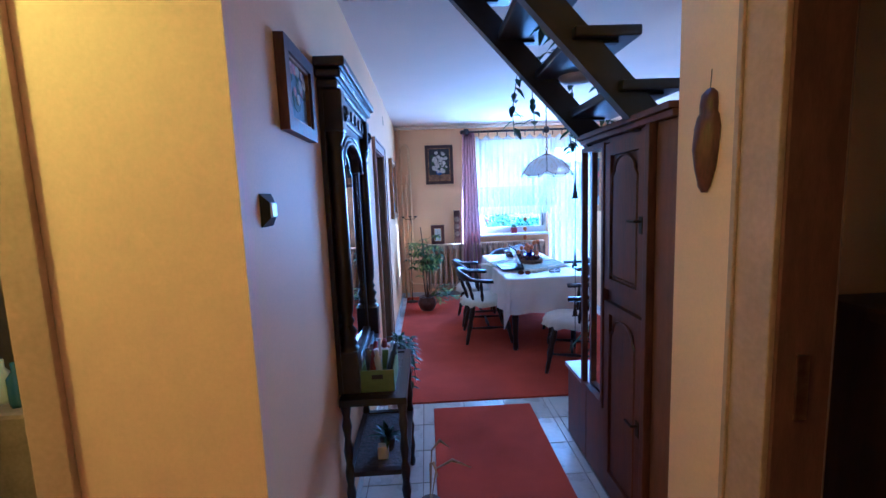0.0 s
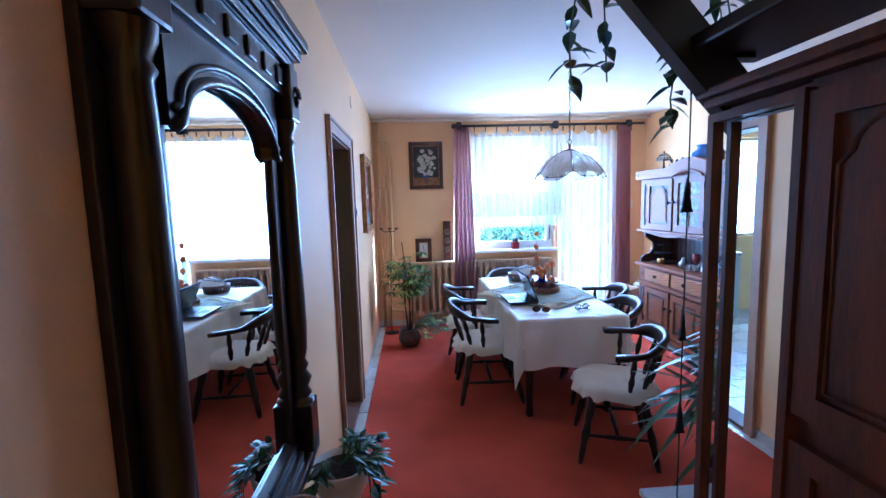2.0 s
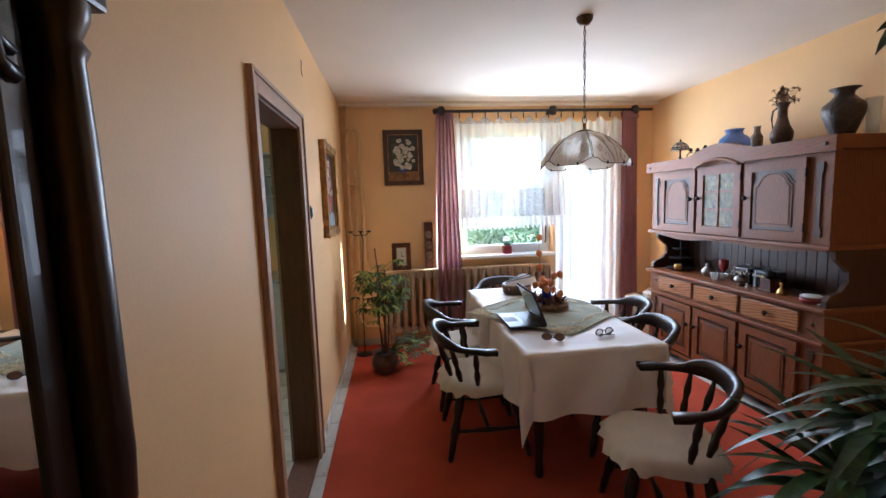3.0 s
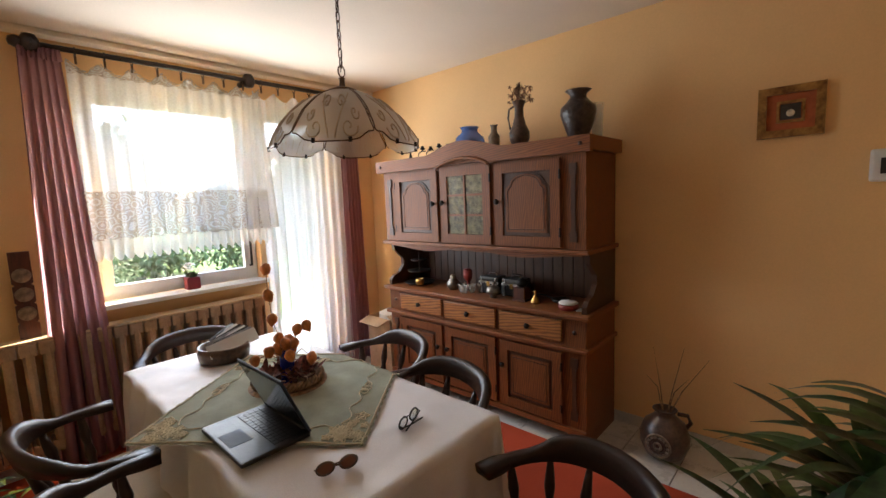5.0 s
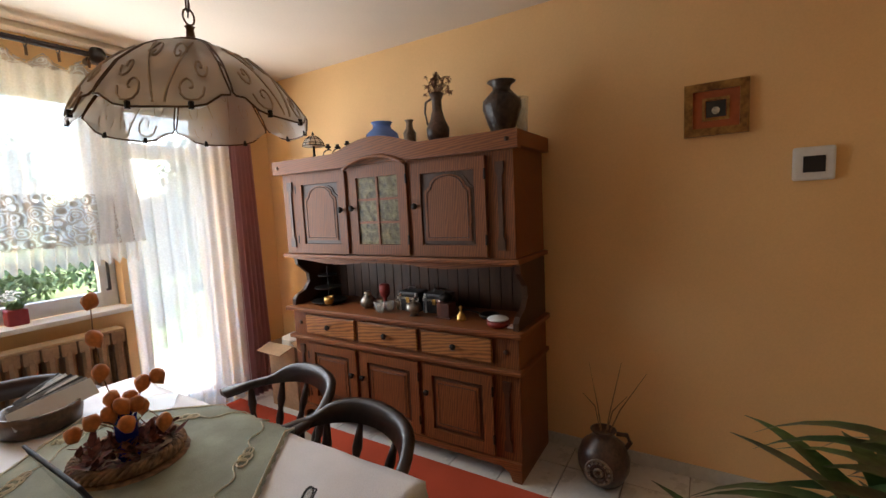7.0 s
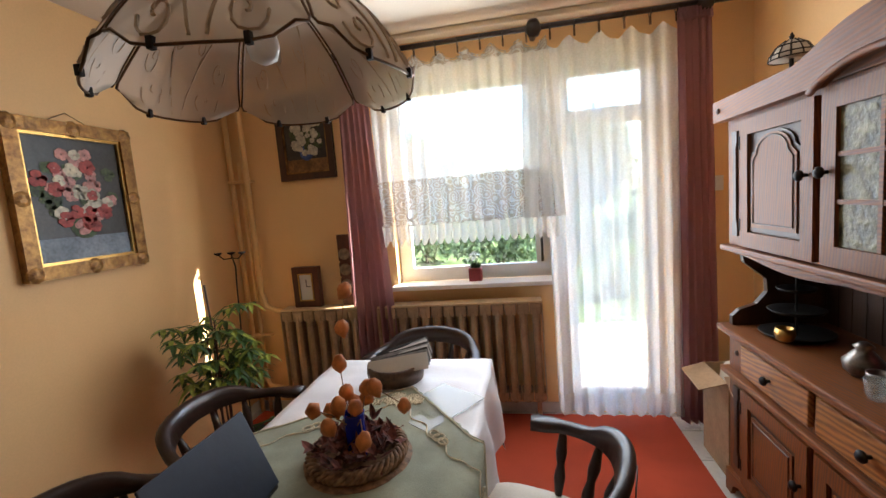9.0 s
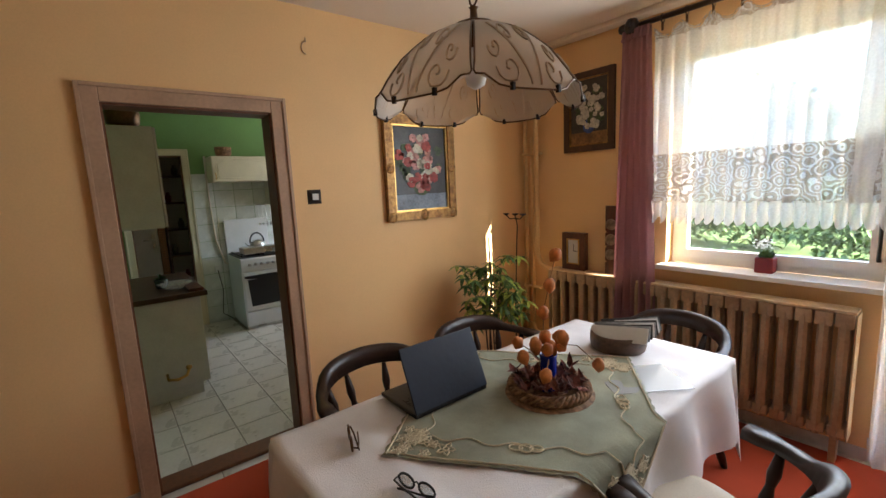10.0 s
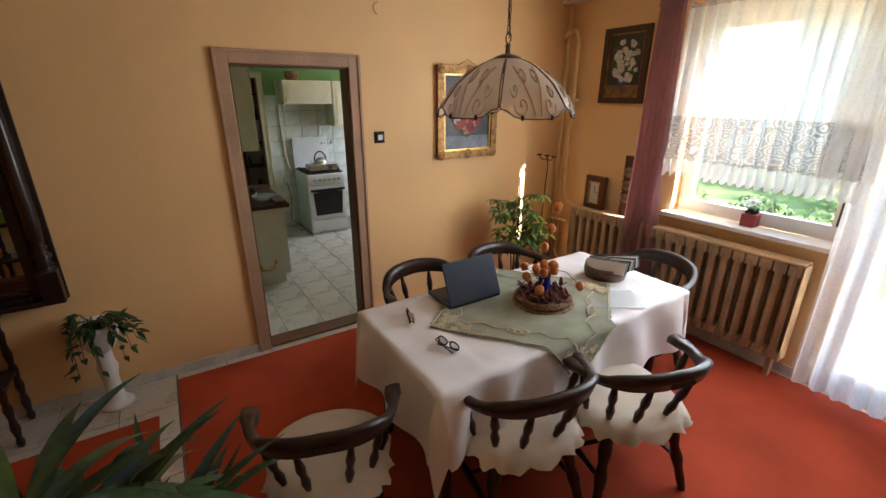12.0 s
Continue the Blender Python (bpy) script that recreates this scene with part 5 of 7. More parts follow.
tp = thing("plate_totem", (0.80, 6.87, 0.831), "tall dark carved stand holding three round plates", "ornament")
part("board", slab([(-0.045, 0), (0.045, 0), (0.045, 0.08), (0.034, 0.09), (0.045, 0.10), (0.045, 0.19), (0.034, 0.2), (0.045, 0.21), (0.045, 0.30), (0.034, 0.31), (0.045, 0.32), (0.045, 0.41), (0.045, 0.50), (-0.045, 0.50), (-0.045, 0.32), (-0.034, 0.31), (-0.045, 0.30), (-0.045, 0.21), (-0.034, 0.2), (-0.045, 0.19), (-0.045, 0.10), (-0.034, 0.09), (-0.045, 0.08)], 0.03, None, xz(-0.01)), REDWOOD, tp)
for z in (0.145, 0.255, 0.365):
    part("plate", lathe([(0.041, 0), (0.041, 0.006), (0.03, 0.009), (0.012, 0.008), (0.002, 0.012)], 18), CERAMG, tp, "round beige plate", smooth=True).matrix_local = pose(0, -0.011, z, 90, 0, 0)
cs = thing("floor_candelabra", (0.08, 6.62, 0), "thin black iron candle stand in the corner", "candle holder")
part("pole", tube([(0, 0, 0.015), (0.004, 0, 0.5), (0.03, 0, 1.05), (0.04, 0, 1.18), (0.02, 0, 1.26)], 0.005, 6), IRON, cs)
part("foot", lathe([(0.09, 0.0), (0.085, 0.012), (0.01, 0.02)], 16), IRON, cs)
for dx in (-0.08, 0.02, 0.1):
    part("arm", tube([(0.02, 0, 1.24), (0.02 + (dx - 0.02) * 0.6, 0, 1.235), (dx, 0, 1.265)], 0.004, 5), IRON, cs)
    part("cup", lathe([(0.006, 1.262), (0.024, 1.272), (0.025, 1.28), (0.018, 1.28)], 10, (dx, 0, 0)), IRON, cs)

LEAFG = mat("glossy_leaf", (0.06, 0.13, 0.03), 0.4, vary=0.3, scale=20)
LEAFY = mat("light_leaf", (0.34, 0.42, 0.07), 0.45, vary=0.3, scale=20)
LEAFD = mat("dark_leaf", (0.030, 0.075, 0.022), 0.35, vary=0.3, scale=15)
SOIL = mat("soil", (0.03, 0.02, 0.014), 0.95, vary=0.3, scale=40, bump=0.6)


def umbrella_plant():
    pl = thing("umbrella_plant", (0.30, 6.10, 0.006), "bushy green umbrella plant in a dark round pot", "plant")
    part("pot", lathe([(0.07, 0), (0.10, 0.03), (0.125, 0.09), (0.12, 0.14), (0.10, 0.17), (0.115, 0.195), (0.105, 0.195), (0.09, 0.17)], 24), CERAM, pl, smooth=True)
    part("soil", lathe([(0.095, 0.165), (0.09, 0.175), (0.03, 0.18)], 14), SOIL, pl)
    part("cane", tube([(0.02, 0.02, 0.17), (0.0, 0.03, 0.6), (-0.05, 0.06, 1.14)], 0.006, 6), OAKD, pl, "bare dark support stick")
    rng = random.Random(5)
    bm = bmesh.new()
    for s in range(5):
        a = s * 1.3
        top = Vector((0.06 * math.cos(a), 0.06 * math.sin(a) + 0.05, 0.75 + 0.05 * s))
        pts = [Vector((0.02 * math.cos(a), 0.02 * math.sin(a), 0.17)).lerp(top, k / 5) + Vector((0.01 * math.sin(k + s), 0.01 * math.cos(k), 0)) for k in range(6)]
        part("stem", tube(pts, [0.008, 0.007, 0.006, 0.006, 0.005, 0.004], 6), OAKD, pl)
        for k in range(16):
            f = rng.uniform(0.6, 1.05)
            base = pts[0].lerp(top, f)
            b = rng.uniform(0, 6.28)
            tip = base + Vector((math.cos(b), math.sin(b), rng.uniform(-0.25, 0.5))) * rng.uniform(0.08, 0.22)
            tip.x, tip.y = max(tip.x, -0.33), min(tip.y, 0.6)
            tube([base, base.lerp(tip, 0.5) + Vector((0, 0, 0.02)), tip], 0.002, 4, bm)
            for q in range(7):
                c = q * 0.9
                leaf_at(bm, tip, (math.cos(c), math.sin(c), rng.uniform(-0.5, 0.1)), rng.uniform(0.06, 0.10), 0.028, bend=0.35, mi=rng.random() < 0.4)
    for k in range(34):
        b = rng.uniform(-0.9, 0.6)
        base = Vector((0.05, 0.02, 0.2))
        tip = base + Vector((math.cos(b) * rng.uniform(0.1, 0.42), math.sin(b) * 0.3, rng.uniform(-0.12, 0.16)))
        tube([base, base.lerp(tip, 0.5) + Vector((0, 0, 0.04)), tip], 0.002, 4, bm)
        for q in range(5):
            c = q * 1.25
            leaf_at(bm, tip, (math.cos(c), math.sin(c), rng.uniform(-0.3, 0.3)), rng.uniform(0.04, 0.07), 0.022, bend=0.3, mi=rng.random() < 0.4)
    part("leaves", bm, [LEAFG, LEAFY], pl, "fans of small oval leaves")


umbrella_plant()
sp = thing("potted_flower", (1.70, 6.99, WZ0), "small red pot with a white flowering plant on the sill", "plant")
REDPOT = mat("red_pot", (0.25, 0.025, 0.03), 0.45, vary=0.1)
part("pot", boxes((-0.045, -0.045, 0, 0.045, 0.045, 0.09), bev=0.008), REDPOT, sp)
bm = bmesh.new()
rng = random.Random(3)
for i in range(60):
    leaf_at(bm, (rng.uniform(-0.03, 0.03), rng.uniform(-0.03, 0.03), 0.088), (rng.gauss(0, 0.5), rng.gauss(0, 0.5), 1), rng.uniform(0.03, 0.07), 0.014, bend=0.2)
part("leaves", bm, LEAFG, sp)
bm = bmesh.new()
for i in range(70):
    p = (rng.gauss(-0.01, 0.025), rng.gauss(0, 0.02), rng.uniform(0.14, 0.19))
    leaf_at(bm, p, (rng.gauss(0, 1), rng.gauss(0, 1), rng.uniform(0, 1)), 0.022, 0.018, segs=2)
part("blossom", bm, PVC, sp, "white blossoms")

# ---- east wall ----
OR = mat("orange_mat", (0.40, 0.10, 0.03), 0.7)
op = thing("small_picture", (EX, 3.515, 1.763), "small picture with an orange mount in a carved frame", "painting")
part("frame", frame_bm(0, 0, 0.26, 0.245, 0.036, 0.025, lambda u, v, t: (-t, u, v)), GILT, op)
part("mount", boxes((-0.010, 0.034, 0.034, -0.002, 0.226, 0.211)), OR, op)
part("inset", boxes((-0.013, 0.09, 0.085, -0.009, 0.17, 0.16)), OIL1, op)
part("inner_frame", frame_bm(0.075, 0.07, 0.185, 0.175, 0.012, 0.012, lambda u, v, t: (-0.004 - t, u, v)), GILT, op)
part("fruit", lathe([(0.018, 0.0), (0.016, 0.004), (0.005, 0.007)], 10), PETW, op).matrix_local = pose(-0.012, 0.13, 0.115, 0, -90, 0)
th = thing("thermostat", (EX, 3.21, 1.525), "white wall thermostat with a dark display", "thermostat")
part("case", boxes((-0.03, 0, 0, -0.001, 0.145, 0.145), bev=0.012), WHITEE, th)
part("display", boxes((-0.034, 0.035, 0.035, -0.029, 0.11, 0.105)), BLACK, th)
sw = thing("light_switch", (3.22, NY - 0.012, 1.48), "white light switch beside the drape", "switch")
part("plate", boxes((-0.03, 0, -0.045, 0.03, 0.011, 0.045), bev=0.004), WHITEE, sw)
part("rocker", boxes((-0.018, -0.006, -0.03, 0.018, 0.0, 0.03), bev=0.003), WHITEE, sw)
jr = thing("floor_jug", (3.17, 4.12, 0.006), "round brown pottery jug with dry twigs on the tiles", "jug")
part("body", lathe([(0.07, 0), (0.10, 0.025), (0.128, 0.09), (0.13, 0.14), (0.11, 0.2), (0.06, 0.245), (0.05, 0.27), (0.065, 0.285), (0.055, 0.287), (0.04, 0.27)], 28), CERAM, jr, smooth=True)
part("handle", tube([(0.02, -0.06, 0.265), (0.03, -0.11, 0.265), (0.035, -0.125, 0.225), (0.03, -0.10, 0.185)], 0.012, 8), CERAM, jr, smooth=True)
for r0, m in ((0.062, CERAMG), (0.04, CERAM), (0.018, CERAMG)):
    part("rosette_ring", tube([(-0.127 + 0.02 * (r0 < 0.03) * -0.3, r0 * math.cos(t), 0.12 + r0 * math.sin(t)) for t in np.linspace(0, 6.283, 25)[:-1]], 0.007, 6, closed=True), m, jr, smooth=True)
for k in range(14):
    a = k * 0.45
    part("petal_bead", lathe([(0.004, -0.006), (0.008, 0), (0.004, 0.006)], 8), CERAMG, jr).matrix_local = pose(-0.13, 0.05 * math.cos(a), 0.12 + 0.05 * math.sin(a))
for k, (dx, dy, h) in enumerate(((0.05, 0.08, 0.62), (0.0, -0.09, 0.66), (-0.03, -0.12, 0.5), (0.03, 0.11, 0.45), (0.05, -0.2, 0.6))):
    part("twig", tube([(0, 0, 0.2), (dx * 0.4, dy * 0.4, 0.4), (dx, dy, h)], [0.004, 0.003, 0.001], 5), WICK, jr)


def yucca():
    """Long arching strap leaves from several canes in a big pot."""
    y = thing("yucca_plant", (1.93, 3.36, 0), "large yucca with long arching leaves in a brown pot", "plant")
    part("pot", lathe([(0.12, 0), (0.15, 0.03), (0.18, 0.2), (0.19, 0.26), (0.175, 0.26), (0.165, 0.2)], 26), CERAM, y, smooth=True)
    part("soil", lathe([(0.168, 0.2), (0.16, 0.212), (0.05, 0.22)], 14), SOIL, y)
    rng = random.Random(17)
    canes = [((0.0, 0.0), 0.86, 40), ((0.06, -0.05), 0.74, 34), ((-0.05, 0.05), 0.62, 36), ((0.03, -0.08), 0.97, 30), ((0.04, 0.03), 0.45, 20)]
    for (cx, cy), h, n in canes:
        part("cane", tube([(cx, cy, 0.18), (cx * 1.2, cy * 1.2, h * 0.6), (cx * 1.4, cy * 1.4, h)], [0.022, 0.02, 0.017], 9), WICK, y, smooth=True)
        for k in range(n):
            a = k * 2.4 + rng.uniform(-0.2, 0.2)
            up = rng.uniform(0.1, 1.1)
            bm = bmesh.new()
            leaf_at(bm, (cx * 1.4, cy * 1.4, h - 0.12 * (k / n)), (math.cos(a), math.sin(a), up), rng.uniform(0.40, 0.62) * (0.8 if h > 0.7 else 1), rng.uniform(0.038, 0.056), bend=rng.uniform(0.3, 1.0) / (0.6 + up), segs=8)
            part("leaf", bm, LEAFD if k % 4 else LEAFG, y, smooth=True)
    bm = bmesh.new()
    leaf_at(bm, (0.09, -0.12, 0.85), (0.08, -0.06, 1), 0.46, 0.05, up=(1, 0, 0), bend=0.05, segs=8)
    part("leaf", bm, LEAFG, y, smooth=True)

yucca()


# ---- doorways ----
def door_frame(name, plane, a0, a1, top, side, label, material, wide=0.07, wall=0.14):
    """Architrave and jamb lining round an opening in a wall that runs along y; side: the way it faces."""
    ob = structure(new(name), label)
    s = side
    f = lambda x0, y0, z0, x1, y1, z1: (min(x0, x1), y0, z0, max(x0, x1), y1, z1)
    for face, q in ((plane, s), (plane - s * wall, -s)):
        part("architrave", boxes(f(face, a0 - wide, 0, face + q * 0.018, a0 + 0.012, top + wide), f(face, a1 - 0.012, 0, face + q * 0.018, a1 + wide, top + wide), f(face, a0 + 0.012, top - 0.012, face + q * 0.018, a1 - 0.012, top + wide), bev=0.004), material, ob)
        part("bead", boxes(f(face + q * 0.018, a0 - wide, 0, face + q * 0.028, a0 - wide + 0.018, top + wide), f(face + q * 0.018, a1 + wide - 0.018, 0, face + q * 0.028, a1 + wide, top + wide), f(face + q * 0.018, a0 - wide + 0.018, top + wide - 0.018, face + q * 0.028, a1 + wide - 0.018, top + wide), bev=0.003), material, ob)
    e = plane - s * wall
    part("jamb", boxes(f(plane, a0 - 0.002, 0, e, a0 + 0.022, top), f(plane, a1 - 0.022, 0, e, a1 + 0.002, top), f(plane, a0 + 0.022, top - 0.022, e, a1 - 0.022, top + 0.002)), DOORBROWN, ob)
    return ob


kd = door_frame("door_2", WX, KD0, KD1, 1.99, 1, "open kitchen doorway with a beige moulded frame", FRAMEW)
part("threshold", boxes((WX - 0.14, KD0 + 0.02, 0.002, WX + 0.005, KD1 - 0.02, 0.022), bev=0.006), DOORBROWN, kd)
bd = structure(new("door_3"), "bathroom doorway with a painted frame")
part("architrave", boxes((-0.612, HC - 0.022, 0, -0.525, HC - 0.0005, 2.09), (-1.455, HC - 0.022, 0, -1.368, HC - 0.0005, 2.09), (-1.368, HC - 0.022, 2.008, -0.612, HC - 0.0005, 2.09), bev=0.005), FRAMEW, bd)
part("jamb", boxes((-0.622, HC, 0, -0.602, 1.52, 2.0), (-1.38, HC, 0, -1.36, 1.52, 2.0), (-1.36, HC, 2.0, -0.622, 1.52, 2.02)), FRAMEW, bd)
ed = door_frame("door_4", SX, 0.50, 1.38, 2.05, -1, "store room doorway with a stepped painted frame", FRAMEW, 0.13, 0.14)
part("latch_plate", boxes((SX + 0.05, 1.352, 0.95, SX + 0.08, 1.3575, 1.12)), BRASS, ed)

# ---- carpets ----
cp = part("carpet", boxes((-0.01, 3.44, -0.008, 2.91, 6.90, 0.007), bev=0.002), CARPET)
structure(cp, "brick red fitted carpet")
ml = part("floor_mat", boxes((0.33, 1.20, 0.001, 1.04, 3.33, 0.010), bev=0.003), CARPET)
tagged(ml, "brick red carpet runner lying on the hall tiles", "rug")
structure(part("baseboard", boxes((WX + 0.001, 1.45, 0, WX + 0.010, KD0 - 0.07, 0.07), (WX + 0.001, KD1 + 0.07, 0, WX + 0.010, NY, 0.07), (EX - 0.010, 2.75, 0, EX - 0.001, NY, 0.07), (WX + 0.01, NY - 0.010, 0, D0, NY - 0.001, 0.07), bev=0.002), TILE), "low white tile skirting")


# ---- hall: mirror and console ----
MY0, MY1 = 2.165, 3.03
hm = thing("hall_mirror", (WX, MY0, 0.70), "tall black-brown carved pier mirror with turned columns", "mirror")
L = MY1 - MY0
part("back_panel", boxes((0.001, 0.0, 0.0, 0.022, L, 1.33), bev=0.004), EBONY, hm)
part("glass", boxes((0.030, 0.145, 0.09, 0.0325, L - 0.145, 1.14)), MIRROR, hm, "silvered mirror glass")
for y in (0.10, L - 0.15):
    part("stile", boxes((0.022, y, 0.04, 0.040, y + 0.05, 1.12), bev=0.006), EBONY, hm)
part("bottom_rail", boxes((0.022, 0.10, 0.0, 0.10, L - 0.10, 0.03), (0.022, 0.14, 0.03, 0.075, L - 0.14, 0.06), (0.022, 0.14, 0.06, 0.055, L - 0.14, 0.09), bev=0.008), EBONY, hm)
m0, m1 = 0.135, L - 0.135
arc = [(m0, 1.0)] + [(m0 + 0.04, 1.0)] + [(L / 2 - (L / 2 - m0 - 0.04) * math.cos(t), 1.01 + 0.12 * math.sin(t)) for t in np.linspace(0, math.pi, 17)] + [(m1 - 0.04, 1.0), (m1, 1.0), (m1, 1.24), (m0, 1.24)]
part("arched_head", slab(arc, 0.03, None, yz(0.026)), EBONY, hm, "arched carved head")
for e, r in ((0.0, 0.012), (0.03, 0.008)):
    part("arch_moulding", tube([(0.058, m0 + 0.01, 1.0 + e)] + [(0.058, L / 2 - (L / 2 - m0 - 0.035) * math.cos(t), 1.012 + e + 0.118 * math.sin(t)) for t in np.linspace(0, math.pi, 15)] + [(0.058, m1 - 0.01, 1.0 + e)], r, 6), EBONY, hm, smooth=True)
part("frieze", boxes((0.022, 0.02, 1.20, 0.07, L - 0.02, 1.30), bev=0.006), EBONY, hm)
for k in range(6):
    part("frieze_block", boxes((0.07, 0.13 + k * 0.115, 1.225, 0.078, 0.185 + k * 0.115, 1.275), bev=0.004), EBONY, hm)
part("cornice", boxes((0.001, -0.01, 1.30, 0.085, L + 0.01, 1.335), (0.001, -0.03, 1.335, 0.105, L + 0.03, 1.37), (0.001, -0.05, 1.37, 0.125, L + 0.05, 1.41), bev=0.010), EBONY, hm)
colp = [(0.045, 0.0), (0.045, 0.17), (0.030, 0.175), (0.040, 0.19), (0.028, 0.21), (0.042, 0.245), (0.024, 0.27), (0.034, 0.29), (0.024, 0.31), (0.032, 0.34), (0.036, 0.42), (0.033, 0.9), (0.029, 1.02), (0.036, 1.035), (0.027, 1.05), (0.040, 1.08), (0.044, 1.12), (0.044, 1.20)]
for y in (0.052, L - 0.052):
    c = part("column", lathe(colp, 18, (0.050, y, 0.03)), EBONY, hm, smooth=True)
    part("base_block", boxes((0.005, y - 0.046, 0.0, 0.096, y + 0.046, 0.19), bev=0.006), EBONY, c)
    part("capital", boxes((0.005, y - 0.046, 1.13, 0.096, y + 0.046, 1.30), bev=0.008), EBONY, c)
    part("scroll", tube([(0.096 + 0.012 * math.cos(t) * (1 - t / 9), y, 1.2 + 0.04 * math.sin(t) * (1 - t / 9)) for t in np.linspace(0, 8, 18)], 0.008, 6), EBONY, c)
CANE = mat("woven_cane", (0.10, 0.075, 0.055), 0.6, vary=0.4, scale=60, fine=200, bump=0.7)
ct = thing("console_table", (WX, 2.13, 0), "dark console table with cane shelves and turned legs", "table")
CL = 0.60
part("top_frame", frame_bm(0.008, 0.0, 0.30, CL, 0.035, 0.03, lambda u, v, w: (u, v, 0.66 + w)), EBONY, ct)
part("cane_top", boxes((0.035, 0.03, 0.675, 0.27, CL - 0.03, 0.684)), CANE, ct, "woven cane panel")
part("shelf_frame", frame_bm(0.012, 0.02, 0.295, CL - 0.02, 0.03, 0.022, lambda u, v, w: (u, v, 0.32 + w)), EBONY, ct)
part("cane_shelf", boxes((0.035, 0.04, 0.328, 0.27, CL - 0.04, 0.336)), CANE, ct, "woven cane panel")
for x in (0.03, 0.278):
    for y in (0.03, CL - 0.03):
        part("leg", lathe([(0.014, 0.0), (0.02, 0.03), (0.013, 0.06), (0.022, 0.12), (0.014, 0.18), (0.022, 0.24), (0.015, 0.28), (0.021, 0.32), (0.021, 0.35), (0.014, 0.38), (0.022, 0.44), (0.014, 0.5), (0.022, 0.56), (0.015, 0.6), (0.023, 0.64), (0.023, 0.66)], 12, (x, y, 0)), EBONY, ct, smooth=True)
LIME = mat("lime_crate", (0.22, 0.30, 0.05), 0.5, vary=0.08)
cr = thing("green_crate", (0.04, 2.20, 0.69), "small lime green crate with tubes and brushes", "crate")
part("side", frame_bm(-0.03, 0.0, 0.12, 0.26, 0.006, 0.10, lambda u, v, w: (u, v, w)), LIME, cr)
part("bottom", boxes((-0.026, 0.004, 0, 0.116, 0.256, 0.006)), LIME, cr)
# The grip hole's shade is a black slab on the solid side.
part("grip_hole_patch", boxes((0.02, -0.002, 0.06, 0.07, -0.0005, 0.08), bev=0.0005), BLACK, cr)
for x, y, h, m, lean in ((0.01, 0.06, 0.20, RED, 14), (0.05, 0.09, 0.17, WHITEE, -8), (0.08, 0.14, 0.16, BLACK, 30), (0.03, 0.17, 0.18, WHITEE, 5), (0.08, 0.2, 0.15, STEEL, 16), (0.0, 0.13, 0.16, PEWTER, -6)):
    part("tube", lathe([(0.014, 0), (0.017, 0.02), (0.017, h * 0.75), (0.01, h * 0.8), (0.012, h)], 12), m, cr, smooth=True).matrix_local = pose(x, y, 0.006, -lean, lean * 0.5, 0)
bt = thing("spray_bottle", (0.09, 2.52, 0.688), "white bottle with a red cap on the console", "bottle")
part("body", lathe([(0.02, 0), (0.022, 0.01), (0.022, 0.08), (0.012, 0.095)], 14), WHITEE, bt, smooth=True)
part("cap", lathe([(0.013, 0.095), (0.013, 0.13), (0.006, 0.14)], 12), RED, bt)
wb = vessel("wicker_bowl", (0.03, 2.60, 0.688), [(0.05, 0), (0.07, 0.02), (0.085, 0.06), (0.078, 0.06), (0.05, 0.012)], WICK, "dark wicker bowl on the console", "bowl")
cp2 = thing("small_plant", (0.10, 2.33, 0.338), "little dark leaved plant on the lower shelf", "plant")
part("pot", lathe([(0.03, 0), (0.04, 0.06), (0.034, 0.06)], 12), CERAM, cp2, smooth=True)
bm = bmesh.new()
rng = random.Random(2)
for i in range(30):
    leaf_at(bm, (0, 0, 0.055), (rng.gauss(0, 1), rng.gauss(0, 1), rng.uniform(0.4, 2)), rng.uniform(0.06, 0.13), 0.025, bend=0.4)
part("leaves", bm, LEAFD, cp2)
bx = part("small_box", boxes((0.06, 2.24, 0.338, 0.11, 2.28, 0.40), bev=0.004), WHITEE)
tagged(bx, "small white carton on the lower cane shelf", "box")
dg = thing("dried_grass", (0.30, 2.02, 0.0), "dried pampas stalks standing in a floor vase", "dried flowers")
part("vase", lathe([(0.05, 0), (0.06, 0.1), (0.045, 0.2), (0.035, 0.26), (0.045, 0.28), (0.03, 0.27)], 16), CERAM, dg, smooth=True)
PAMP = mat("pampas", (0.52, 0.36, 0.20), 0.95, vary=0.2)
for dx, dy, h in ((0.05, 0.05, 0.50), (0.10, 0.03, 0.42), (0.02, -0.04, 0.46)):
    part("stalk", tube([(0, 0, 0.25), (dx * 0.3, dy * 0.3, h), (dx, dy, h + 0.02), (dx * 1.8, dy * 1.5, h - 0.03)], [0.002, 0.003, 0.007, 0.002], 6), PAMP, dg)
pd = thing("plant_pedestal", (0.06, 3.12, 0.0), "white scrolled pedestal with a trailing wax plant", "plant stand")
part("base", lathe([(0.085, 0), (0.085, 0.02), (0.06, 0.04), (0.045, 0.07), (0.04, 0.2), (0.055, 0.27), (0.045, 0.3), (0.04, 0.38)], 18), PVC, pd, smooth=True)
part("urn", lathe([(0.04, 0.38), (0.07, 0.41), (0.10, 0.48), (0.115, 0.56), (0.108, 0.565), (0.09, 0.52)], 18), PVC, pd, "white scalloped urn", smooth=True)
part("soil", lathe([(0.10, 0.535), (0.09, 0.545), (0.03, 0.55)], 12), SOIL, pd)
bm = bmesh.new()
rng = random.Random(6)
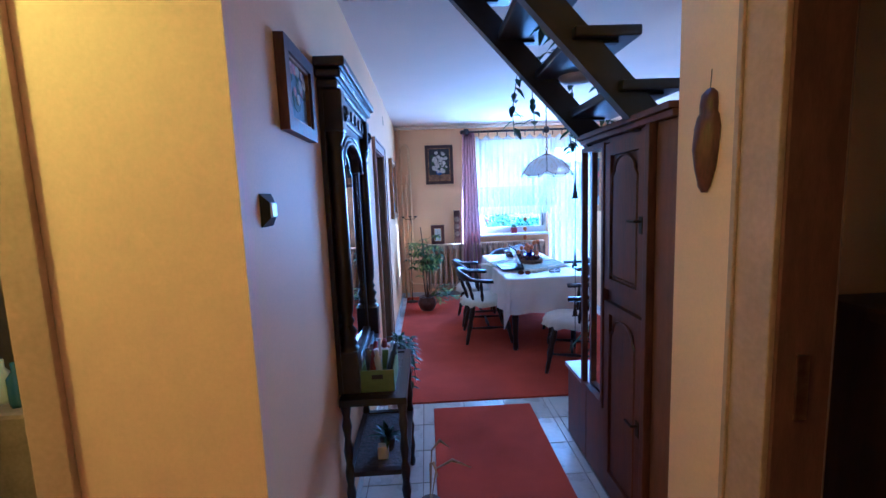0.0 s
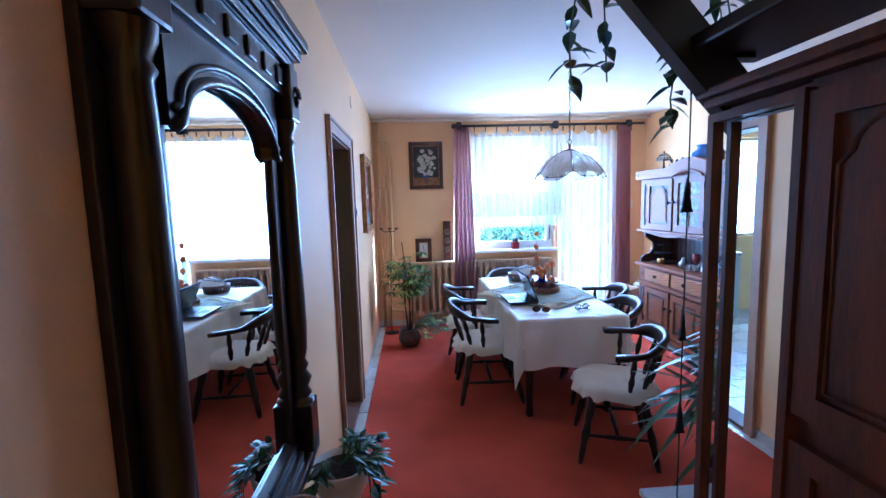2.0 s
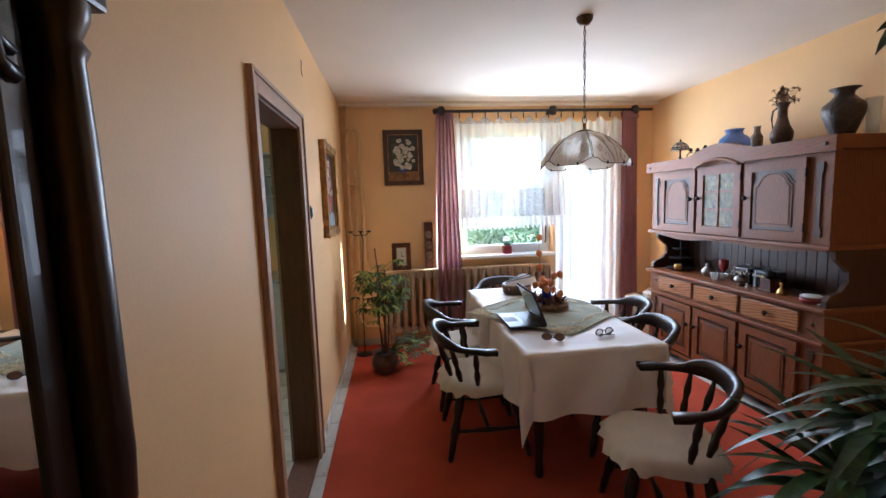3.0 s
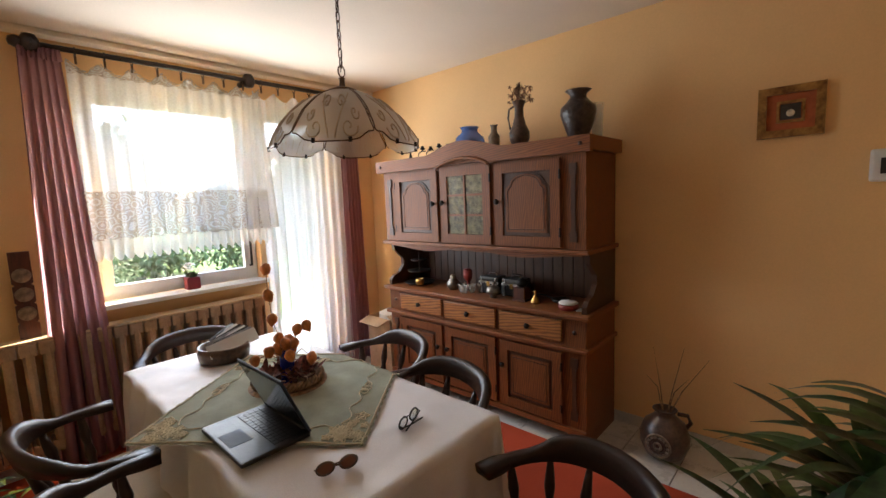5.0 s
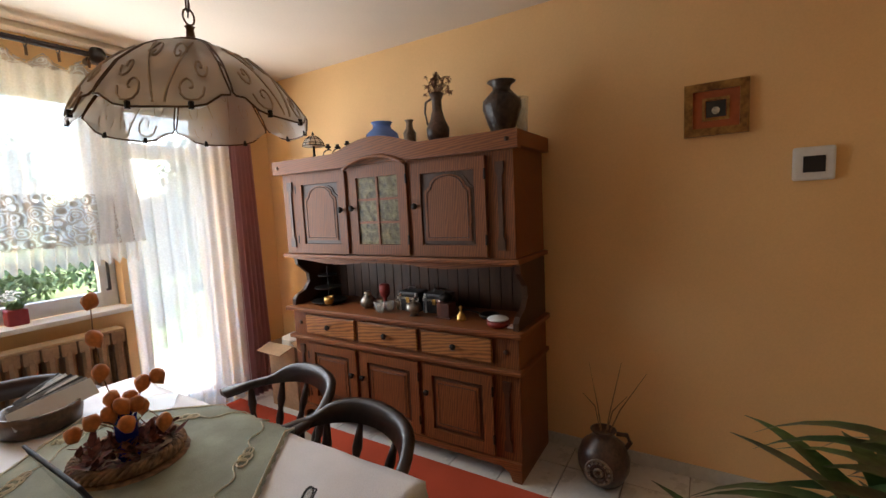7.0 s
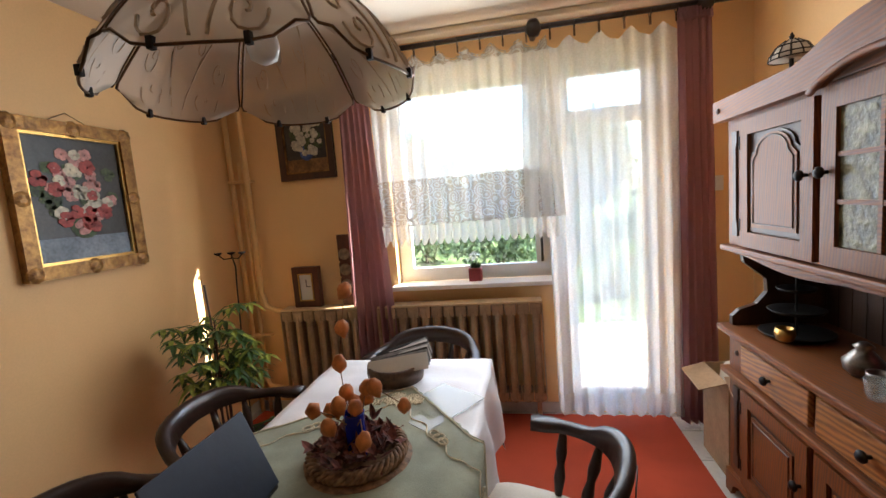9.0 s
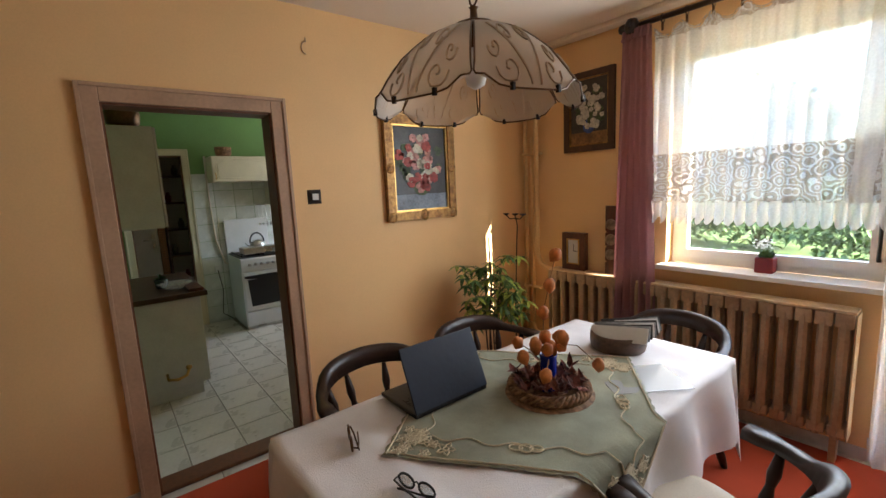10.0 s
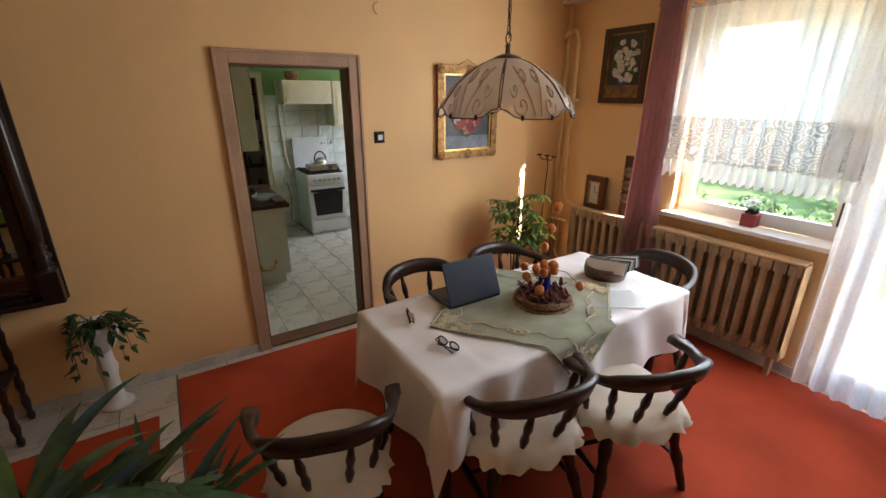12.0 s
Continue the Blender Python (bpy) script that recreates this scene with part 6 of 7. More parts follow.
for i in range(15):
    a = rng.uniform(-2.2, 2.2)
    reach, drop = rng.uniform(0.1, 0.2), rng.uniform(-0.05, 0.3)
    pts = [Vector((0, 0, 0.55)), Vector((math.cos(a) * reach * 0.5, math.sin(a) * reach * 0.5, 0.62)), Vector((math.cos(a) * reach, math.sin(a) * reach, 0.56)), Vector((math.cos(a) * reach * 1.1, math.sin(a) * reach * 1.1, 0.56 - drop))]
    tube(pts, 0.002, 4, bm)
    for k in range(10):
        p = pts[1 + k % 2].lerp(pts[2 + k % 2], rng.random())
        leaf_at(bm, p, (rng.gauss(math.cos(a), 0.6), rng.gauss(math.sin(a), 0.6), rng.uniform(-0.5, 0.5)), rng.uniform(0.05, 0.075), 0.028, bend=0.3, mi=rng.random() < 0.25)
part("leaves", bm, [LEAFD, LEAFG], pd, "trailing oval leaves")

hp = flower_picture("hall_painting", 0.325, 0.275, REDWOOD, 0.04, 0.03, 5, [LEAFP, PETP, PETW], "dark framed flower painting with a gilt slip in the hall", SKYP, SKYP, LEAFP, 44)
hp.matrix_world = pose(WX + 0.001, 1.675, 1.762, 0, 0, 90)


def dark_switch(y, z, label):
    s = thing("light_switch", (WX, y, z), label, "switch")
    bm = bmesh.new()
    o, i = [(-0.043, -0.043), (0.043, -0.043), (0.043, 0.043), (-0.043, 0.043)], [(-0.02, -0.02), (0.02, -0.02), (0.02, 0.02), (-0.02, 0.02)]
    a, b = [bm.verts.new((0.001, u, v)) for u, v in o], [bm.verts.new((0.018, u, v)) for u, v in i]
    bm.faces.new(b)
    for k in range(4):
        bm.faces.new((a[k], a[(k + 1) % 4], b[(k + 1) % 4], b[k]))
    part("plate", bm, BLACK, s, "bevelled dark brown plate")
    part("rocker", boxes((0.012, -0.019, -0.019, 0.023, 0.019, 0.019), bev=0.003), WHITEE, s, "pale square rocker")


dark_switch(1.508, 1.53, "dark light switch with a pale rocker in the hall")
dark_switch(5.02, 1.50, "dark light switch with a pale rocker beside the doorway")
wk = tagged(part("wall_hook", tube([(WX, 5.05, 2.42)] + [(WX + 0.006, 5.05 + 0.03 * math.cos(t), 2.36 + 0.035 * math.sin(t)) for t in np.linspace(1.6, 4.6, 10)], 0.003, 5), FRAMEW), "thin curved wire hook on the wall", "hook")

# ---- wardrobe under the stairs ----
wd = thing("wardrobe", (1.205, 1.965, 0), "red-brown panelled wardrobe with a narrow mirror", "wardrobe")
part("body", boxes((0.0, 0.0, 0.0, 0.55, 0.42, 1.79), (0.025, 0.42, 0.47, 0.55, 0.69, 1.79), (0.0, 0.42, 0.0, 0.55, 0.69, 0.44), bev=0.003), REDWOOD, wd)
part("near_post", boxes((0.0, -0.153, 0.0, 0.55, -0.005, 1.79), bev=0.003), DOORBROWN, wd, "lighter brown side board")
part("cornice", boxes((-0.03, -0.153, 1.79, 0.56, 0.71, 1.815), (-0.045, -0.153, 1.815, 0.57, 0.725, 1.84), bev=0.006), REDWOOD, wd)
def wyz(x):
    return yz(x, -1)


for v0, v1 in ((0.10, 1.02), (1.08, 1.76)):
    bm = frame_bm(0.03, v0, 0.40, v1, 0.055, 0.022, wyz(-0.001))
    bmesh.ops.remove_doubles(bm, verts=bm.verts[:], dist=1e-5)
    d = part("door", bm, REDWOOD, wd)
    part("inset", boxes((-0.008, 0.08, v0 + 0.05, -0.001, 0.35, v1 - 0.05)), REDWOOD, d)
    part("raised_panel", slab(arch(0.105, v0 + 0.08, 0.325, v1 - 0.07, 0.09), 0.010, None, wyz(-0.008)), REDWOOD, d)
    part("bead", tube([(-0.02, u, v) for u, v in arch(0.097, v0 + 0.072, 0.333, v1 - 0.062, 0.09)], 0.005, 5, closed=True), REDWOOD, d)
    part("lock_plate", boxes((-0.026, 0.045, (v0 + v1) / 2 - 0.05, -0.021, 0.07, (v0 + v1) / 2 + 0.02), bev=0.001), IRON, d)
    part("latch", tube([(-0.024, 0.057, (v0 + v1) / 2), (-0.05, 0.057, (v0 + v1) / 2), (-0.052, 0.11, (v0 + v1) / 2)], 0.006, 6), IRON, d)
part("post", boxes((-0.03, -0.004, 0.0, 0.0, 0.028, 1.79), bev=0.004), REDWOOD, wd)
part("mirror_frame", frame_bm(0.405, 0.46, 0.69, 1.77, 0.022, 0.03, wyz(0.0)), REDWOOD, wd)
part("mirror", boxes((0.010, 0.425, 0.48, 0.014, 0.67, 1.75)), MIRROR, wd, "narrow silvered mirror")
lg = tagged(new("bench_box"), "low dark chest with a grey top beside the wardrobe", "chest")
part("chest", boxes((1.205, 2.66, 0.0, 1.75, 2.965, 0.44), bev=0.004), REDWOOD, lg)
part("lid", boxes((1.19, 2.66, 0.44, 1.75, 2.98, 0.465), bev=0.004), mat("grey_laminate", (0.32, 0.33, 0.35), 0.3, vary=0.08), lg, "glossy grey lid")

# ---- staircase ----
st = thing("staircase", (0, 0, 0), "dark painted open wooden staircase with two stringers", "staircase")
sl = 1.08
for y in (2.64, 2.08):
    x0, z0, x1 = 2.0, 1.86 - (2.0 - 1.13) * sl, -0.04
    z1 = z0 + (x0 - x1) * sl
    part("stringer", slab([(x0, z0), (x1, z1), (x1, z1 + 0.17), (x0, z0 + 0.17)], 0.05, None, lambda u, v, w, y=y: (u, y + w, v)), STAIRW, st)
for k in range(9):
    x = 1.62 - k * 0.185
    z = 1.86 + (1.13 - x) * sl + 0.20
    if z > 3.4:
        break
    part("tread", boxes((x - 0.14, 2.04, z, x + 0.12, 2.74, z + 0.04), bev=0.008), STAIRW, st)
    for y in (2.65, 2.09):
        part("support", boxes((x - 0.07, y, z - 0.09 - 0.02, x - 0.035, y + 0.03, z), (x - 0.07, y, z - 0.012, x + 0.05, y + 0.03, z), bev=0.002), IRON, st)
wp = thing("stair_planter", (1.13, 2.60, 2.103), "beige planter with trailing wax plant on a stair tread", "plant")
part("pot", lathe([(0.07, 0.0), (0.09, 0.02), (0.105, 0.12), (0.098, 0.12)], 18), CREAM, wp, smooth=True)
WAX = mat("wax_leaf", (0.075, 0.12, 0.035), 0.35, vary=0.3, scale=20)
rng = random.Random(12)
bm = bmesh.new()
strands = [[(0, 0, 0.12), (-0.12, 0.10, 0.18), (-0.27, 0.15, 0.10), (-0.30, 0.16, -0.10), (-0.29, 0.16, -0.24)], [(0, 0, 0.12), (-0.1, 0.12, 0.16), (-0.18, 0.2, 0.02), (-0.16, 0.22, -0.2)], [(0, 0, 0.12), (0.02, 0.14, 0.1), (0.05, 0.2, -0.1), (0.04, 0.22, -0.25), (0.05, 0.22, -0.34)], [(0, 0, 0.12), (0.1, 0.12, 0.16), (0.22, 0.22, 0.0), (0.25, 0.26, -0.15)], [(0, 0, 0.12), (0.12, 0.2, 0.16), (0.28, 0.34, 0.05), (0.33, 0.38, -0.12), (0.36, 0.4, -0.3)], [(0, 0, 0.12), (-0.02, 0.08, 0.2), (0.03, 0.1, 0.3)], [(0, 0, 0.12), (-0.18, -0.1, 0.25), (-0.25, -0.2, 0.2)]]
for s in strands:
    pts = [Vector(p) for p in s]
    tube(pts, 0.0025, 4, bm)
    for a, b in zip(pts, pts[1:]):
        for k in range(6):
            p = a.lerp(b, (k + rng.random() * 0.5) / 6)
            leaf_at(bm, p, (rng.gauss(0, 1), rng.gauss(0.3, 1), rng.uniform(-1.0, 0.3)), rng.uniform(0.06, 0.09), rng.uniform(0.032, 0.042), bend=0.2, mi=rng.random() < 0.3)
for k in range(40):
    a = rng.uniform(0, 6.28)
    leaf_at(bm, (0.06 * math.cos(a), 0.06 * math.sin(a), 0.12), (math.cos(a), math.sin(a), rng.uniform(0.3, 2)), rng.uniform(0.07, 0.12), 0.04, bend=0.3)
part("leaves", bm, [WAX, LEAFG], wp, "long trails of waxy leaves")

ms = tagged(new("wall_mask"), "carved dark wooden face ornament on the wall", "ornament")
ms.matrix_world = pose(SX - 0.001, 1.645, 1.53, 0, 0, -90)
bm = bmesh.new()
rows = [(0.0, 0.012), (0.02, 0.026), (0.07, 0.034), (0.13, 0.044), (0.19, 0.05), (0.225, 0.042), (0.235, 0.034), (0.26, 0.035), (0.29, 0.03), (0.305, 0.012)]
gr_ = [[bm.verts.new((w * math.cos(t) + (0.012 if z < 0.03 else 0) * -1, -0.75 * w * math.sin(t) - 0.001 - (0.014 * (abs(math.cos(t)) < 0.3) * (0.04 < z < 0.17)), z)) for t in np.linspace(0, math.pi, 13)] for z, w in rows]
for a, b in zip(gr_, gr_[1:]):
    for k in range(12):
        bm.faces.new((a[k], b[k], b[k + 1], a[k + 1]))
part("carving", bm, REDWOOD, ms, smooth=True)
part("cord", tube([(0, -0.004, 0.30), (0.002, -0.002, 0.36)], 0.0012, 4), IRON, ms)

# hanging chain ornament near the wardrobe
ho = tagged(new("hanging_ornament"), "black wire tree ornament hanging on chains", "ornament")
ho.matrix_world = pose(1.16, 2.71, 0.0)
part("chain", tube([(0, 0, 2.0), (0.003, 0, 1.8), (0, 0, 0.62)], 0.002, 4), IRON, ho)
for z, w in ((1.53, 0.018), (1.15, 0.012), (0.86, 0.016)):
    part("tier", slab([(-w, z - 0.02), (w, z - 0.02), (w * 0.6, z), (w * 0.75, z), (w * 0.35, z + 0.03), (w * 0.5, z + 0.03), (0, z + 0.08), (-w * 0.5, z + 0.03), (-w * 0.35, z + 0.03), (-w * 0.75, z), (-w * 0.6, z)], 0.008, None, xz(-0.004)), IRON, ho)

# ---- bathroom and store room glimpses ----
br = thing("radiator", (-2.0, 2.83, 0.75), "ribbed painted radiator dim in the bathroom", "radiator")
for i in range(14):
    part("rib", tube([(0.05 + i * 0.07, 0.03, 0.08), (0.05 + i * 0.07, 0.03, 0.85)], 0.024, 8), RADL, br, smooth=True)
part("bracket", boxes((0.02, 0.045, 0.3, 1.02, 0.07, 0.34)), RADP, br)
# Bath surround coloured darker to carry the dimness of the room.
tagged(part("bath_ledge", boxes((-2.35, 2.15, 0.0, -0.3, 2.70, 0.70), bev=0.02), RADP), "tiled bath surround in the bathroom", "bath")
for k in range(9):
    vessel("bottle", (-1.90 + k * 0.10, 2.24 + 0.04 * (k % 2), 0.70), [(0.03, 0), (0.034, 0.02), (0.034, 0.13), (0.014, 0.16), (0.014, 0.2)], [WHITEE, BLUEG, OR][k % 3], "plastic toiletry bottle on the bath edge", "bottle")
tagged(part("shower_rail", tube([(-2.4, 2.4, 1.72), (-0.22, 2.4, 1.74)], 0.012), STEEL), "steel rail across the bathroom", "rail")
BAG = mat("plastic_bag", (0.16, 0.17, 0.19), 0.22, vary=0.4, scale=5, bump=0.5)
sb = tagged(new("store_chest"), "dark wooden chest in the store room", "chest")
part("body", boxes((1.62, 0.9, 0.0, 2.5, 1.68, 1.14), bev=0.01), OAKD, sb)
part("lid", boxes((1.60, 0.88, 1.142, 2.52, 1.69, 1.18), bev=0.008), OAKD, sb)
for k, (x, y, z, r) in enumerate(((1.85, 1.36, 1.18, 0.22), (2.15, 1.36, 1.18, 0.24), (1.9, 1.40, 1.52, 0.2), (2.2, 1.1, 1.18, 0.2))):
    bm = bmesh.new()
    bmesh.ops.create_icosphere(bm, subdivisions=4, radius=r)
    for v in bm.verts:
        q = v.co.normalized()
        v.co *= 1 + 0.22 * noise.noise(q * 2.2 + Vector((k * 5, 0, 0))) + 0.10 * abs(noise.noise(q * 6 + Vector((0, k, 0))))
        v.co.z = max(v.co.z, -r * 0.8) + r * 0.8
    o = part("plastic_bag", bm, BAG, smooth=True)
    o.location = (x, y, z)
    tagged(o, "crumpled translucent plastic bag in the dark store", "bag")

# ---- kitchen ----
so = thing("gas_stove", (-3.26, 5.14, 0), "white free-standing gas stove with a dark oven door", "stove")
part("body", boxes((0.0, 0.0, 0.03, 0.60, 0.50, 0.82), bev=0.006), WHITEE, so)
part("plinth", boxes((0.03, 0.01, 0.0, 0.59, 0.49, 0.03)), STEEL, so)
dr = part("oven_door", boxes((0.602, 0.01, 0.22, 0.628, 0.49, 0.66), bev=0.006), WHITEE, so)
part("oven_glass", slab([(0.07, 0.27), (0.43, 0.27), (0.45, 0.58), (0.05, 0.58)], 0.004, None, yz(0.629)), BLACK, dr, "dark oven window")
part("oven_handle", slab([(0.02, 0.625)] + [(0.02 + 0.46 * t, 0.60 - 0.02 * math.sin(math.pi * t)) for t in np.linspace(0, 1, 9)] + [(0.48, 0.625)], 0.03, None, yz(0.628)), BLACK, dr)
part("drawer", boxes((0.602, 0.01, 0.05, 0.622, 0.49, 0.205), bev=0.005), WHITEE, so)
part("control_panel", boxes((0.602, 0.0, 0.675, 0.622, 0.50, 0.81), bev=0.006), WHITEE, so)
for k in range(6):
    part("control_knob", lathe([(0.018, 0), (0.015, 0.02), (0.004, 0.021)], 12), STEEL, so).matrix_local = pose(0.622, 0.09 + k * 0.065, 0.745, 0, 90, 0)
part("hob", boxes((0.02, 0.01, 0.82, 0.59, 0.49, 0.835), bev=0.004), BLACK, so)
part("hob_lid", boxes((0.0, 0.0, 0.835, 0.018, 0.50, 1.24), bev=0.004), WHITEE, so, "raised white stove lid")
for y in (0.13, 0.37):
    part("grate", boxes((0.08, y - 0.1, 0.836, 0.54, y - 0.09, 0.855), (0.08, y + 0.09, 0.836, 0.54, y + 0.1, 0.855), (0.2, y - 0.09, 0.845, 0.21, y + 0.09, 0.857), (0.4, y - 0.09, 0.845, 0.41, y + 0.09, 0.857)), IRON, so)
kt = thing("kettle", (-2.95, 5.42, 0.858), "steel kettle with a black arched handle on the stove", "kettle")
part("body", lathe([(0.09, 0), (0.10, 0.02), (0.09, 0.09), (0.05, 0.13), (0.01, 0.14)], 20), STEEL, kt, smooth=True)
part("handle", tube([(0, 0.08 * math.cos(t), 0.11 + 0.11 * math.sin(t)) for t in np.linspace(0, math.pi, 11)], 0.009, 8), BLACK, kt, smooth=True)
part("spout", tube([(0.02, -0.08, 0.06), (0.03, -0.14, 0.11)], [0.018, 0.01], 8), STEEL, kt)
tr = tagged(part("roasting_tin", boxes((-2.92, 5.20, 0.858, -2.70, 5.60, 0.93), bev=0.015), STEEL), "shallow steel roasting tin on the stove", "pan")
KCAB = mat("cream_cabinet", (0.66, 0.60, 0.44), 0.4, vary=0.04)
KWHITE = mat("white_cabinet", (0.60, 0.60, 0.60), 0.35, vary=0.05)


def wall_cabinet(y0, y1, z0, z1, label):
    c = thing("wall_cabinet", (KX + 0.001, y0, z0), label, "cabinet", "cream wall cabinets")
    w, h = y1 - y0, z1 - z0
    part("body", boxes((0, 0, 0, 0.32, w, h), bev=0.003), KCAB, c)
    d = part("door", boxes((0.322, 0.004, 0.004, 0.342, w - 0.004, h - 0.004), bev=0.005), KCAB, c)
    part("raised_panel", slab(arch(0.06, 0.05, w - 0.06, h - 0.045, 0.05), 0.006, None, yz(0.342)), KCAB, d)
    part("bead", tube([(0.343, u, v) for u, v in arch(0.045, 0.04, w - 0.045, h - 0.032, 0.05)], 0.004, 5, closed=True), KCAB, d)
    part("handle", tube([(0.343, 0.03, 0.03), (0.362, 0.03, 0.05), (0.362, 0.03, 0.08), (0.343, 0.03, 0.1)], 0.005, 6), BRASS, d)
    return c


wall_cabinet(5.03, 5.66, 1.69, 1.98, "cream panelled wall cabinet above the stove")
wall_cabinet(5.67, 6.15, 1.40, 1.98, "tall cream panelled wall cabinet")
ba = vessel("basket", (-3.12, 5.20, 1.982), [(0.06, 0), (0.085, 0.03), (0.09, 0.11), (0.08, 0.11), (0.055, 0.02)], WICK, "small wicker basket on the wall cabinet", "basket")
kc = thing("kitchen_counter", (-2.35, 3.93, 0), "white kitchen counter unit with a dark wooden top", "counter")
part("body", boxes((0.0, 0.0, 0.10, 1.10, 0.58, 0.78), bev=0.003), KWHITE, kc)
part("plinth", boxes((0.0, 0.0, 0.0, 1.07, 0.53, 0.10)), KWHITE, kc)
part("worktop", boxes((0.0, 0.0, 0.782, 1.13, 0.63, 0.82), bev=0.006), OAKD, kc, "dark wood worktop")
part("towel_hook", tube([(1.10, 0.30, 0.22), (1.16, 0.30, 0.2), (1.17, 0.36, 0.19), (1.15, 0.42, 0.2), (1.15, 0.44, 0.25)], 0.011, 8), BRASS, kc, "brass double hook", smooth=True)
part("hook_knob", lathe([(0.008, 0), (0.022, 0.012), (0.02, 0.03), (0.004, 0.036)], 10, (1.15, 0.44, 0.24)), BRASS, kc, smooth=True)
ku = thing("upper_cabinet", (-2.35, 3.93, 1.32), "grey sided kitchen wall cabinet beside the doorway", "cabinet")
part("body", boxes((0.0, 0.0, 0.0, 1.10, 0.42, 0.72), bev=0.003), KWHITE, ku)
part("door", boxes((0.01, 0.422, 0.005, 1.09, 0.44, 0.715), bev=0.004), KWHITE, ku)
gd = vessel("glass_dish", (-1.45, 4.38, 0.822), [(0.04, 0), (0.06, 0.01), (0.12, 0.05), (0.115, 0.055), (0.05, 0.015)], GLASS, "shallow glass dish on the worktop", "dish")
kp = thing("small_plant", (-1.6, 4.30, 0.822), "small potted succulent on the kitchen worktop", "plant")
part("pot", lathe([(0.035, 0), (0.05, 0.07), (0.043, 0.07)], 14), BLACK, kp, smooth=True)
bm = bmesh.new()
for i in range(26):
    leaf_at(bm, (0, 0, 0.06), (rng.gauss(0, 1), rng.gauss(0, 1), rng.uniform(0.5, 2)), rng.uniform(0.05, 0.1), 0.025, bend=0.3)
part("leaves", bm, LEAFG, kp)
cbd = tagged(part("chopping_board", boxes((-1.5, 4.44, 0.822, -1.24, 4.54, 0.845), bev=0.006), REDWOOD), "red-brown wooden board on the worktop edge", "board")
hz = thing("gas_hose", (KX, 5.02, 0), "pale hose and cable hanging down the tiled wall", "hose")
part("hose", tube([(0.02, 0.0, 2.0), (0.02, 0.0, 1.5), (0.02, 0.02, 1.0), (0.03, 0.09, 0.72), (0.05, 0.14, 0.7)], 0.011, 8), CREAM, hz, smooth=True)
part("socket", boxes((0.002, -0.03, 0.62, 0.03, 0.04, 0.70), bev=0.004), WHITEE, hz)
part("cable", tube([(0.03, 0.0, 0.64), (0.04, 0.03, 0.4), (0.03, 0.0, 0.1), (0.04, 0.1, 0.02)], 0.005, 6), BLACK, hz)
ul = thing("utensil_rail", (KX, 5.62, 1.30), "steel utensils hanging from a wall rail", "rail")
part("rail", tube([(0.03, -0.1, 0.1), (0.03, 0.12, 0.1)], 0.006), STEEL, ul)
for k in range(4):
    part("utensil", tube([(0.03, -0.07 + k * 0.05, 0.1), (0.04, -0.07 + k * 0.05, -0.1), (0.045, -0.07 + k * 0.05, -0.14), (0.045, -0.07 + k * 0.05, -0.17)], [0.003, 0.004, 0.02, 0.012], 8), STEEL, ul)
fd = door_frame("door_5", KX, 4.22, 4.80, 2.02, 1, "open doorway at the back of the kitchen", KCAB, 0.06, 0.12)
fl = thing("shelf_unit", (-4.25, 4.62, 0), "tall brown shelf unit with jars in the far room", "shelf")
for y in (0.0, 0.5):
    part("side", boxes((0, y, 0, 0.28, y + 0.02, 1.9)), REDWOOD, fl)
for k in range(6):
    part("shelf", boxes((0, 0.02, 0.1 + k * 0.34, 0.28, 0.50, 0.12 + k * 0.34)), REDWOOD, fl)
for k in range(18):
    o = vessel("jar", (-4.12 + 0.05 * (k % 2), 4.70 + (k % 4) * 0.1, 0.121 + (k % 6) * 0.34), [(0.03, 0), (0.035, 0.08), (0.02, 0.1), (0.02, 0.13)], [CERAM, RED, CERAMG][k % 3], "small jar on the far shelf", "jar")
    tagged(o, group="jars on the far shelf")
dl = thing("room_door", (-4.02, 4.16, 0), "white door leaf with a steel lever in the far room", "door")
part("leaf", boxes((0, 0, 0.01, 0.04, 0.36, 2.0), bev=0.004), WHITEE, dl)
part("door_handle", tube([(0.04, 0.31, 1.03), (0.085, 0.31, 1.03), (0.09, 0.30, 1.03), (0.09, 0.20, 1.03)], 0.009, 8), STEEL, dl, smooth=True)
part("handle_plate", boxes((0.04, 0.29, 0.92, 0.046, 0.33, 1.10), bev=0.002), STEEL, dl)
part("door_post", boxes((0.0, 0.365, 0.0, 0.06, 0.44, 2.05), bev=0.004), OAKL, dl, "orange-brown wooden door post")
vessel("copper_pot", (-1.42, 4.20, 2.042), [(0.07, 0), (0.10, 0.03), (0.11, 0.10), (0.09, 0.15), (0.075, 0.17), (0.09, 0.19), (0.08, 0.19)], BRONZE, "dark copper pot on the kitchen cabinet", "pot")
# north run of kitchen units, seen in the mirror
kn = thing("kitchen_counter", (-1.85, 6.33, 0), "pale kitchen counter along the outer wall", "counter")
part("body", boxes((0.0, 0.0, 0.08, 1.50, 0.60, 0.84), bev=0.003), KWHITE, kn)
part("worktop", boxes((0.0, -0.03, 0.842, 1.50, 0.60, 0.875), bev=0.005), STEEL, kn)
part("plinth", boxes((0.0, 0.05, 0.0, 1.50, 0.60, 0.08)), KWHITE, kn)
kg = thing("glass_cabinet", (-1.75, 6.63, 1.45), "open white wall shelf with glasses", "cabinet")
part("body", frame_bm(0.0, 0.0, 1.2, 0.62, 0.018, 0.3, lambda u, v, w: (u, w, v)), KWHITE, kg)
part("back", boxes((0.018, 0.28, 0.018, 1.18, 0.298, 0.60)), KWHITE, kg)
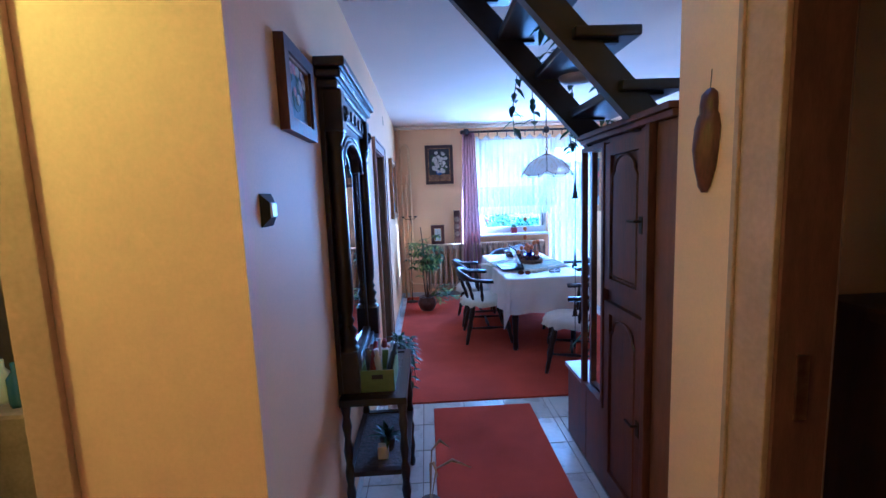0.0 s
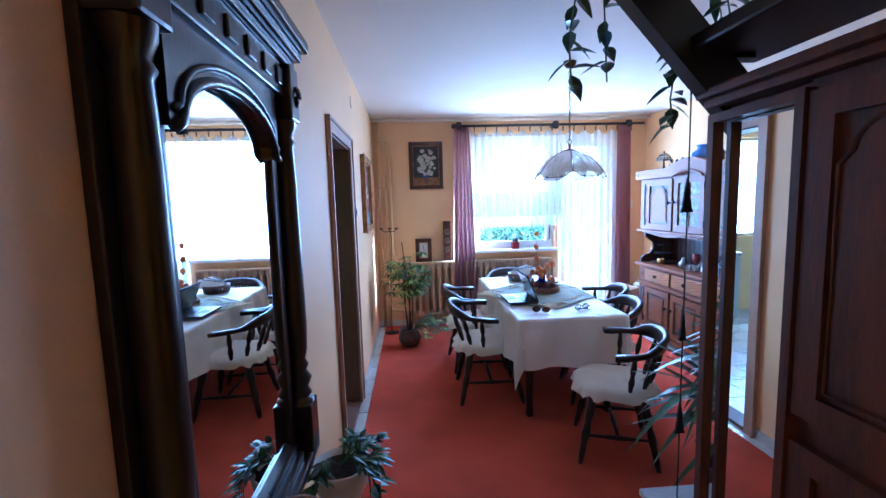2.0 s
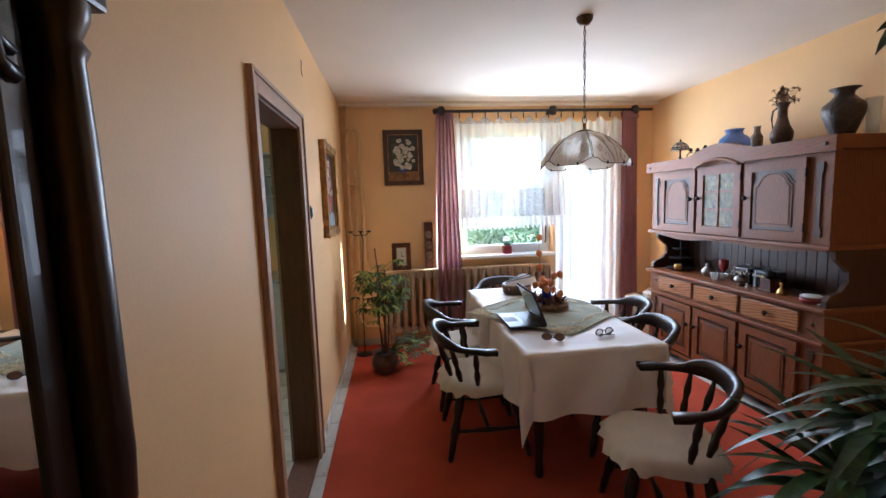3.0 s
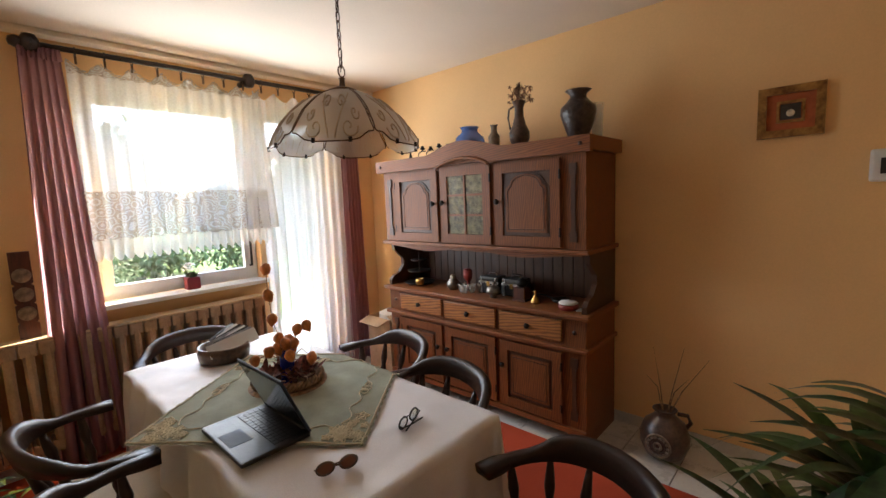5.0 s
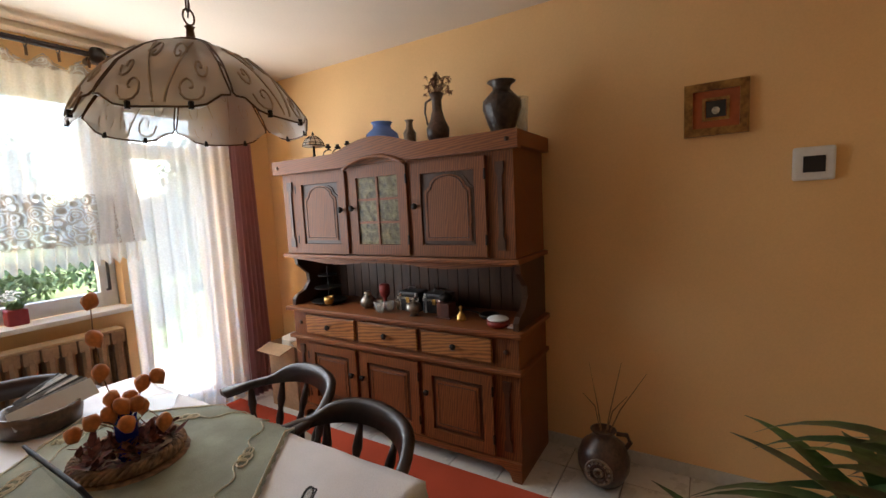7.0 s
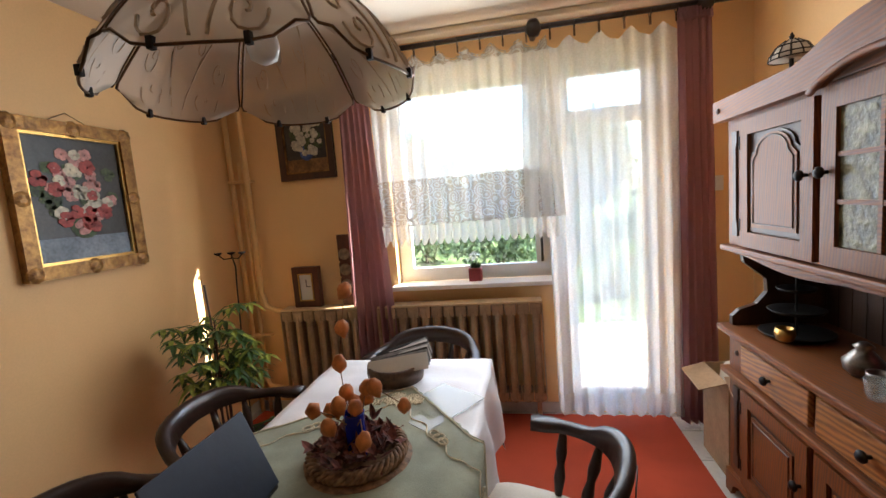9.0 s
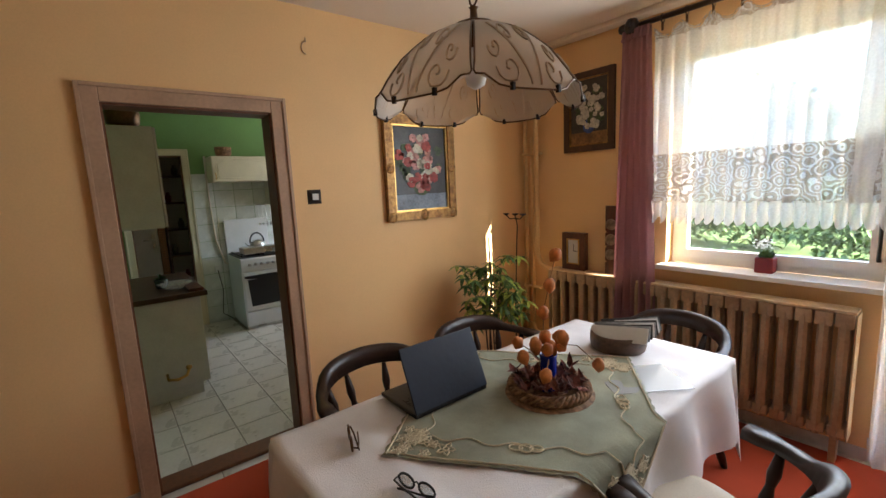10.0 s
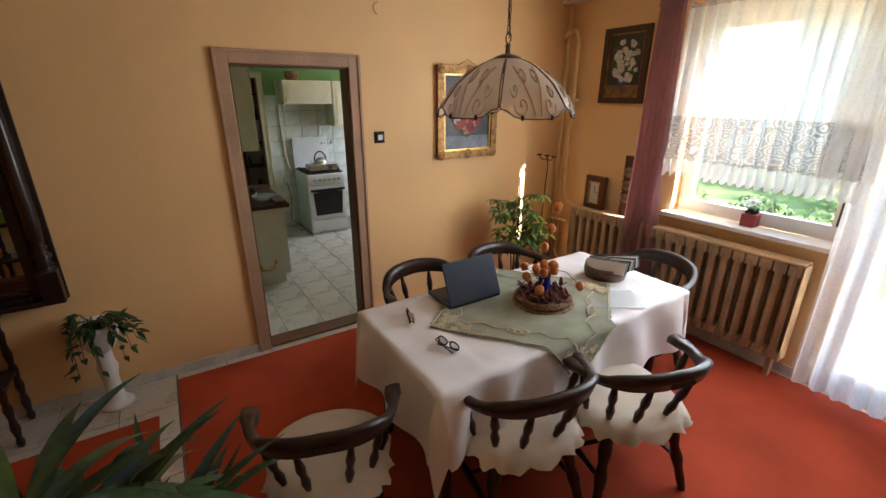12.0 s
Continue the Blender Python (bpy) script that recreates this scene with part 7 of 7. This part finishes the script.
for z in (0.2, 0.4):
    part("shelf", boxes((0.018, 0.02, z, 1.18, 0.28, z + 0.012)), KWHITE, kg)
    for k in range(8):
        part("tumbler", lathe([(0.022, 0), (0.028, 0.09), (0.024, 0.09), (0.02, 0.01)], 10, (0.1 + k * 0.13, 0.12, z + 0.012)), GLASS, kg)
tg = tagged(part("green_tray", boxes((-1.3, 6.40, 0.878, -0.9, 6.65, 0.93), bev=0.015), mat("green_plastic", (0.03, 0.30, 0.05), 0.4)), "bright green plastic tray on the kitchen counter", "tray")

# ---- outside ----
GRASS = mat("lawn", (0.12, 0.20, 0.04), 0.95, vary=0.3, scale=1.5, fine=30, bump=0.5)
PAVE = mat("pale_paving", (0.50, 0.47, 0.42), 0.9, vary=0.1, scale=3)
structure(part("ground", boxes((-400, NY + 0.3, -0.6, 400, 600, -0.22)), GRASS), "green lawn reaching to the horizon")
structure(part("pavement", boxes((-8, NY + 0.3, -0.215, 12, 9.6, -0.19)), PAVE), "pale paved strip along the house")
HEDGE = mat("hedge_leaf", (0.09, 0.15, 0.035), 0.7, vary=0.35, scale=6)


def shrub(name, at, size, n, seed, label, cat="shrub", leaf=0.16):
    """A crown of many loose leaves round woody stems."""
    rng = random.Random(seed)
    ob = thing(name, at, label, cat, "garden shrubs")
    for k in range(4):
        part("stem", tube([(0.1 * math.cos(k), 0.1 * math.sin(k), 0), (size[0] * 0.3 * math.cos(k * 1.7), size[1] * 0.3 * math.sin(k * 1.7), size[2] * 0.7)], [0.04, 0.01], 6), OAKD, ob)
    bm = bmesh.new()
    for i in range(n):
        v = Vector((rng.gauss(0, 1), rng.gauss(0, 1), rng.gauss(0, 1))).normalized()
        r = rng.random() ** 0.4 * (1 + 0.35 * noise.noise(v * 1.8 + Vector((seed, 0, 0))))
        p = Vector((v.x * size[0] * r, v.y * size[1] * r, size[2] * 0.55 + v.z * size[2] * 0.5 * r))
        if p.z < 0.02:
            continue
        leaf_at(bm, p, (rng.gauss(0, 1), rng.gauss(0, 1), rng.gauss(0, 0.6)), leaf * rng.uniform(0.7, 1.5), leaf * 0.6, segs=2)
    part("crown", bm, HEDGE, ob, "dense green foliage")


for k in range(12):
    shrub("shrub", (-9 + k * 2.1, 15.5 + 1.2 * math.sin(k * 2.3), -0.22), (1.5, 1.0, 1.15 + 0.35 * math.sin(k * 1.9)), 1500, k + 50, "leafy green garden shrub beyond the lawn")
for k in range(9):
    shrub("tree", (-19 + k * 5.0, 30 + 1.6 * math.sin(k * 1.7), -0.22), (2.9, 2.2, 4.6 + 1.6 * math.sin(k * 2.9)), 3600, k + 90, "broad green tree at the end of the garden", "tree", 0.5)
for k in range(6):
    shrub("flower_bush", (-1.0 + k * 1.1, 11.2 + 0.3 * (k % 2), -0.22), (0.5, 0.4, 0.55), 500, k + 130, "low flowering bush by the paving", "shrub", 0.09)
gc = thing("garden_chair", (2.9, 19.0, -0.22), "red garden chair on the lawn", "chair")
REDC = mat("red_garden_cloth", (0.55, 0.03, 0.06), 0.6)
part("seat", boxes((-0.25, -0.25, 0.40, 0.25, 0.25, 0.44), bev=0.01), REDC, gc)
part("backrest", boxes((-0.25, 0.22, 0.46, 0.25, 0.26, 0.95), bev=0.01), REDC, gc)
for sx in (-0.23, 0.23):
    for sy in (-0.23, 0.23):
        part("leg", tube([(sx, sy, 0), (sx, sy, 0.42)], 0.015), WHITEE, gc)

# ---- tiles ----
TS, GAP = 0.30, 0.006
fl_ob = bpy.data.objects["floor"]
meshes = {}


def tile(x0, y0, x1, y1, parent=fl_ob, z=0.0):
    w, d = round(x1 - x0, 3), round(y1 - y0, 3)
    if w < 0.02 or d < 0.02:
        return
    if (w, d) not in meshes:
        bm = boxes((0, 0, -0.008, w, d, 0.0), bev=0.0015)
        me = bpy.data.meshes.new("tile")
        bm.to_mesh(me)
        bm.free()
        me.materials.append(TILE)
        meshes[(w, d)] = me
    o = new("tile", meshes[(w, d)])
    o.location, o.parent = (x0, y0, z), parent


def tile_area(ax0, ay0, ax1, ay1, ox, oy):
    i0, j0 = math.floor((ax0 - ox) / TS), math.floor((ay0 - oy) / TS)
    x = ox + i0 * TS
    while x < ax1:
        y = oy + j0 * TS
        while y < ay1:
            tile(max(x, ax0) + GAP / 2, max(y, ay0) + GAP / 2, min(x + TS, ax1) - GAP / 2, min(y + TS, ay1) - GAP / 2)
            y += TS
        x += TS


tile_area(WX, 0.9, 1.2, 3.44, 0.556, 3.13)
tile_area(1.2, 2.98, 2.91, 3.44, 0.556, 3.13)
tile_area(2.91, 2.75, EX, 6.90, 2.91, 2.83)
tile_area(WX, 6.90, EX, NY, 0.556, 6.90)
tile_area(WX, 3.44, -0.01, 6.90, WX, 3.44)
tile_area(-2.7, 3.92, WX - 0.14, 6.3, -0.225, 3.92)
tile_area(KX, 4.55, -2.7, 5.14, -0.225, 3.92)
kb = bpy.data.objects["kitchen_wall_back"]
wm = {}
for j in range(9):
    for i in range(6):
        y0 = 4.865 + i * 0.22
        if (0,) not in wm:
            bm = boxes((0, 0, 0, 0.006, 0.216, 0.196), bev=0.0015)
            me = bpy.data.meshes.new("wall_tile")
            bm.to_mesh(me)
            bm.free()
            me.materials.append(WALLTILE)
            wm[(0,)] = me
        o = new("wall_tile", wm[(0,)])
        o.location, o.parent = (KX, y0, 0.002 + j * 0.2), kb
